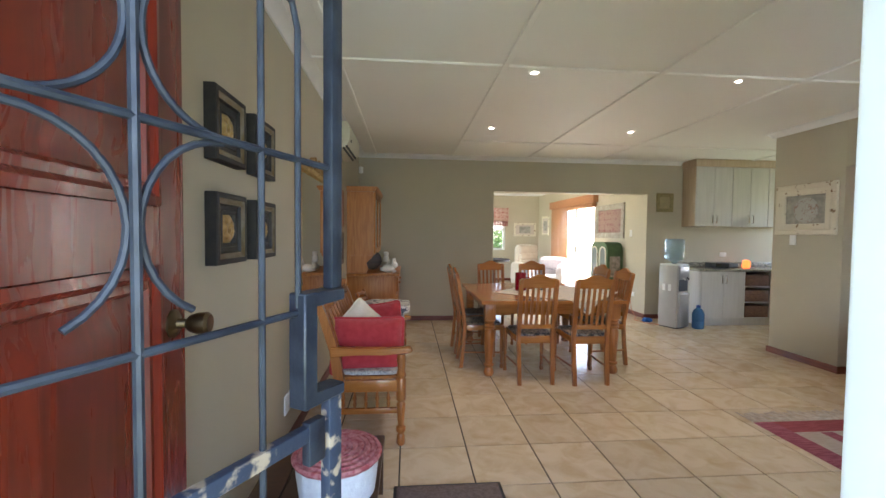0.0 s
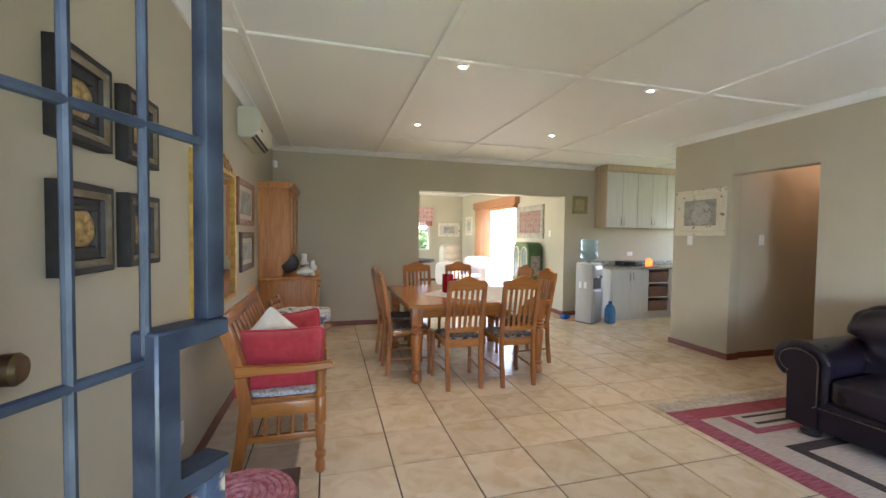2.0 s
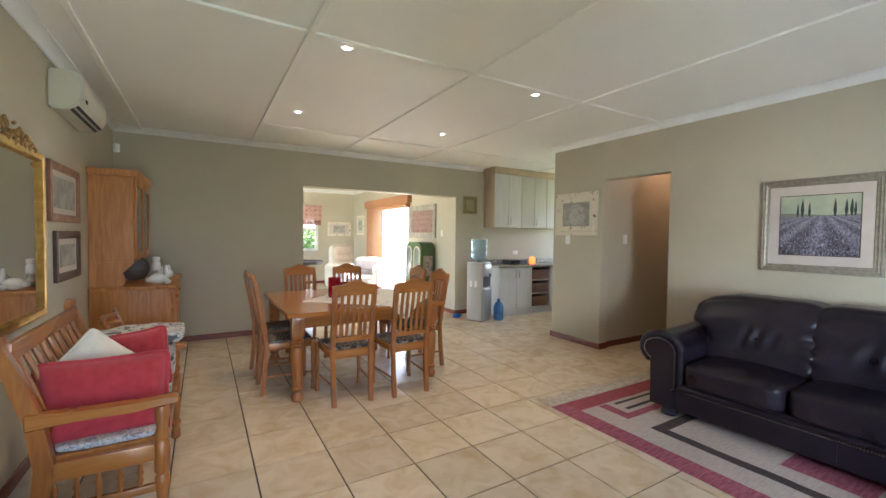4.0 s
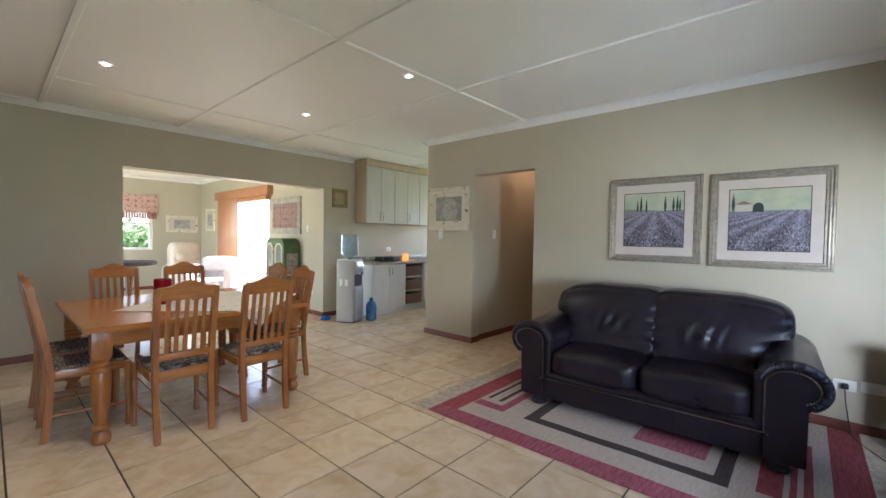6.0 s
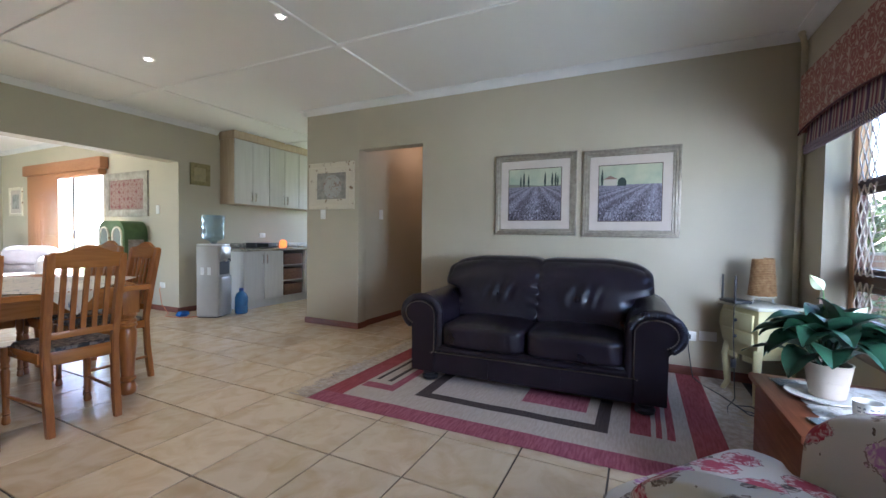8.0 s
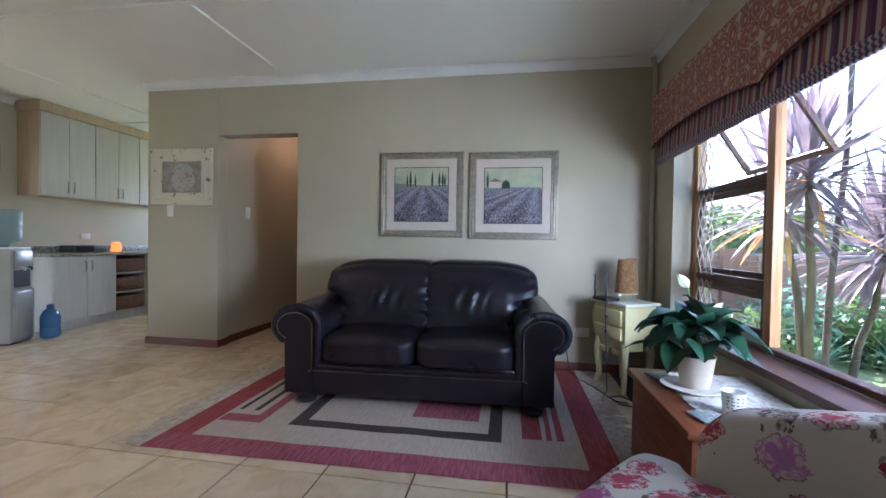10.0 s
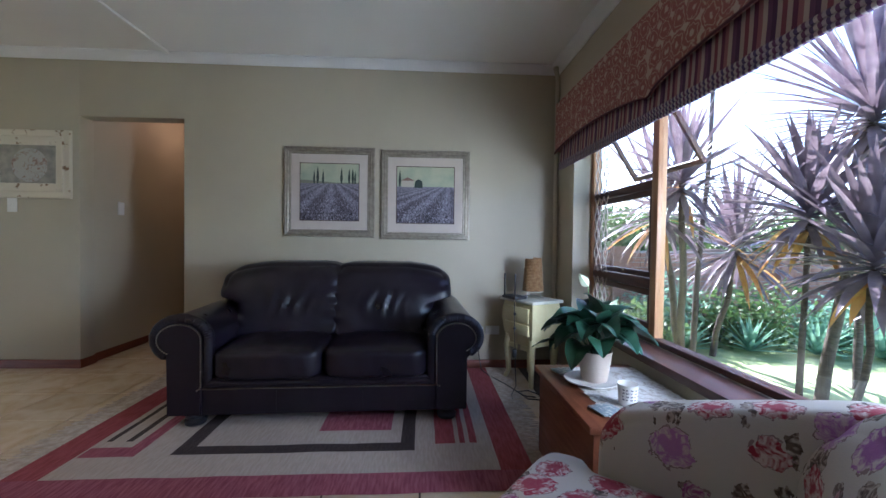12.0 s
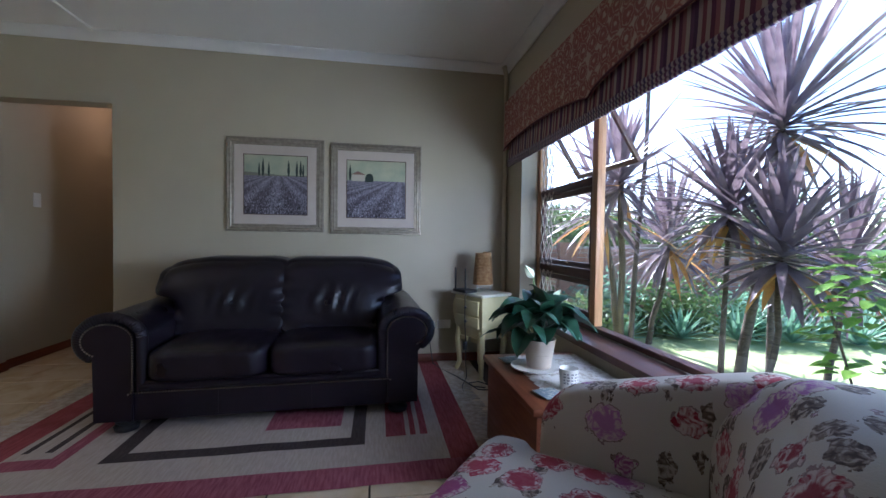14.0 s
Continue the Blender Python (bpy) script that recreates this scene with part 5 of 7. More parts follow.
# small dark wooden chair beside the hutch
sc = thing("small_chair", pose(-0.34, 4.50, 0, 0, 0, -95), "small brown wooden chair beside the hutch", "chair")
bm = bmesh.new()
puff(bm, (0, 0.18, 0.42), (0.19, 0.18, 0.016), 6, 8)
part("seat", bm, DARKWOOD, sc)
for x in (-0.16, 0.16):
    bm = bmesh.new()
    tube(bm, [(x, 0.33, 0), (x * 0.95, 0.30, 0.41)], 0.016, 8)
    part("leg", bm, DARKWOOD, sc)
    bm = bmesh.new()
    tube(bm, [(x, 0.03, 0), (x, 0.02, 0.42), (x * 1.05, -0.02, 0.60), (x * 1.1, -0.08, 0.76)], 0.016, 8)
    part("back_post", bm, OAK, sc)
bm = bmesh.new()
for k in range(3):
    tube(bm, [(-0.17, -0.03 - 0.02 * k, 0.60 + 0.06 * k), (0, -0.06 - 0.02 * k, 0.61 + 0.06 * k), (0.17, -0.03 - 0.02 * k, 0.60 + 0.06 * k)], 0.018, 6)
part("back_splat", bm, OAK, sc)

# ---- on the dining table ----
def drape():
    """A runner laid corner to corner, its end hanging over the near edge."""
    bm = bmesh.new()
    c = Vector((1.78, 4.52))
    ax, ay = Vector((math.cos(radians(48)), math.sin(radians(48)))), Vector((-math.sin(radians(48)), math.cos(radians(48))))
    n = 44
    g = {}
    for i in range(n + 1):
        for j in range(n + 1):
            u, v = (i / n - 0.5) * 1.08, (j / n - 0.5) * 1.08
            p = c + ax * u + ay * v
            z = 0.7485 + 0.0012 * noise.noise(Vector((u * 9, v * 9, 0)))
            over = 3.90 - p.y
            y = p.y
            if over > 0:
                y = 3.895 - 0.012 * (1 + math.sin(p.x * 28)) * min(1, over * 8) - min(0.004, over)
                z = 0.7485 - over
            g[i, j] = bm.verts.new((p.x, y, z))
    for i in range(n):
        for j in range(n):
            bm.faces.new((g[i, j], g[i + 1, j], g[i + 1, j + 1], g[i, j + 1]))
    return single("table_runner", bm, BLUECLOTH, "pale printed cloth draped over the dining table corner", "tablecloth")


drape()
REDGLASS = mat("ruby_glass", (0.42, 0.006, 0.02), 0.08, trans=0.45, col2=(0.36, 0.005, 0.02), scale=3)
for k, (x, y, r, h) in enumerate(((1.36, 4.60, 0.062, 0.20), (1.50, 4.74, 0.05, 0.13))):
    bm = bmesh.new()
    lathe(bm, [(r * 0.8, 0), (r, 0.008), (r, h), (r * 0.94, h), (r * 0.9, 0.012)], 24)
    single("candle_glass", bm, REDGLASS, "ruby red glass candle holder on the dining table", "candle holder", m=pose(x, y, 0.7505))
bm = bmesh.new()
lathe(bm, [(0.03, 0), (0.045, 0.01), (0.06, 0.05), (0.05, 0.09), (0.03, 0.10), (0.045, 0.13), (0.043, 0.13), (0.026, 0.10), (0.046, 0.088), (0.054, 0.05), (0.04, 0.014)], 20)
single("glass_bowl", bm, GLASS, "small clear glass jar on the dining table", "jar", m=pose(1.62, 4.66, 0.7505))

# ---- kitchen ----
CAB = mat("grey_white_melamine", (0.50, 0.475, 0.435), 0.45, col2=(0.55, 0.525, 0.485), scale=3, stretch=(9, 9, 0.6), bump=0.05)
CABSIDE = mat("pale_oak_side_panel", (0.45, 0.34, 0.22), 0.5, col2=(0.52, 0.40, 0.27), scale=3, stretch=(9, 9, 0.8))
GRANITE = mat("speckled_granite", (0.16, 0.15, 0.12), 0.25, col2=(0.46, 0.42, 0.34), scale=60, lo=0.42, hi=0.58, detail=6)
WICKER = mat("brown_wicker", (0.10, 0.045, 0.022), 0.7, col2=(0.20, 0.10, 0.05), scale=30, stretch=(1, 1, 3), bump=1.0, bscale=90)


def handle(parent, x, y, z, h=0.13):
    bm = bmesh.new()
    tube(bm, [(x, y, z), (x, y - 0.025, z + 0.004), (x, y - 0.028, z + 0.02), (x, y - 0.028, z + h - 0.02), (x, y - 0.025, z + h - 0.004), (x, y, z + h)], 0.0075, 6)
    part("handle", bm, CHROME, parent, "brushed chrome bar handle")


def cupboard(name, x0, x1, y0, y1, z0, z1, doors, hz, label, plinth=0.0):
    c = thing(name, pose(0, 0, 0), label, "cabinet")
    part("body", B(x0, y0 + 0.02, z0 + plinth, x1, y1, z1), CABSIDE if plinth == 0 else CAB, c)
    if plinth:
        part("plinth", B(x0, y0 + 0.05, z0, x1, y1 - 0.01, z0 + plinth - 0.001), CAB, c)
    w = (x1 - x0) / doors
    for k in range(doors):
        a = x0 + w * k
        d = part("door", B(a + 0.002, y0, z0 + plinth + 0.004, a + w - 0.002, y0 + 0.0185, z1 - 0.003, bev=0.002, seg=1), CAB, c)
        handle(d, a + (w - 0.035 if k % 2 == 0 else 0.035), y0, hz)
    return c


cupboard("base_cabinet", 4.59, 5.30, 5.97, 6.57, 0.0, 0.845, 2, 0.66, "grey-white two-door kitchen base cabinet", 0.11)
cupboard("base_cabinet", 5.76, 6.46, 5.97, 6.57, 0.0, 0.845, 2, 0.66, "grey-white two-door kitchen base cabinet", 0.11)
for i, (a, b) in enumerate(((4.66, 5.28), (5.285, 5.905), (5.91, 6.53))):
    cupboard("wall_cabinet", a, b, 6.25, 6.575, 1.545, 2.50, 2, 1.60, "grey-white two-door kitchen wall cabinet")
structure("cabinet_cornice", B(4.64, 6.23, 2.502, 6.55, 6.575, 2.617, bev=0.004), CABSIDE, "pale wooden trim above kitchen wall cabinets", "trim")
bu = thing("basket_unit", pose(0, 0, 0), "open kitchen unit with three brown wicker baskets", "cabinet")
bm = bmesh.new()
box(bm, 5.302, 5.985, 0.11, 5.32, 6.57, 0.845)
box(bm, 5.74, 5.985, 0.11, 5.758, 6.57, 0.845)
box(bm, 5.32, 6.55, 0.11, 5.74, 6.57, 0.845)
part("carcase", bm, CAB, bu)
for z in (0.11, 0.355, 0.60):
    part("shelf", B(5.32, 5.985, z, 5.74, 6.55, z + 0.016), CAB, bu)
    bm = bmesh.new()
    box(bm, 5.335, 5.985, z + 0.018, 5.725, 6.50, z + 0.195, bev=0.012)
    part("basket", bm, WICKER, bu, "brown wicker basket")
part("plinth", B(5.302, 6.02, 0, 5.758, 6.56, 0.109), CAB, bu)
structure("worktop", B(4.53, 5.945, 0.847, 7.29, 6.575, 0.882, bev=0.006), GRANITE, "speckled grey granite kitchen worktop", "worktop")
structure("splashback", B(4.6, 6.558, 0.884, 7.29, 6.577, 0.955, bev=0.002), GRANITE, "low granite upstand behind the worktop", "splashback")
hf = thing("set_top_box", pose(5.13, 6.25, 0.882), "low black electronic box on the worktop", "electronics")
part("case", B(-0.19, -0.12, 0.008, 0.19, 0.12, 0.085, bev=0.008), BLACK, hf)
part("panel", B(-0.18, -0.124, 0.025, 0.02, -0.1205, 0.07), mat("gloss_black", (0.01, 0.01, 0.012), 0.1), hf)
bm = bmesh.new()
lathe(bm, [(0.05, 0.0), (0.06, 0.03), (0.06, 0.08), (0.045, 0.12), (0.02, 0.13)], 10)
for v in bm.verts:
    v.co += Vector((noise.noise(v.co * 30), noise.noise(v.co * 30 + Vector((3, 3, 3))), 0)) * 0.012
sl = thing("salt_lamp", pose(5.56, 6.25, 0.882), "glowing orange rock salt lamp on the worktop", "lamp")
part("crystal", bm, mat("salt_crystal", (0.9, 0.35, 0.15), 0.5, emit=(1.0, 0.16, 0.025), power=0.35), sl)
wall_plate(pose(5.42, 6.58, 1.08, 0, 0, 0), "white plastic kitchen wall socket", 0.12, 0.075)

# far wall frame, switches
ff = thing("framed_plaque", pose(4.35, YF, 1.94), "small gilt-edged green framed plaque on the wall", "picture")
bm = bmesh.new()
frame_ring(bm, 0.29, 0.31, [(0, 0), (0, 0.02), (0.012, 0.024), (0.05, 0.018), (0.06, 0.008)])
part("frame", bm, mat("olive_gilt", (0.22, 0.19, 0.08), 0.45, 0.3, col2=(0.30, 0.25, 0.11), scale=18), ff)
part("picture", B(-0.09, -0.009, -0.10, 0.09, -0.002, 0.10), mat("ochre_print", (0.38, 0.32, 0.16), 0.8, col2=(0.30, 0.26, 0.14), scale=12), ff)

# water cooler
wc = thing("water_cooler", pose(4.155, 5.985, 0, 0, 0, 24), "silver and white standing water cooler with bottle", "water cooler")
SILVERPL = mat("silver_plastic", (0.40, 0.40, 0.39), 0.35, 0.4, col2=(0.36, 0.36, 0.35), scale=5)
part("body", B(-0.15, -0.135, 0.012, 0.15, 0.155, 0.945, bev=0.018), mat("pale_grey_panel", (0.42, 0.39, 0.345), 0.4, col2=(0.38, 0.355, 0.31), scale=4), wc)
part("top_deck", B(-0.145, -0.13, 0.945, 0.145, 0.15, 0.962, bev=0.006), CLOUDWHITE, wc)
part("front_panel", B(-0.125, -0.165, 0.02, 0.125, -0.134, 0.54, bev=0.03, seg=3), SILVERPL, wc, "curved silver lower door")
part("tap_panel", B(-0.125, -0.16, 0.74, 0.125, -0.134, 0.93, bev=0.02), SILVERPL, wc)
part("tap_recess", B(-0.11, -0.138, 0.56, 0.11, -0.1345, 0.735), BLACK, wc)
for x in (-0.05, 0.05):
    bm = bmesh.new()
    tube(bm, [(x, -0.16, 0.76), (x, -0.185, 0.755), (x, -0.19, 0.73)], 0.010, 8)
    part("tap", bm, CLOUDWHITE if x < 0 else BLACK, wc)
for y in (-0.02, 0.07):
    part("side_label", B(-0.1535, y - 0.022, 0.56, -0.1505, y + 0.022, 0.66), CLOUDWHITE, wc, "white paper label")
part("base", B(-0.14, -0.12, 0.0, 0.14, 0.14, 0.0115), BLACK, wc)
BLUEPET = mat("blue_bottle_plastic", (0.46, 0.62, 0.70), 0.12, trans=0.8, col2=(0.52, 0.68, 0.76), scale=4)
bm = bmesh.new()
lathe(bm, [(0.03, 0.0), (0.045, 0.03), (0.125, 0.07), (0.135, 0.10), (0.135, 0.15), (0.125, 0.165), (0.125, 0.19), (0.135, 0.205), (0.135, 0.27), (0.125, 0.285), (0.135, 0.30), (0.135, 0.355), (0.12, 0.378), (0.06, 0.38)], 28)
part("bottle", bm, BLUEPET, wc, "blue translucent water bottle").location = (0, 0.01, 0.962)
fl = thing("water_jug", pose(4.45, 5.84, 0), "blue plastic water bottle standing on the floor", "bottle")
bm = bmesh.new()
lathe(bm, [(0.07, 0), (0.082, 0.012), (0.084, 0.10), (0.079, 0.11), (0.084, 0.12), (0.084, 0.22), (0.06, 0.28), (0.028, 0.305), (0.026, 0.32)], 22)
part("bottle", bm, mat("deep_blue_plastic", (0.08, 0.24, 0.50), 0.15, trans=0.5, col2=(0.11, 0.30, 0.58), scale=3), fl)
bm = bmesh.new()
lathe(bm, [(0.03, 0.315), (0.03, 0.345), (0.02, 0.352)], 16)
part("cap", bm, mat("blue_cap", (0.02, 0.06, 0.25), 0.4), fl)
bm = bmesh.new()
puff(bm, (0, 0, 0.035), (0.075, 0.06, 0.036), 2.4, 12, lambda u, v, w, p: p * (1 + 0.25 * noise.noise(p * 30)))
single("blue_cloth", bm, mat("bright_blue_cloth", (0.02, 0.10, 0.33), 0.9, col2=(0.03, 0.14, 0.42), scale=20), "crumpled bright blue cloth on the floor", "cloth", m=pose(3.93, 6.30, 0.0))
bm = bmesh.new()
tube(bm, [(4.06, 7.0, 0.36), (4.02, 6.98, 0.30), (3.98, 6.85, 0.10), (3.93, 6.62, 0.012), (3.80, 6.45, 0.006), (3.86, 6.20, 0.006), (4.0, 6.08, 0.006)], 0.005, 6)
single("extension_cord", bm, mat("orange_cable", (0.45, 0.12, 0.04), 0.5), "orange extension cable running along the floor", "cable")
wall_plate(pose(4.05, 6.95, 0.36, 0, 0, -90), "white plastic wall socket", 0.12, 0.075)
wall_plate(pose(4.05, 7.05, 1.43, 0, 0, -90), "white plastic light switch", 0.075, 0.12, "light_switch", "switch")
wall_plate(pose(XS, 4.375, 1.355, 0, 0, -90), "white plastic light switch", 0.075, 0.12, "light_switch", "switch")
wall_plate(pose(4.95, 3.875, 1.37, 0, 0, 0), "cream plastic light switch in the passage", 0.075, 0.12, "light_switch", "switch")

# white distressed frame with a china plate print
wp = thing("framed_plate_picture", pose(XS, 4.245, 1.69, 0, 0, -90), "distressed white wooden frame with floral plate print", "picture")
bm = bmesh.new()
frame_ring(bm, 0.69, 0.56, [(0, 0), (0, 0.02), (0.008, 0.026), (0.05, 0.022), (0.06, 0.03), (0.085, 0.026), (0.12, 0.016), (0.125, 0.008)])
part("frame", bm, OLDWHITE, wp)
part("backing", B(-0.23, -0.009, -0.165, 0.23, -0.002, 0.165), mat("grey_blue_print", (0.27, 0.26, 0.225), 0.8, col2=(0.40, 0.37, 0.31), scale=14, detail=7), wp)
bm = bmesh.new()
lathe(bm, [(0.02, 0.0), (0.10, 0.002), (0.135, 0.008), (0.14, 0.007), (0.14, 0.005), (0.02, -0.001)], 32, m=Matrix.Translation((0.02, -0.0125, -0.01)) @ Matrix.Rotation(radians(90), 4, "X"))
part("plate", bm, printed("floral_plate_glaze", (0.44, 0.43, 0.39), (0.30, 0.20, 0.16), 22, 0.50, 0.64), wp, "pale round plate with red flowers")

# ---- sunroom ----
sl = thing("sliding_door", pose(0, 0, 0), "white aluminium sliding glass door", "door", kind="structure")
for y0, y1 in ((8.5, 9.65), (9.6, 10.85)):
    for a in ((y0, 0.02, y0 + 0.06, 2.08), (y1 - 0.06, 0.02, y1, 2.08)):
        part("stile", B(4.13, a[0], a[1], 4.17, a[2], a[3], bev=0.003), WHITE, sl)
    for z in (0.02, 2.03):
        part("rail", B(4.131, y0 + 0.06, z, 4.169, y1 - 0.06, z + 0.05), WHITE, sl)
    p = part("pane", B(4.148, y0 + 0.06, 0.07, 4.152, y1 - 0.06, 2.03), GLASS, sl)
    p.visible_shadow = False
part("handle", B(4.11, 9.58, 0.98, 4.129, 9.61, 1.12), BLACK, sl, "black door handle")
BAMBOO = mat("bamboo_blind", (0.32, 0.13, 0.05), 0.6, col2=(0.42, 0.20, 0.085), scale=10, stretch=(1, 1, 30), lo=0.3, hi=0.7)
bl = thing("bamboo_blind", pose(0, 0, 0), "lowered reddish-brown bamboo blind over the sliding door", "blind")
n = 88
bm = bmesh.new()
for k in range(n):
    z = 0.05 + 2.05 * k / n
    box(bm, 3.985, 9.80, z, 3.995, 10.92, z + 0.021)
tagged(part("slats", bm, BAMBOO, bl), kind="stuff")
bl = thing("bamboo_blind", pose(0, 0, 0), "rolled-up reddish-brown bamboo blind with pelmet", "blind")
part("pelmet", B(3.93, 8.32, 2.08, 4.045, 10.95, 2.26, bev=0.006), BAMBOO, bl)
bm = bmesh.new()
tube(bm, [(3.985, 8.38, 2.035), (3.985, 9.78, 2.035)], 0.055, 14)
part("roll", bm, BAMBOO, bl, "rolled bamboo slats")
pr = thing("framed_picture", pose(4.05, 7.83, 1.665, 0, 0, -90), "distressed grey frame with dark red textile print", "picture")
bm = bmesh.new()
frame_ring(bm, 1.12, 0.66, [(0, 0), (0, 0.025), (0.01, 0.03), (0.10, 0.024), (0.11, 0.01)])
part("frame", bm, mat("grey_driftwood", (0.27, 0.24, 0.19), 0.7, col2=(0.40, 0.37, 0.30), scale=14, bump=0.4), pr)
part("print", B(-0.46, -0.012, -0.23, 0.46, -0.002, 0.23), damask("red_textile", (0.17, 0.05, 0.045), (0.27, 0.19, 0.155), 9), pr)
for m, w, h, lab in ((pose(4.05, 11.57, 1.65, 0, 0, -90), 0.56, 0.54, "pale framed print on the sunroom wall"), (pose(3.62, 12.2, 1.54), 0.68, 0.40, "wide white-framed print on the sunroom wall")):
    p = thing("framed_picture", m, lab, "picture")
    bm = bmesh.new()
    frame_ring(bm, w, h, [(0, 0), (0, 0.02), (0.01, 0.025), (0.05, 0.02), (0.055, 0.01)])
    part("frame", bm, OLDWHITE, p)
    part("mount", B(-w / 2 + 0.05, -0.011, -h / 2 + 0.05, w / 2 - 0.05, -0.002, h / 2 - 0.05), PAPER, p)
    part("print", B(-w / 4, -0.014, -h / 4, w / 4, -0.0115, h / 4), GREYPRINT, p)
w2 = thing("window_2", pose(0, 0, 0), "white framed sunroom window with two panes", "window", kind="structure")
for a in ((2.0, 0.92, 2.06, 2.0), (2.96, 0.92, 3.02, 2.0)):
    part("upright", B(a[0], 12.26, a[1], a[2], 12.32, a[3], bev=0.004), WHITE, w2)
for z in (0.92, 1.50, 1.94):
    part("rail", B(2.061, 12.262, z, 2.959, 12.318, z + 0.055, bev=0.004), WHITE, w2)
p = part("pane", B(2.06, 12.288, 0.975, 2.96, 12.292, 1.94), GLASS, w2)
p.visible_shadow = False
rb = thing("roman_blind", pose(0, 0, 0), "red and cream damask blind above the sunroom window", "blind")
DAM2 = damask("red_damask", (0.36, 0.12, 0.10), (0.52, 0.36, 0.30), 8)
part("valance", B(1.9, 12.12, 1.78, 3.10, 12.19, 2.18, bev=0.008), DAM2, rb)
bm = bmesh.new()
for k in range(24):
    tube(bm, [(1.93 + 0.049 * k, 12.14, 1.64), (1.93 + 0.049 * k, 12.145, 1.779)], 0.023, 6)
part("pleated_hem", bm, mat("dark_red_hem", (0.20, 0.05, 0.05), 0.85, col2=(0.32, 0.14, 0.11), scale=14), rb, "dark red pleated hem")


def easy_chair(m, material, label, back, arm, name="easy_chair"):
    c = thing(name, m, label, "armchair")
    soft = lambda u, v, w, p: p + Vector((0, 0, 0.012 * noise.noise(p * 9)))
    for nm, cc, ss in (("seat", (0, 0.02, 0.36), (0.30, 0.34, 0.10)), ("backrest", (0, -0.36, back / 2 + 0.2), (0.33, 0.12, back / 2 - 0.2)), ("headrest", (0, -0.33, back - 0.16), (0.29, 0.13, 0.14)), ("base", (0, 0, 0.15), (0.36, 0.36, 0.15))):
        bm = bmesh.new()
        puff(bm, cc, ss, 5, 14, soft)
        part(nm, bm, material, c)
    for s in (-1, 1):
        bm = bmesh.new()
        puff(bm, (s * 0.40, 0, arm / 2 + 0.02), (0.10, 0.40, arm / 2), 5, 12, soft)
        part("arm", bm, material, c)
    if name == "recliner":
        for k in range(2):
            bm = bmesh.new()
            puff(bm, (0, -0.24 - 0.03 * k, 0.60 + 0.19 * k), (0.27, 0.10, 0.105), 3.2, 12, soft)
            part("back_roll", bm, material, c)
        bm = bmesh.new()
        puff(bm, (0, 0.37, 0.25), (0.29, 0.07, 0.16), 4, 10, soft)
        part("footrest", bm, material, c)
    return c


CREAMLEATHER = mat("cream_leather", (0.56, 0.49, 0.38), 0.38, col2=(0.50, 0.43, 0.33), scale=6, bump=0.2, bscale=90)
easy_chair(pose(3.50, 10.95, 0, 0, 0, -165), CREAMLEATHER, "cream leather recliner armchair in the sunroom", 1.12, 0.62, "recliner")
easy_chair(pose(3.35, 9.35, 0, 0, 0, 140), mat("white_slipcover", (0.46, 0.43, 0.42), 0.85, col2=(0.40, 0.37, 0.37), scale=8, bump=0.3), "white slipcovered tub chair beside the sliding door", 0.86, 0.70)
ot = thing("side_table", pose(2.02, 9.3, 0), "dark round wooden side table in the sunroom", "table")
bm = bmesh.new()
lathe(bm, [(0.36, 0.0), (0.40, 0.015), (0.40, 0.05), (0.38, 0.07)], 28, (0, 0, 0.76))
part("top", bm, mat("dark_polished_top", (0.022, 0.018, 0.017), 0.85, col2=(0.05, 0.042, 0.04), scale=9), ot)
bm = bmesh.new()
lathe(bm, [(0.22, 0), (0.22, 0.03), (0.06, 0.07), (0.05, 0.4), (0.07, 0.70), (0.2, 0.759)], 20)
part("pedestal", bm, DARKWOOD, ot)
gc = thing("green_cabinet", pose(3.88, 7.63, 0, 0, 0, -90), "green metal display cabinet with white arched front", "cabinet")
out = [(-0.34, 0.0), (0.34, 0.0), (0.34, 1.06)] + [(0.34 - 0.18 + 0.18 * math.cos(radians(a)), 1.08 + 0.18 * math.sin(radians(a))) for a in range(0, 91, 15)] + [(-0.16 - 0.18 * math.sin(radians(a)), 1.08 + 0.18 * math.cos(radians(a))) for a in range(0, 91, 15)] + [(-0.34, 1.06)]
bm = bmesh.new()
extrude_outline(bm, out, "y", -0.135, 0.16)
part("case", bm, GREENMETAL, gc)
for k in (-1, 1):
    bm = bmesh.new()
    ring = [(k * 0.165 + 0.13 * math.cos(radians(a)), 1.05 + 0.13 * math.sin(radians(a))) for a in range(0, 181, 15)]
    o = [(k * 0.165 + 0.13, 0.55)] + ring + [(k * 0.165 - 0.13, 0.55)]
    i = [(k * 0.165 + (x - k * 0.165) * 0.78, 0.55 + 0.03 + (z - 0.55) * 0.92) for x, z in o]
    for j in range(len(o) - 1):
        vs = [bm.verts.new((p[0], -0.150, p[1])) for p in (o[j], o[j + 1], i[j + 1], i[j])]
        ws = [bm.verts.new((p[0], -0.136, p[1])) for p in (o[j], o[j + 1], i[j + 1], i[j])]
        bm.faces.new(vs)
        for q in range(4):
            bm.faces.new((vs[q], vs[(q + 1) % 4], ws[(q + 1) % 4], ws[q]))
    part("arch", bm, OLDWHITE, gc, "white painted arch")
    bm = bmesh.new()
    extrude_outline(bm, i, "y", -0.139, -0.1365)
    part("pane", bm, mat("shadowed_glass", (0.20, 0.22, 0.20), 0.08), gc, "glossy glass panel")
part("side_picture", B(0.3415, -0.09, 0.62, 0.345, 0.11, 1.0), mat("floral_panel", (0.20, 0.16, 0.12), 0.6, col2=(0.45, 0.36, 0.30), scale=16), gc, "painted floral side panel")

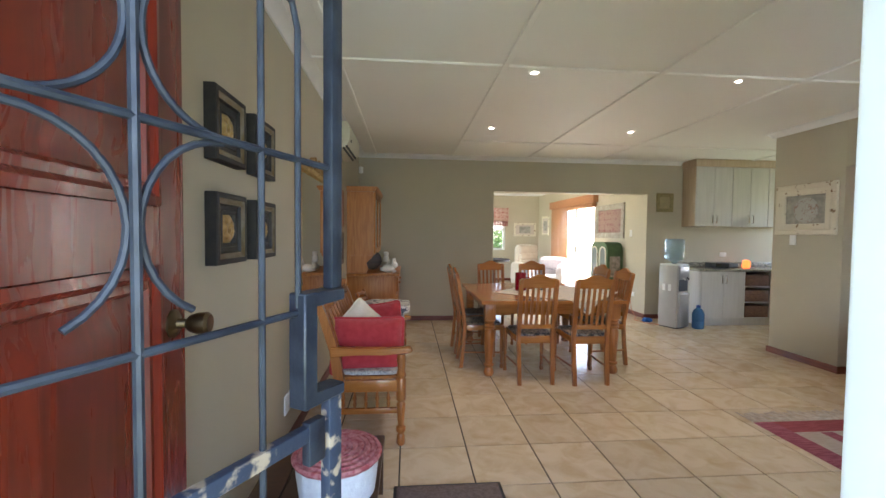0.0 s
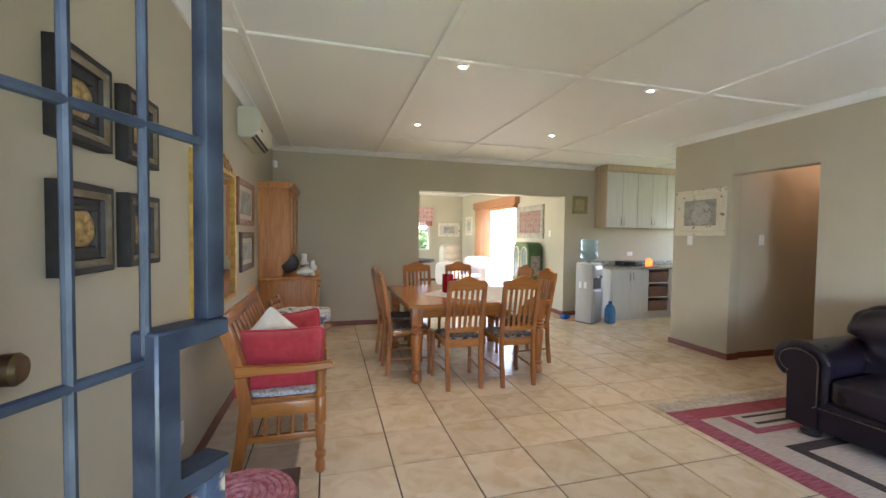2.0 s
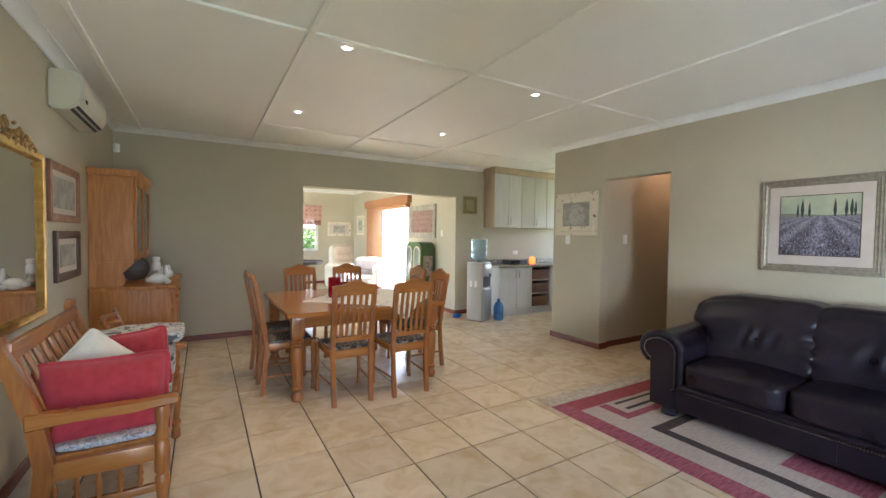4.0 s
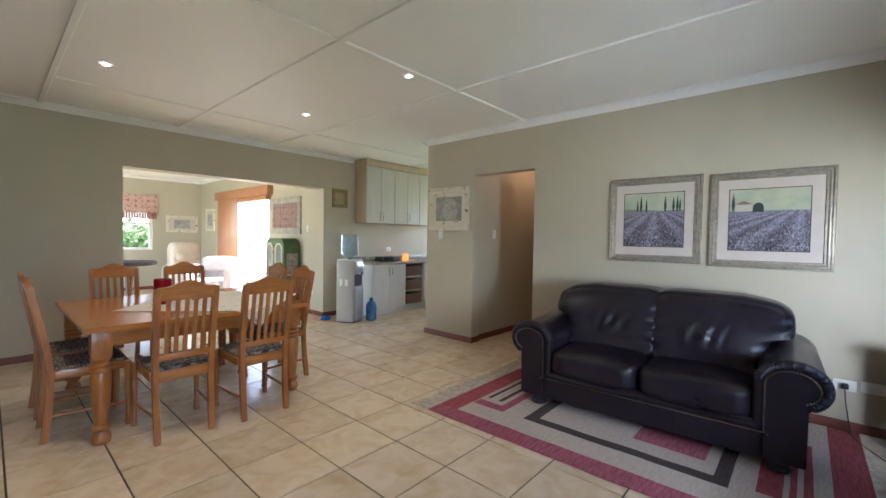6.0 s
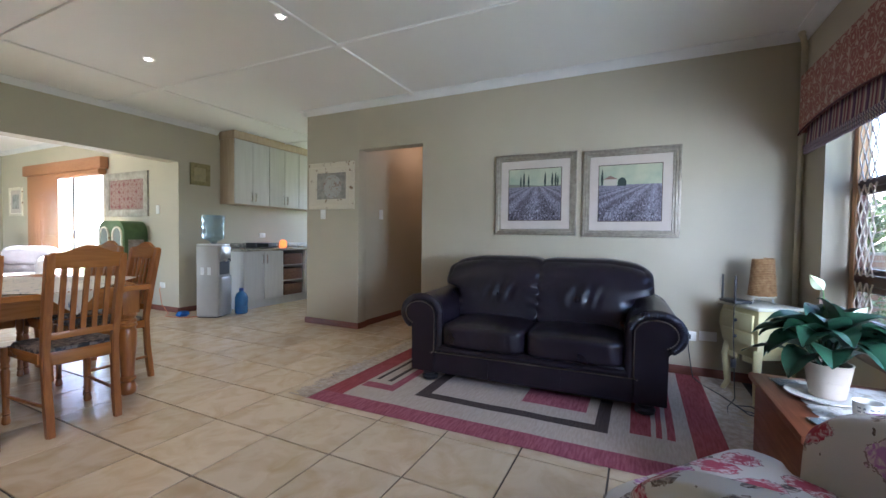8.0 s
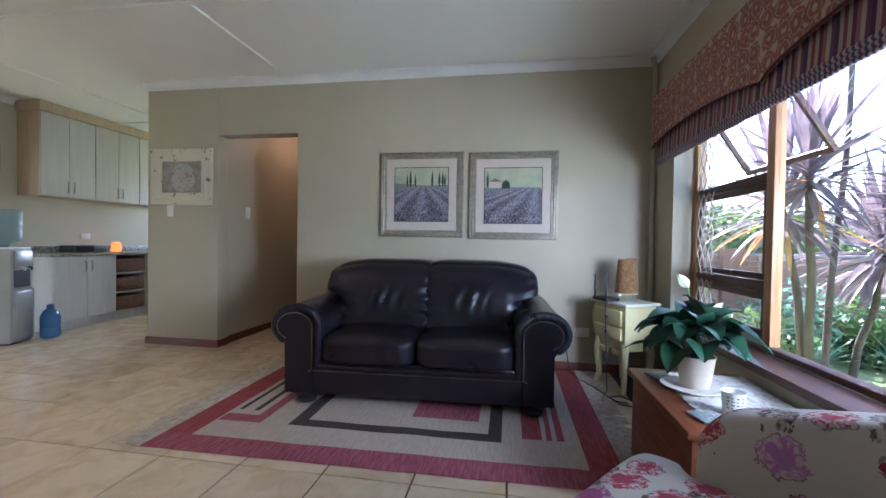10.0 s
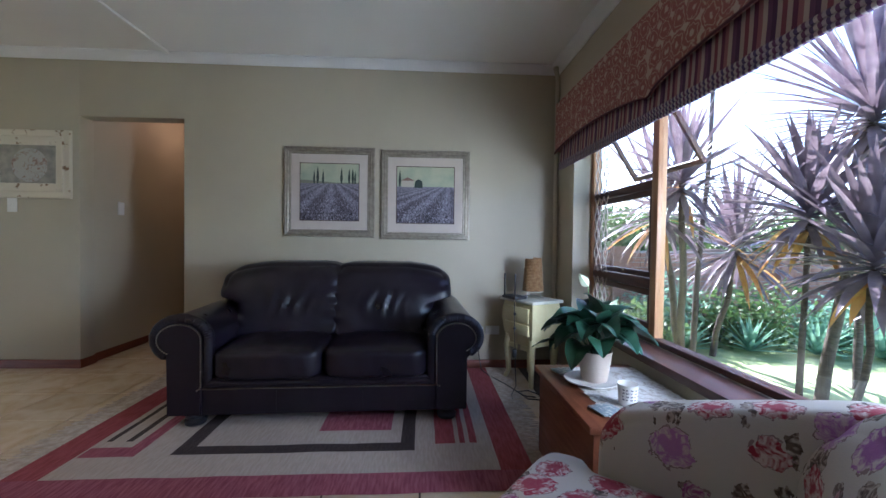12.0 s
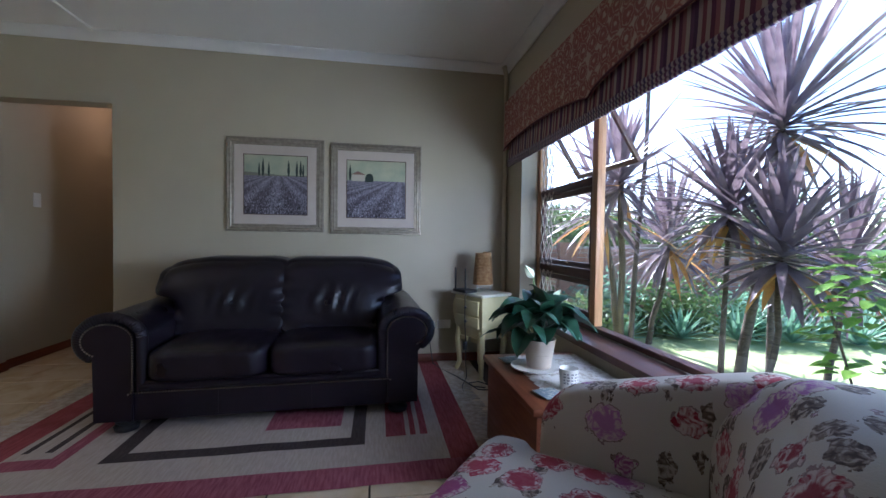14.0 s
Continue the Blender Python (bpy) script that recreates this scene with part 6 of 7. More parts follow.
# ---- lavender prints above the sofa ----
def lavender_field(name, vanish, horizon):
    """Brushed tufts of lavender in rows that run to one point on the horizon."""
    m, n, l, b, vec = patterned(name, 0.75, 0.0)
    xyz = n.new("ShaderNodeSeparateXYZ")
    l.new(vec, xyz.inputs[0])
    depth = math_node(n, l, "SUBTRACT", horizon + 0.035, xyz.outputs[2])
    run = math_node(n, l, "DIVIDE", math_node(n, l, "SUBTRACT", xyz.outputs[0], vanish), depth)
    soft = n.new("ShaderNodeTexNoise")
    soft.inputs["Scale"].default_value = 26
    l.new(vec, soft.inputs["Vector"])
    run = math_node(n, l, "ADD", run, math_node(n, l, "MULTIPLY", soft.outputs["Fac"], 0.22))
    rows = math_node(n, l, "COSINE", math_node(n, l, "MULTIPLY", run, 6.2))
    mp = n.new("ShaderNodeMapping")
    mp.inputs["Scale"].default_value = (1.0, 1.0, 0.55)
    mp.inputs["Rotation"].default_value = (0, radians(14), 0)
    l.new(vec, mp.inputs["Vector"])
    tuft = n.new("ShaderNodeTexNoise")
    tuft.inputs["Scale"].default_value = 95
    tuft.inputs["Detail"].default_value = 2
    tuft.inputs["Distortion"].default_value = 1.2
    l.new(mp.outputs["Vector"], tuft.inputs["Vector"])
    near = math_node(n, l, "MULTIPLY", depth, 5.0)
    fac = math_node(n, l, "ADD", math_node(n, l, "MULTIPLY", rows, 0.085), math_node(n, l, "MULTIPLY", math_node(n, l, "SUBTRACT", tuft.outputs["Fac"], 0.5), math_node(n, l, "ADD", near, 0.25)))
    fac = math_node(n, l, "ADD", fac, math_node(n, l, "SUBTRACT", 0.60, math_node(n, l, "MULTIPLY", depth, 0.55)))
    c = ramp(n, l, fac, [(0.12, (0.022, 0.018, 0.022)), (0.42, (0.095, 0.082, 0.098)), (0.62, (0.22, 0.20, 0.25)), (0.95, (0.47, 0.45, 0.50))])
    l.new(c, b.inputs["Base Color"])
    return m


def lavender(y, z, label, kind):
    p = thing("framed_print", pose(XS, y, z, 0, 0, -90), label, "picture", "lavender prints")
    W, S = 0.765, 0.765
    bm = bmesh.new()
    frame_ring(bm, W, S, [(0, 0), (0, 0.016), (0.004, 0.024), (0.016, 0.027), (0.022, 0.020), (0.034, 0.024), (0.044, 0.016), (0.056, 0.018), (0.062, 0.008)])
    part("frame", bm, SILVERFRAME, p, "champagne silver moulded frame")
    part("mount", B(-W / 2 + 0.06, -0.009, -S / 2 + 0.06, W / 2 - 0.06, -0.002, S / 2 - 0.06), PAPER, p, "pale pink-cream mount")
    w, h = 0.245, 0.24
    hz = h * 0.30
    bm = bmesh.new()
    frame_ring(bm, 2 * w + 0.012, 2 * h + 0.012, [(0, 0.0092), (0, 0.0118), (0.006, 0.0118), (0.006, 0.0092)])
    part("print_border", bm, DARKWOOD, p, "thin dark line round the print")
    part("print_sky", B(-w, -0.0112, hz, w, -0.0092, h), PRINTSKY, p)
    part("print_field", B(-w, -0.0114, -h, w, -0.0092, hz), lavender_field("lavender_field_print", 0.02 if kind == 0 else 0.20, hz), p, "rows of purple lavender")

    def flat(name, pts, material, d=0.0118):
        bm = bmesh.new()
        extrude_outline(bm, pts, "y", -d, -d + 0.0004)
        part(name, bm, material, p)

    def tree(x, s):
        flat("cypress", [(x - 0.006 * s, hz), (x - 0.012 * s, hz + 0.05 * s), (x - 0.006 * s, hz + 0.11 * s), (x, hz + 0.15 * s), (x + 0.006 * s, hz + 0.11 * s), (x + 0.011 * s, hz + 0.05 * s), (x + 0.005 * s, hz)], CYPRESS)
    if kind == 0:
        for x, s in ((-0.13, 0.75), (-0.10, 1.0), (-0.055, 0.8), (0.10, 0.95), (0.165, 0.9), (0.195, 0.92), (0.215, 0.75)):
            tree(x, s)
        flat("far_hill", [(-w, hz), (-w, hz + 0.03), (-0.1, hz + 0.022), (0.05, hz + 0.008), (w, hz + 0.012), (w, hz)], mat("hill_print", (0.20, 0.20, 0.15), 0.8), 0.0116)
    else:
        tree(-0.22, 0.95)
        flat("house_wall", [(-0.205, hz - 0.005), (-0.205, hz + 0.05), (-0.10, hz + 0.05), (-0.10, hz - 0.005)], mat("house_print", (0.48, 0.43, 0.34), 0.8), 0.0121)
        flat("house_roof", [(-0.212, hz + 0.05), (-0.155, hz + 0.08), (-0.093, hz + 0.05)], mat("roof_print", (0.22, 0.13, 0.10), 0.8), 0.0123)
        flat("bush", [(-0.095, hz - 0.01)] + [(-0.06 + 0.034 * math.cos(radians(a)), hz + 0.02 + 0.042 * math.sin(radians(a))) for a in range(180, -1, -20)] + [(-0.026, hz - 0.01)], CYPRESS)


lavender(1.792, 1.508, "silver-framed print of lavender rows and cypress trees", 0)
lavender(0.976, 1.496, "silver-framed print of lavender field and farmhouse", 1)
wall_plate(pose(XS, 0.515, 0.32, 0, 0, -90), "white plastic wall socket with black plug", 0.12, 0.075)
wall_plate(pose(XS, 0.375, 0.33, 0, 0, -90), "white plastic double wall socket", 0.12, 0.075)
bm = bmesh.new()
box(bm, XS - 0.05, 0.495, 0.30, XS - 0.0126, 0.535, 0.34, bev=0.008)
tube(bm, [(XS - 0.04, 0.515, 0.305), (XS - 0.05, 0.51, 0.22), (XS - 0.06, 0.49, 0.08), (XS - 0.10, 0.48, 0.012), (4.20, 0.43, 0.006), (4.0, 0.35, 0.016), (3.85, 0.30, 0.018), (3.72, 0.24, 0.006), (3.70, 0.16, 0.006), (3.78, 0.12, 0.006), (3.88, 0.2, 0.006), (3.86, 0.28, 0.006), (3.76, 0.26, 0.014), (3.74, 0.18, 0.010)], 0.004, 6)
single("power_cable", bm, BLACK, "black plug and power cable lying on the floor", "cable")

# ---- corner pipe, pelmet and blind ----
bm = bmesh.new()
tube(bm, [(4.385, YW + 0.03, 0.07), (4.385, YW + 0.03, 2.50), (4.385, YW + 0.04, 2.555), (4.36, YW + 0.06, 2.585), (4.33, YW + 0.06, 2.57)], 0.019, 12)
single("corner_pipe", bm, WALL, "slim taupe painted pipe in the room corner", "pipe")
pb = thing("window_pelmet", pose(0, 0, 0), "rose damask pelmet with scalloped edge above the window", "pelmet")
PX0, PX1, PY, PT = 0.95, 4.30, -0.105, 2.255


def edge_z(x):
    """The scalloped lower edge: bows that rise between points."""
    x = 4.30 - x
    first = 1.42
    if x < first:
        k = x / first
        return 1.848 + 0.068 * max(0, math.sin(math.pi * min(1, k))) ** 0.6 - 0.034 * k
    k = ((x - first) % 1.9) / 1.9
    return 1.814 + 0.115 * max(0, math.sin(math.pi * k)) ** 0.42


bm = bmesh.new()
n = 120
for face_y in (PY, PY - 0.012):
    row = []
    for i in range(n + 1):
        x = PX0 + (PX1 - PX0) * i / n
        row.append((bm.verts.new((x, face_y, edge_z(x))), bm.verts.new((x, face_y, PT))))
    for a, b in zip(row, row[1:]):
        bm.faces.new((a[0], b[0], b[1], a[1]))
    if face_y == PY:
        keep = row
for a, b, c, d in zip(keep, keep[1:], row, row[1:]):
    bm.faces.new((a[0], b[0], d[0], c[0]))
    bm.faces.new((a[1], b[1], d[1], c[1]))
box(bm, PX1 - 0.012, YW + 0.001, 1.86, PX1, PY - 0.012, PT)
part("face", bm, DAMASK, pb)
bm = bmesh.new()
pts = [(PX0 + (PX1 - PX0) * i / n, PY + 0.004, edge_z(PX0 + (PX1 - PX0) * i / n)) for i in range(n + 1)]
tube(bm, pts, 0.006, 6)
part("piping", bm, mat("plum_piping", (0.10, 0.03, 0.045), 0.8), pb, "plum edge piping")
rb = thing("roman_blind", pose(0, 0, 0), "gathered plum striped roman blind over the window", "blind")
bm = bmesh.new()
rows = []
for dy, z in ((-0.040, 2.2), (-0.036, 1.95), (-0.033, 1.85), (-0.030, 1.80), (-0.027, 1.755), (-0.050, 1.765), (-0.052, 2.2)):
    rows.append([bm.verts.new((0.98 + (4.27 - 0.98) * i / 160, PY + dy - 0.004 + 0.0025 * noise.noise(Vector((i * 0.21, z * 5, 0))) * (1 if 1.7 < z < 1.9 else 0), z)) for i in range(161)])
for a, b in zip(rows, rows[1:]):
    for i in range(160):
        bm.faces.new((a[i], a[i + 1], b[i + 1], b[i]))
part("cloth", bm, STRIPES, rb)
bm = bmesh.new()
for z, r in ((1.755, 0.013), (1.732, 0.012), (1.712, 0.010)):
    tube(bm, [(0.98 + (4.26 - 0.98) * i / 60, PY - 0.026, z + 0.002 * math.sin(i * 1.7)) for i in range(61)], r, 8)
part("hem_folds", bm, CHECK, rb, "plum checked folded hem")

# ---- bedside cabinet with lamp and router ----
CREAMPAINT = mat("pale_yellow_paint", (0.68, 0.62, 0.35), 0.42, col2=(0.60, 0.53, 0.27), scale=7, bump=0.1)
CREAMTOP = mat("cream_painted_top", (0.74, 0.72, 0.60), 0.4, col2=(0.60, 0.58, 0.47), scale=6)
ns = thing("bombe_cabinet", pose(4.125, 0.12, 0, 0, 0, 207), "pale yellow painted bombe bedside cabinet with two drawers", "cabinet")
# its drawers face local -y
bm = bmesh.new()
rings = []
for z, k in ((0.30, 0.80), (0.36, 0.90), (0.43, 0.985), (0.50, 1.04), (0.56, 1.03), (0.61, 0.97), (0.635, 0.93)):
    w, d = 0.175 * k, 0.145 * k
    rings.append([bm.verts.new((sx * w, sy * d, z)) for sx, sy in ((-1, -1), (1, -1), (1, 1), (-1, 1))])
for a, b in zip(rings, rings[1:]):
    for i in range(4):
        bm.faces.new((a[i], a[(i + 1) % 4], b[(i + 1) % 4], b[i]))
bm.faces.new(rings[0][::-1])
bm.faces.new(rings[-1])
part("body", bm, CREAMPAINT, ns)
bm = bmesh.new()
box(bm, -0.195, -0.165, 0.636, 0.195, 0.155, 0.660, bev=0.008)
part("top", bm, CREAMTOP, ns)
for z0, z1 in ((0.39, 0.475), (0.49, 0.60)):
    zc = (z0 + z1) / 2
    yb = -0.145 * (1.02 if zc < 0.5 else 1.03) - 0.001
    d = part("drawer", B(-0.14, yb - 0.010, z0, 0.14, yb + 0.012, z1, bev=0.004), CREAMPAINT, ns)
    bm = bmesh.new()
    bmesh.ops.create_uvsphere(bm, u_segments=12, v_segments=8, radius=0.012, matrix=Matrix.Translation((0, yb - 0.018, zc)))
    part("knob", bm, BLACK, d, "small black knob")
for sx in (-1, 1):
    part("apron", B(sx * 0.02 if sx > 0 else -0.12, -0.128, 0.265, 0.12 if sx > 0 else -0.02, -0.112, 0.301, bev=0.005), CREAMPAINT, ns)
    for sy in (-1, 1):
        bm = bmesh.new()
        x, y = sx * 0.135, sy * 0.11
        tube(bm, [(x, y, 0.36), (x + sx * 0.012, y + sy * 0.012, 0.27), (x + sx * 0.004, y + sy * 0.004, 0.16), (x - sx * 0.002, y, 0.07), (x + sx * 0.016, y + sy * 0.014, 0.022), (x + sx * 0.022, y + sy * 0.02, 0.0)], 0.028, 10, r2=0.015)
        part("leg", bm, CREAMPAINT, ns)
wl = thing("wicker_lamp", pose(4.16, 0.10, 0.660), "small wicker candle lamp on wire legs", "lamp")
bm = bmesh.new()
coil = []
for i in range(22 * 26):
    a, k = 2 * math.pi * i / 26, i / 26
    r = (0.078 - 0.018 * k / 21) * (1 + 0.02 * (-1) ** (i + int(k)))
    coil.append((r * math.cos(a), r * math.sin(a), 0.055 + 0.0118 * k))
tube(bm, coil, 0.0068, 5)
part("shade", bm, mat("natural_wicker", (0.40, 0.24, 0.11), 0.8, col2=(0.28, 0.15, 0.06), scale=40, bump=0.6, bscale=120), wl)
bm = bmesh.new()
lathe(bm, [(0.06, 0.0), (0.082, 0.003), (0.082, 0.009), (0.06, 0.006)], 24, (0, 0, 0.044))
part("base_ring", bm, CREAMTOP, wl)
for k in range(3):
    a = k * 2.1
    bm = bmesh.new()
    tube(bm, [(0.06 * math.cos(a), 0.06 * math.sin(a), 0.05), (0.066 * math.cos(a), 0.066 * math.sin(a), 0.012), (0.078 * math.cos(a), 0.078 * math.sin(a), 0.0)], 0.003, 6)
    part("leg", bm, STEEL, wl)
rt = thing("wifi_router", pose(4.07, 0.27, 0.660, 0, 0, 25), "black wireless router with two upright aerials", "router")
bm = bmesh.new()
box(bm, -0.085, -0.06, 0.004, 0.085, 0.06, 0.028, bev=0.008)
part("case", bm, BLACK, rt)
for x in (-0.07, 0.06):
    part("aerial", B(x - 0.007, 0.045, 0.02, x + 0.007, 0.056, 0.20, bev=0.004), BLACK, rt)
bm = bmesh.new()
tube(bm, [(3.995, 0.27, 0.672), (3.93, 0.30, 0.65), (3.925, 0.30, 0.45), (3.93, 0.29, 0.30), (3.95, 0.28, 0.10), (3.92, 0.28, 0.03), (3.80, 0.34, 0.008), (3.66, 0.36, 0.006)], 0.0035, 6)
box(bm, 3.915, 0.28, 0.24, 0.0 + 3.94, 0.31, 0.30, bev=0.006)
single("router_cable", bm, BLACK, "thin black cable hanging from the router", "cable")

# ---- chest with plant, cup and cloth ----
ch = thing("wooden_chest", pose(0, 0, 0), "reddish-brown wooden chest used as coffee table", "chest")
CHX0, CHX1, CHY0, CHY1, CHZ = 2.335, 3.07, -0.135, 0.385, 0.45
CHESTW = mat("red_pine", (0.21, 0.070, 0.030), 0.4, col2=(0.15, 0.045, 0.019), scale=3, stretch=(0.9, 8, 8), dist=1.2)
bm = bmesh.new()
box(bm, CHX0 + 0.025, CHY0 + 0.02, 0.0, CHX1 - 0.025, CHY1 - 0.025, CHZ - 0.032, bev=0.004)
part("box", bm, CHESTW, ch)
part("lid", B(CHX0, CHY0, CHZ - 0.031, CHX1, CHY1, CHZ, bev=0.007), CHESTW, ch)
bm = bmesh.new()
n = 30
g = {}
for i in range(n + 1):
    for j in range(n + 1):
        x, y = CHX0 + 0.05 + (CHX1 - CHX0 - 0.11) * i / n, CHY0 + 0.01 + 0.40 * j / n
        e = 0.006 * math.sin(i * 2.1 + j * 2.1) if i in (0, n) or j in (0, n) else 0
        g[i, j] = bm.verts.new((x + e, y + e, CHZ + 0.003 + 0.0015 * noise.noise(Vector((x * 12, y * 12, 0)))))
for i in range(n):
    for j in range(n):
        bm.faces.new((g[i, j], g[i + 1, j], g[i + 1, j + 1], g[i, j + 1]))
single("lace_cloth", bm, printed("cream_lace", (0.62, 0.60, 0.55), (0.44, 0.40, 0.33), 22, 0.5, 0.6), "cream lace cloth lying on the chest", "cloth")
for x, y, r in ((2.465, 0.265, 14), (2.93, 0.27, 10)):
    bm = bmesh.new()
    box(bm, -0.05, -0.05, 0, 0.05, 0.05, 0.006, bev=0.002)
    single("coaster", bm, printed("blue_grey_print", (0.20, 0.25, 0.27), (0.48, 0.48, 0.42), 40, 0.5, 0.6), "square blue-grey printed coaster on the chest", "coaster", m=pose(x, y, CHZ + 0.005, 0, 0, r))
bm = bmesh.new()
lathe(bm, [(0.05, 0.0), (0.095, 0.003), (0.120, 0.013), (0.121, 0.017), (0.09, 0.008), (0.05, 0.006)], 32)
single("saucer", bm, BISQUE, "white china saucer under the plant pot", "saucer", m=pose(2.78, 0.195, CHZ + 0.005))
cup = thing("paper_cup", pose(2.515, 0.155, CHZ + 0.005), "white cup with rows of grey print", "cup")
bm = bmesh.new()
lathe(bm, [(0.030, 0.0), (0.034, 0.003), (0.041, 0.085), (0.043, 0.088), (0.039, 0.088), (0.032, 0.01)], 26)
part("cup", bm, BISQUE, cup)
for k in range(4):
    bm = bmesh.new()
    z = 0.028 + 0.013 * k
    r = 0.0362 + 0.082 * (z - 0.03) + 0.0008
    for a0 in range(120, 260, 24):
        w = 15 if (a0 // 24 + k) % 3 else 9
        vs = [bm.verts.new((r * math.cos(radians(a)), r * math.sin(radians(a)), z + dz)) for a, dz in ((a0, 0), (a0 + w, 0), (a0 + w, 0.006), (a0, 0.006))]
        bm.faces.new(vs)
    part("print_line", bm, mat("grey_ink", (0.16, 0.16, 0.17), 0.7), cup, "grey printed lettering bars")


def build_plant():
    p = thing("peace_lily", pose(2.79, 0.175, CHZ + 0.013) @ Matrix.Scale(0.85, 4), "peace lily in a cream printed ceramic pot", "plant")
    bm = bmesh.new()
    lathe(bm, [(0.062, 0.0), (0.068, 0.004), (0.090, 0.155), (0.093, 0.165), (0.086, 0.165), (0.08, 0.14)], 30)
    part("pot", bm, mat("cream_pot", (0.40, 0.34, 0.275), 0.55, col2=(0.36, 0.305, 0.245), scale=6), p)
    bm = bmesh.new()
    for a0, w, z, hh in ((150, 9, 0.078, 0.016), (163, 7, 0.085, 0.02), (174, 10, 0.080, 0.015), (188, 9, 0.078, 0.014), (168, 14, 0.060, 0.004)):
        r = 0.0775 + (z - 0.08) * 0.145 + 0.0016
        vs = [bm.verts.new((r * math.cos(radians(a)), r * math.sin(radians(a)), z + dz)) for a, dz in ((a0, 0), (a0 + w, 0), (a0 + w, hh), (a0, hh))]
        bm.faces.new(vs)
    part("pot_print", bm, mat("black_ink", (0.05, 0.05, 0.05), 0.7), p, "dark script lettering bars")
    bm = bmesh.new()
    lathe(bm, [(0.02, 0.0), (0.082, 0.001), (0.02, 0.004)], 20, (0, 0, 0.142))
    part("soil", bm, mat("dark_soil", (0.03, 0.02, 0.015), 1.0, bump=1.0), p)
    green = mat("glossy_dark_leaf", (0.014, 0.048, 0.026), 0.30, col2=(0.030, 0.085, 0.046), scale=14, stretch=(1, 1, 1), bump=0.15, bscale=40)
    R = random.Random(21)

    def leaf(base, d, ln, w, droop, twist):
        bm = bmesh.new()
        d = d.normalized()
        side = d.cross(Vector((0, 0, 1)))
        side = side.normalized() if side.length > 0.05 else Vector((1, 0, 0))
        side = Matrix.Rotation(twist, 3, d) @ side
        n, pt, prev = 14, Vector(base), None
        stem = 0.42
        flat = Vector((d.x, d.y, 0)).normalized() if d.xy.length > 0.05 else Vector((1, 0, 0))
        for i in range(n + 1):
            k = i / n
            if k < stem:
                hw = 0.0035
            else:
                q = (k - stem) / (1 - stem)
                hw = 0.003 + w * 0.5 * (math.sin(math.pi * q ** 0.62)) ** 0.85 * (1 - 0.15 * q)
            up = side.cross(d).normalized()
            row = [bm.verts.new(pt + side * hw * s + up * (abs(s) * hw * 0.42 + 0.003 * math.sin(k * 23 + 2 * s))) for s in (-1, -0.5, 0, 0.5, 1)]
            if prev:
                for a in range(4):
                    bm.faces.new((prev[a], prev[a + 1], row[a + 1], row[a]))
            prev = row
            if k >= stem - 0.08:
                d = (d + (flat * 0.10 - Vector((0, 0, 0.26 * droop)))).normalized()
            pt = pt + d * ln / n
        return bm

    for i in range(36):
        az = i * 2.39996
        k = i / 36
        el = radians(87 - 42 * k + R.uniform(-8, 8))
        d = Vector((math.cos(az) * math.cos(el), math.sin(az) * math.cos(el), math.sin(el)))
        ln = R.uniform(0.36, 0.45) * (1.0 - 0.22 * k)
        b = Vector((math.cos(az) * 0.035 * k, math.sin(az) * 0.035 * k, 0.14))
        part("leaf", leaf(b, d, ln, R.uniform(0.125, 0.170), R.uniform(0.5, 0.9) + 0.4 * k, R.uniform(-0.4, 0.4)), green, p)
    part("leaf", leaf(Vector((0.0, 0.03, 0.14)), Vector((0.35, 0.95, 0.50)), 0.34, 0.07, 0.55, 0.2), green, p)
    cream = mat("pale_spathe", (0.66, 0.70, 0.52), 0.5, col2=(0.55, 0.62, 0.40), scale=10)
    stemm = mat("pale_green_stem", (0.14, 0.24, 0.07), 0.5)
    for tip, d in (((0.16, -0.02, 0.50), Vector((-0.10, 0.45, 0.55))), ((0.06, -0.10, 0.36), Vector((0.2, -0.5, 0.6)))):
        tip = Vector(tip)
        bm = bmesh.new()
        tube(bm, [(0, 0, 0.14), tip * 0.5 + Vector((0.01, 0, 0.10)), tip], 0.0035, 6)
        part("flower_stem", bm, stemm, p)
        bm = bmesh.new()
        side = d.cross(Vector((1, 0, 0.2))).normalized()
        prev = None
        for i in range(9):
            k = i / 8
            hw = 0.026 * math.sin(math.pi * k ** 0.7) + 0.001
            pt = tip + d.normalized() * 0.10 * k
            row = [bm.verts.new(pt + side * hw * s + Vector((-0.010, 0, 0)) * (1 - s * s)) for s in (-1, 0, 1)]
            if prev:
                bm.faces.new((prev[0], prev[1], row[1], row[0]))
                bm.faces.new((prev[1], prev[2], row[2], row[1]))
            prev = row
        part("spathe", bm, cream, p, "pale cream flower spathe")


build_plant()

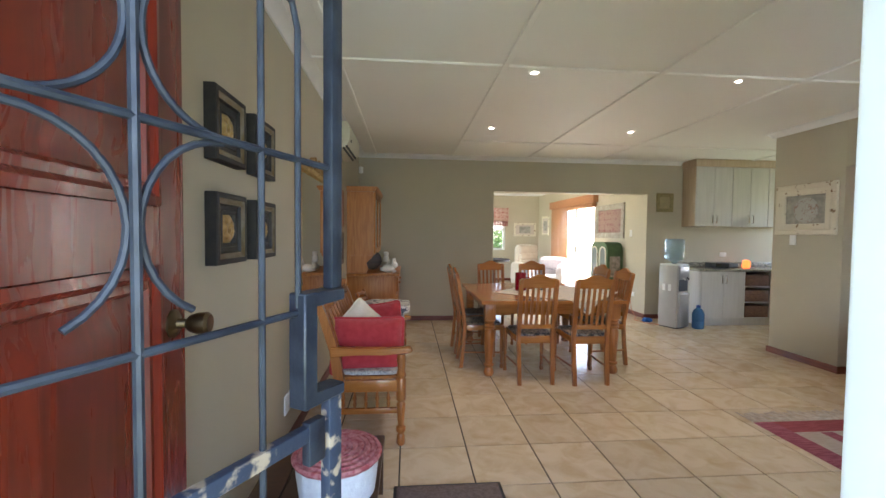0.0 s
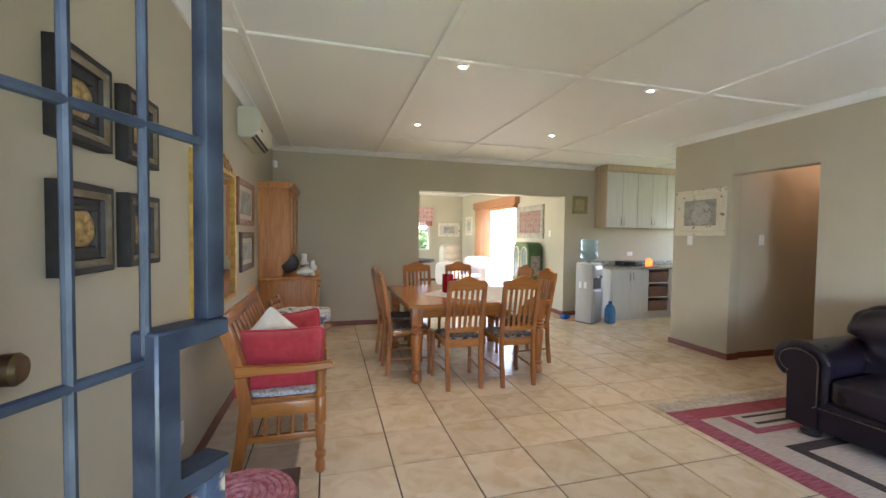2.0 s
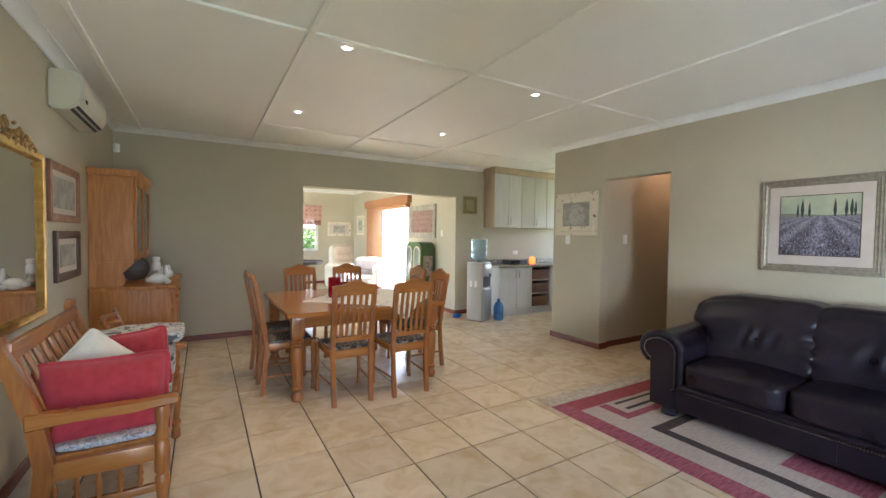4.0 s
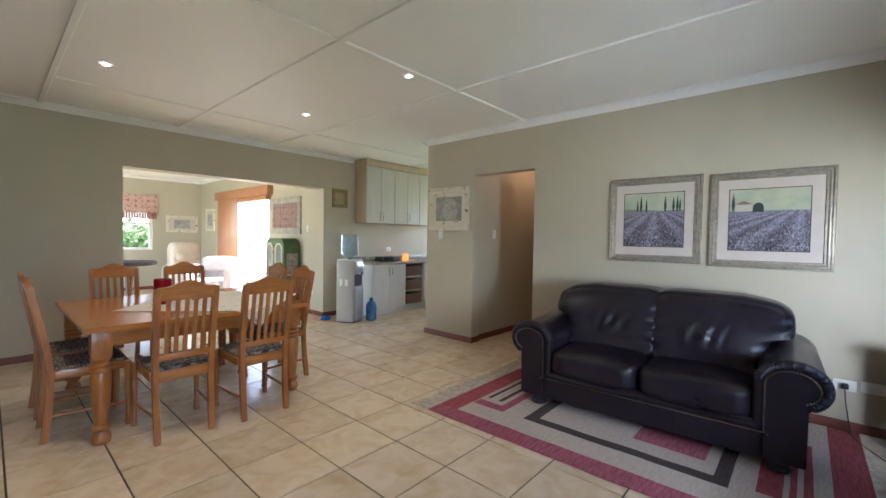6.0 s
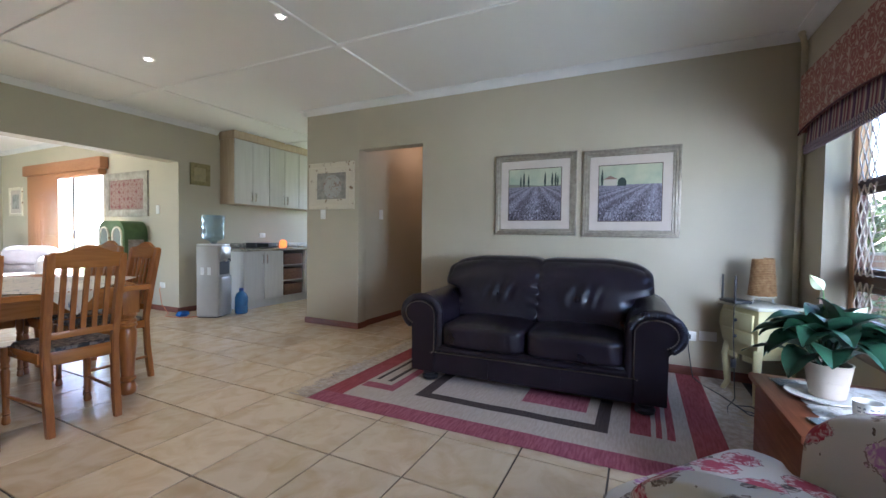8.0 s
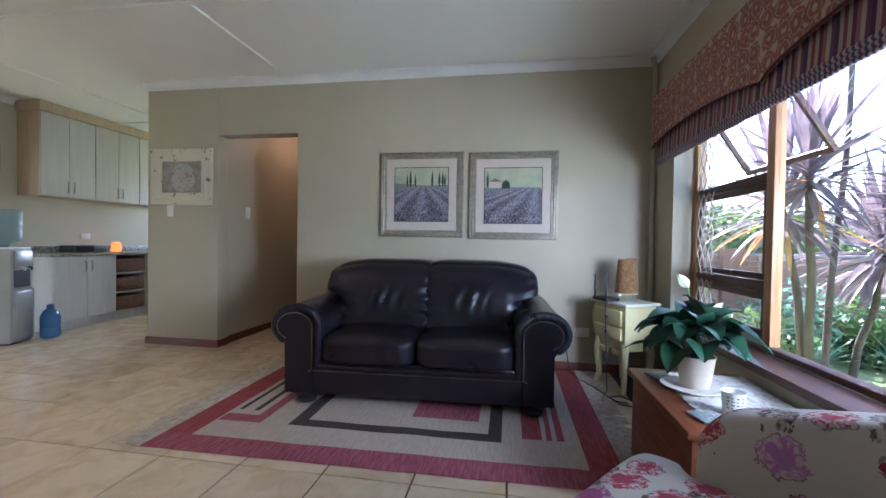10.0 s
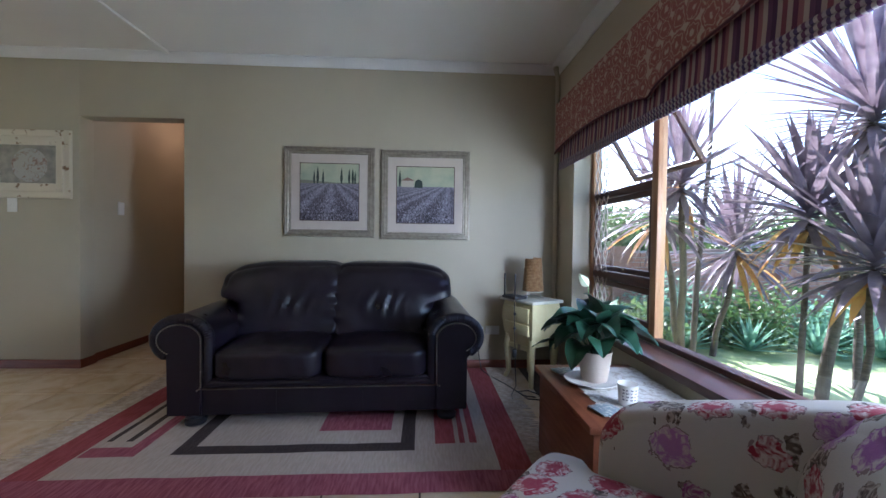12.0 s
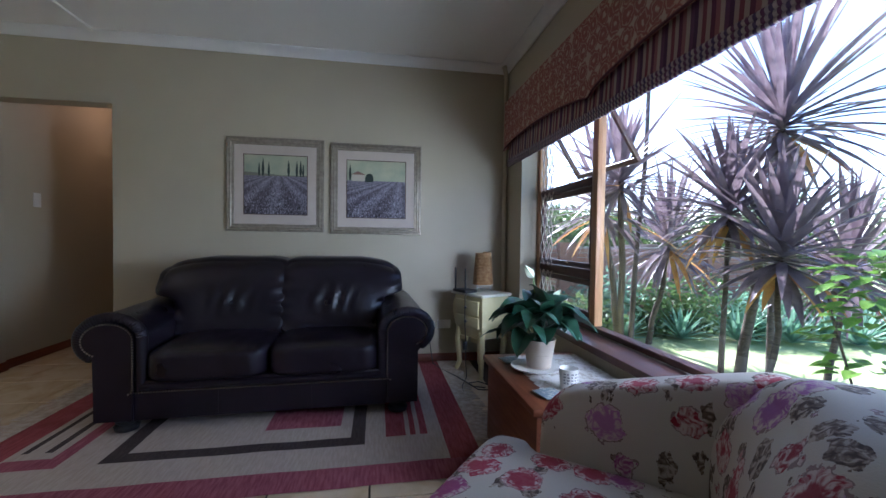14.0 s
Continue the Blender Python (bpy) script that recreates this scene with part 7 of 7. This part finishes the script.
# ---- rose print armchair ----
def build_armchair():
    a = thing("armchair", pose(1.721, 0.416, 0, 0, 0, -40), "cream armchair upholstered in red and mauve rose print", "armchair")
    PIPE = mat("grey_brown_piping", (0.16, 0.13, 0.11), 0.8)

    def cord(pts, r=0.0055):
        bm = bmesh.new()
        tube(bm, pts, r, 6)
        part("piping", bm, PIPE, a, "grey-brown seam piping")

    bm = bmesh.new()
    puff(bm, (0, -0.04, 0.185), (0.375, 0.36, 0.14), 9, 12)
    part("base", bm, FLORAL, a)

    def crown(u, v, w, p):
        p.z += 0.022 * (1 - u * u) * (1 - v * v) * (1 if w > 0 else 0)
        p.z += 0.003 * noise.noise(p * 9)
        if v > 0.55:
            p.x *= 1 + 0.21 * min(1, (v - 0.55) / 0.15)
        return p
    bm = bmesh.new()
    puff(bm, (0, 0.11, 0.352), (0.285, 0.355, 0.068), 9, 26, crown)
    part("seat_cushion", bm, FLORAL, a)
    rim = [(-0.325, 0.34), (-0.326, 0.425), (-0.310, 0.442), (0.310, 0.442), (0.326, 0.425), (0.325, 0.34)]
    cord([(x, y, 0.404) for x, y in rim], 0.004)
    for s in (-1, 1):
        def roll(u, v, w, p):
            if w > 0:
                p.x += s * 0.020 * w
                p.z += 0.165 * (0.5 - 0.5 * v) * w - 0.006 * max(0, v) ** 2 * w
            p.x += 0.004 * noise.noise(p * 6)
            return p
        bm = bmesh.new()
        puff(bm, (s * 0.345, -0.045, 0.325), (0.066, 0.335, 0.272), 7, 26, roll)
        part("arm", bm, FLORAL, a)

    def curve(u, v, w, p):
        p.y -= 0.06 * max(0, w) ** 1.5
        p.z -= 0.075 * abs(u) ** 3 * max(0, w)
        p.y += 0.07 * u * u
        p.y += 0.004 * noise.noise(p * 6)
        return p
    bm = bmesh.new()
    puff(bm, (0, -0.345, 0.455), (0.420, 0.150, 0.350), 3.6, 34, curve)
    part("backrest", bm, FLORAL, a)
    for s in (-1, 1):
        pts = []
        for k in range(22):
            q = k / 21
            x, z = 0.315 - 0.05 * q ** 1.2, 0.715 - 0.30 * q
            u, w = x / 0.420, (z - 0.455) / 0.35
            swell = max(0.02, 1 - u ** 3.6 - abs(w) ** 3.6) ** (1 / 3.6)
            pts.append((s * x, -0.345 + 0.07 * u * u - 0.06 * max(0, w) ** 1.5 + 0.150 * swell, z))
        cord(pts)
    for x in (-0.32, 0.32):
        for y in (-0.30, 0.27):
            bm = bmesh.new()
            lathe(bm, [(0.018, 0), (0.026, 0.05), (0.028, 0.07)], 10, (x, y, 0))
            part("foot", bm, DARKWOOD, a, "dark wooden foot")
    return a


build_armchair()

# ---- trees and planting seen through the window ----
cordyline((3.94, -2.10, -0.45), [((3.83, -2.37, 2.08), 1.0)], "tall purple-leaved cordyline tree on a grey trunk", 1, 0.048, 0.98, 0.068, 135)
cordyline((3.77, -1.78, -0.45), [((3.80, -1.86, 1.34), 0.85)], "slim purple cordyline with upright sword leaves", 2, 0.026, 0.80, 0.075, 130)
cordyline((3.36, -1.72, -0.45), [((3.38, -1.89, 1.00), 0.9)], "purple cordyline with broad drooping leaves", 3, 0.027, 0.74, 0.085, 115)
cordyline((6.39, -3.07, -0.45), [((5.92, -3.00, 1.05), 1.0)], "leaning cordyline with a dense leaf crown", 4, 0.042, 1.05, 0.070, 120)
cordyline((5.82, -2.25, -0.45), [((5.25, -1.60, 1.45), 1.0), ((4.75, -1.50, 1.70), 0.8)], "forked cordyline tree growing beside the window", 5, 0.045, 0.95, 0.070, 85)
cordyline((4.02, -3.12, -0.45), [((3.95, -3.25, 0.85), 0.95)], "low purple cordyline with spreading leaves", 6, 0.034, 0.88, 0.075, 110)
cordyline((5.10, -3.75, -0.45), [((5.30, -3.95, 4.6), 1.0)], "very tall cordyline on a pale bare trunk", 7, 0.042, 0.9, 0.06, 60)
cordyline((5.45, -2.12, -0.45), [((5.56, -2.42, 4.0), 0.9)], "tall slender palm with a pale bent trunk", 8, 0.034, 0.8, 0.06, 50)

GREENLEAF = mat("garden_foliage", (0.055, 0.105, 0.030), 0.5, col2=(0.13, 0.19, 0.06), scale=5)
LIGHTLEAF = mat("fresh_green_leaf", (0.09, 0.19, 0.03), 0.4, col2=(0.16, 0.28, 0.05), scale=8)
SILVERLEAF = mat("grey_green_agave", (0.15, 0.28, 0.17), 0.45, col2=(0.25, 0.40, 0.27), scale=7)

for leafy in (GREENLEAF, LIGHTLEAF, SILVERLEAF):
    translucent(leafy, 0.4)


def leaf_cloud(bm, c, r, n, size, R):
    """Many small folded leaves spread through an uneven clump."""
    c = Vector(c)
    for i in range(n):
        d = Vector((R.gauss(0, 1), R.gauss(0, 1), R.gauss(0, 1))).normalized()
        k = R.random() ** 0.4 * (1 + 0.45 * noise.noise(d * 2.2 + c))
        p = c + Vector((d.x * r[0], d.y * r[1], d.z * r[2])) * k
        a = Vector((R.gauss(0, 1), R.gauss(0, 1), R.gauss(0, 0.6))).normalized()
        b = a.cross(Vector((R.gauss(0, 1), R.gauss(0, 1), R.gauss(0, 1)))).normalized()
        s = size * R.uniform(0.6, 1.3)
        vs = [bm.verts.new(p + q) for q in (-a * s, b * s * 0.42, a * s, -b * s * 0.42)]
        bm.faces.new((vs[0], vs[1], vs[2]))
        bm.faces.new((vs[0], vs[2], vs[3]))


R = random.Random(11)
for i in range(13):
    y = -0.6 - 0.75 * i
    x = 7.0 + R.uniform(-0.3, 0.4) - 0.05 * i
    h = R.uniform(0.34, 0.62)
    bm = bmesh.new()
    leaf_cloud(bm, (0, 0, h * 0.8), (R.uniform(0.45, 0.65), R.uniform(0.45, 0.7), h), 1000, 0.055, R)
    sh = thing("garden_shrub", pose(x, y, -0.45), "dense green garden shrub along the boundary wall", "shrub", "border shrubs")
    part("foliage", bm, GREENLEAF if i % 3 else SILVERLEAF, sh)
    bm = bmesh.new()
    for k in range(4):
        a = k * 1.6
        tube(bm, [(0, 0, 0), (0.12 * math.cos(a), 0.12 * math.sin(a), h * 0.5), (0.28 * math.cos(a), 0.28 * math.sin(a), h * 1.1)], 0.014, 5, r2=0.005)
    part("stems", bm, BARK, sh)
for i, (x, y, s) in enumerate(((6.55, -3.75, 0.55), (6.35, -4.55, 0.6), (6.15, -5.3, 0.65), (6.6, -5.0, 0.6), (6.7, -2.9, 0.5), (5.9, -6.2, 0.7), (6.3, -6.1, 0.6), (6.65, -1.9, 0.45))):
    ag = thing("agave", pose(x, y, -0.45), "grey-green agave rosette in the garden border", "plant", "agaves")
    bm = bmesh.new()
    for k in range(34):
        a = k * 2.39996
        el = radians(80 - 70 * k / 34)
        blade(bm, (0, 0, 0.02), Vector((math.cos(a) * math.cos(el), math.sin(a) * math.cos(el), math.sin(el))), s * R.uniform(0.85, 1.1), 0.075, 0.25, R)
    part("rosette", bm, SILVERLEAF, ag)
# taller trees behind the wall
for i, (x, y, z, r) in enumerate(((9.6, -1.2, 1.1, 1.3), (10.2, -4.4, 1.0, 1.2), (9.4, -8.2, 1.2, 1.4), (10.5, -6.4, 0.9, 1.2), (9.3, -2.8, 1.0, 1.1), (8.6, -11.5, 1.1, 1.6), (9.8, 1.2, 1.1, 1.3))):
    t = thing("background_tree", pose(x, y, -0.45), "leafy green tree standing behind the garden wall", "tree", "trees behind the wall")
    bm = bmesh.new()
    leaf_cloud(bm, (0, 0, z + 0.45), (r, r, r * 0.85), 2600, 0.085, R)
    leaf_cloud(bm, (r * 0.5, -r * 0.6, z + 0.3), (r * 0.7, r * 0.7, r * 0.6), 900, 0.08, R)
    part("crown", bm, GREENLEAF, t)
    bm = bmesh.new()
    tube(bm, [(0, 0, 0), (0.05, 0.03, z * 0.6), (0.0, 0.0, z + 0.4)], 0.09, 8, r2=0.04)
    part("trunk", bm, BARK, t)
# greenery outside the sunroom window
for x, y, r in ((3.2, 15.6, 1.0), (4.4, 16.4, 1.2)):
    t = thing("leafy_bush", pose(x, y, -0.45), "leafy green bush outside the sunroom window", "bush", "sunroom bushes")
    bm = bmesh.new()
    leaf_cloud(bm, (0, 0, 1.1), (r, r, 1.0), 2200, 0.085, R)
    part("crown", bm, GREENLEAF, t)
    bm = bmesh.new()
    tube(bm, [(0, 0, 0), (0.04, 0.03, 0.6), (0, 0, 1.2)], 0.06, 8, r2=0.03)
    part("trunk", bm, BARK, t)
# close leafy shrub beside the window
sh = thing("leafy_shrub", pose(2.66, -1.70, -0.45), "bright green broad-leaved shrub close to the window", "shrub")
bm = bmesh.new()
for k in range(5):
    a = k * 1.25
    tube(bm, [(0, 0, 0), (0.08 * math.cos(a), 0.08 * math.sin(a), 0.6), (0.26 * math.cos(a), 0.26 * math.sin(a), 1.15 + 0.1 * (k % 3))], 0.010, 6, r2=0.004)
part("stems", bm, BARK, sh)
bm = bmesh.new()
for k in range(150):
    a, z = R.uniform(0, 6.28), R.uniform(0.80, 1.52)
    rr = R.uniform(0.05, 0.36)
    d = Vector((math.cos(a), math.sin(a), R.uniform(-0.5, 0.4)))
    blade(bm, (rr * math.cos(a) * 0.8, rr * math.sin(a) * 0.8, z), d, R.uniform(0.09, 0.15), 0.085, 0.5, R)
part("leaves", bm, LIGHTLEAF, sh)

# brick boundary wall
BRICK = mat("red_brown_brick", (0.24, 0.115, 0.075), 0.85, col2=(0.32, 0.17, 0.115), scale=14, bump=0.5, bscale=60)
bw = thing("garden_wall", pose(7.75, -0.3, -0.45, 0, 0, 6), "red-brown face brick boundary wall with piers", "wall")
part("mortar", B(0.012, -10.5, 0.0, 0.21, 1.5, 1.42), mat("pale_mortar", (0.33, 0.30, 0.26), 0.95, col2=(0.26, 0.24, 0.21), scale=20, bump=0.4), bw)
BL, BH = 0.222, 0.076
bme = bmesh.new()
box(bme, 0.0, -BL / 2, 0.0, 0.05, BL / 2, BH - 0.003)
proto = link("brick", bme, BRICK, bw, smooth=False)
far = bmesh.new()
made = 0
for row in range(16):
    for k in range(50):
        y = -10.3 + 0.233 * k + (0.116 if row % 2 else 0)
        z = 0.006 + 0.087 * row
        if -5.2 < y < -1.9 and 2 <= row and made < 280:
            o = proto if made == 0 else new("brick", proto.data)
            o.parent = bw
            o.location = (0.004 * ((row * 7 + k * 3) % 3 - 1), y, z)
            made += 1
        else:
            box(far, 0.0, y - BL / 2, z, 0.05, y + BL / 2, z + BH - 0.003)
tagged(link("far_bricks", far, BRICK, bw, smooth=False), kind="stuff")
for y in (-2.2, -5.6, -8.9):
    part("pier", B(-0.10, y - 0.17, 0, 0.012, y + 0.17, 1.5), BRICK, bw)

# ---- floor tiles ----
T, GX, GY = 0.4245, 1.321, 2.263
tm = bmesh.new()
box(tm, -T / 2 + 0.0044, -T / 2 + 0.0044, -0.008, T / 2 - 0.0044, T / 2 - 0.0044, 0.0, bev=0.0018, seg=1)
first = link("tile", tm, TILE, bpy.data.objects["floor"], smooth=False)
rest = bmesh.new()
count = 0
for i in range(-5, 15):
    for j in range(-5, 25):
        x, y = GX + T * (i + 0.5), GY + T * (j + 0.5)
        if x < XL - 0.2 and y < YF or x < -1.9 or y > 12.3 or y < -0.3 or x > 7.4 or (y < 0.4 and x < 0.6):
            continue
        if x > XS + 0.3 and y < 2.7 or x > 4.3 and y > YF + 0.3:
            continue
        if y < YF + 0.25 and x < 5.9 and count < 298:
            count += 1
            if count == 1:
                o = first
            else:
                o = new("tile", first.data)
                o.parent = first.parent
            o.location = (x, y, 0)
        else:
            box(rest, x - T / 2 + 0.0044, y - T / 2 + 0.0044, -0.008, x + T / 2 - 0.0044, y + T / 2 - 0.0044, 0.0)
tagged(link("far_tiles", rest, TILE, bpy.data.objects["floor"], smooth=False), kind="stuff")
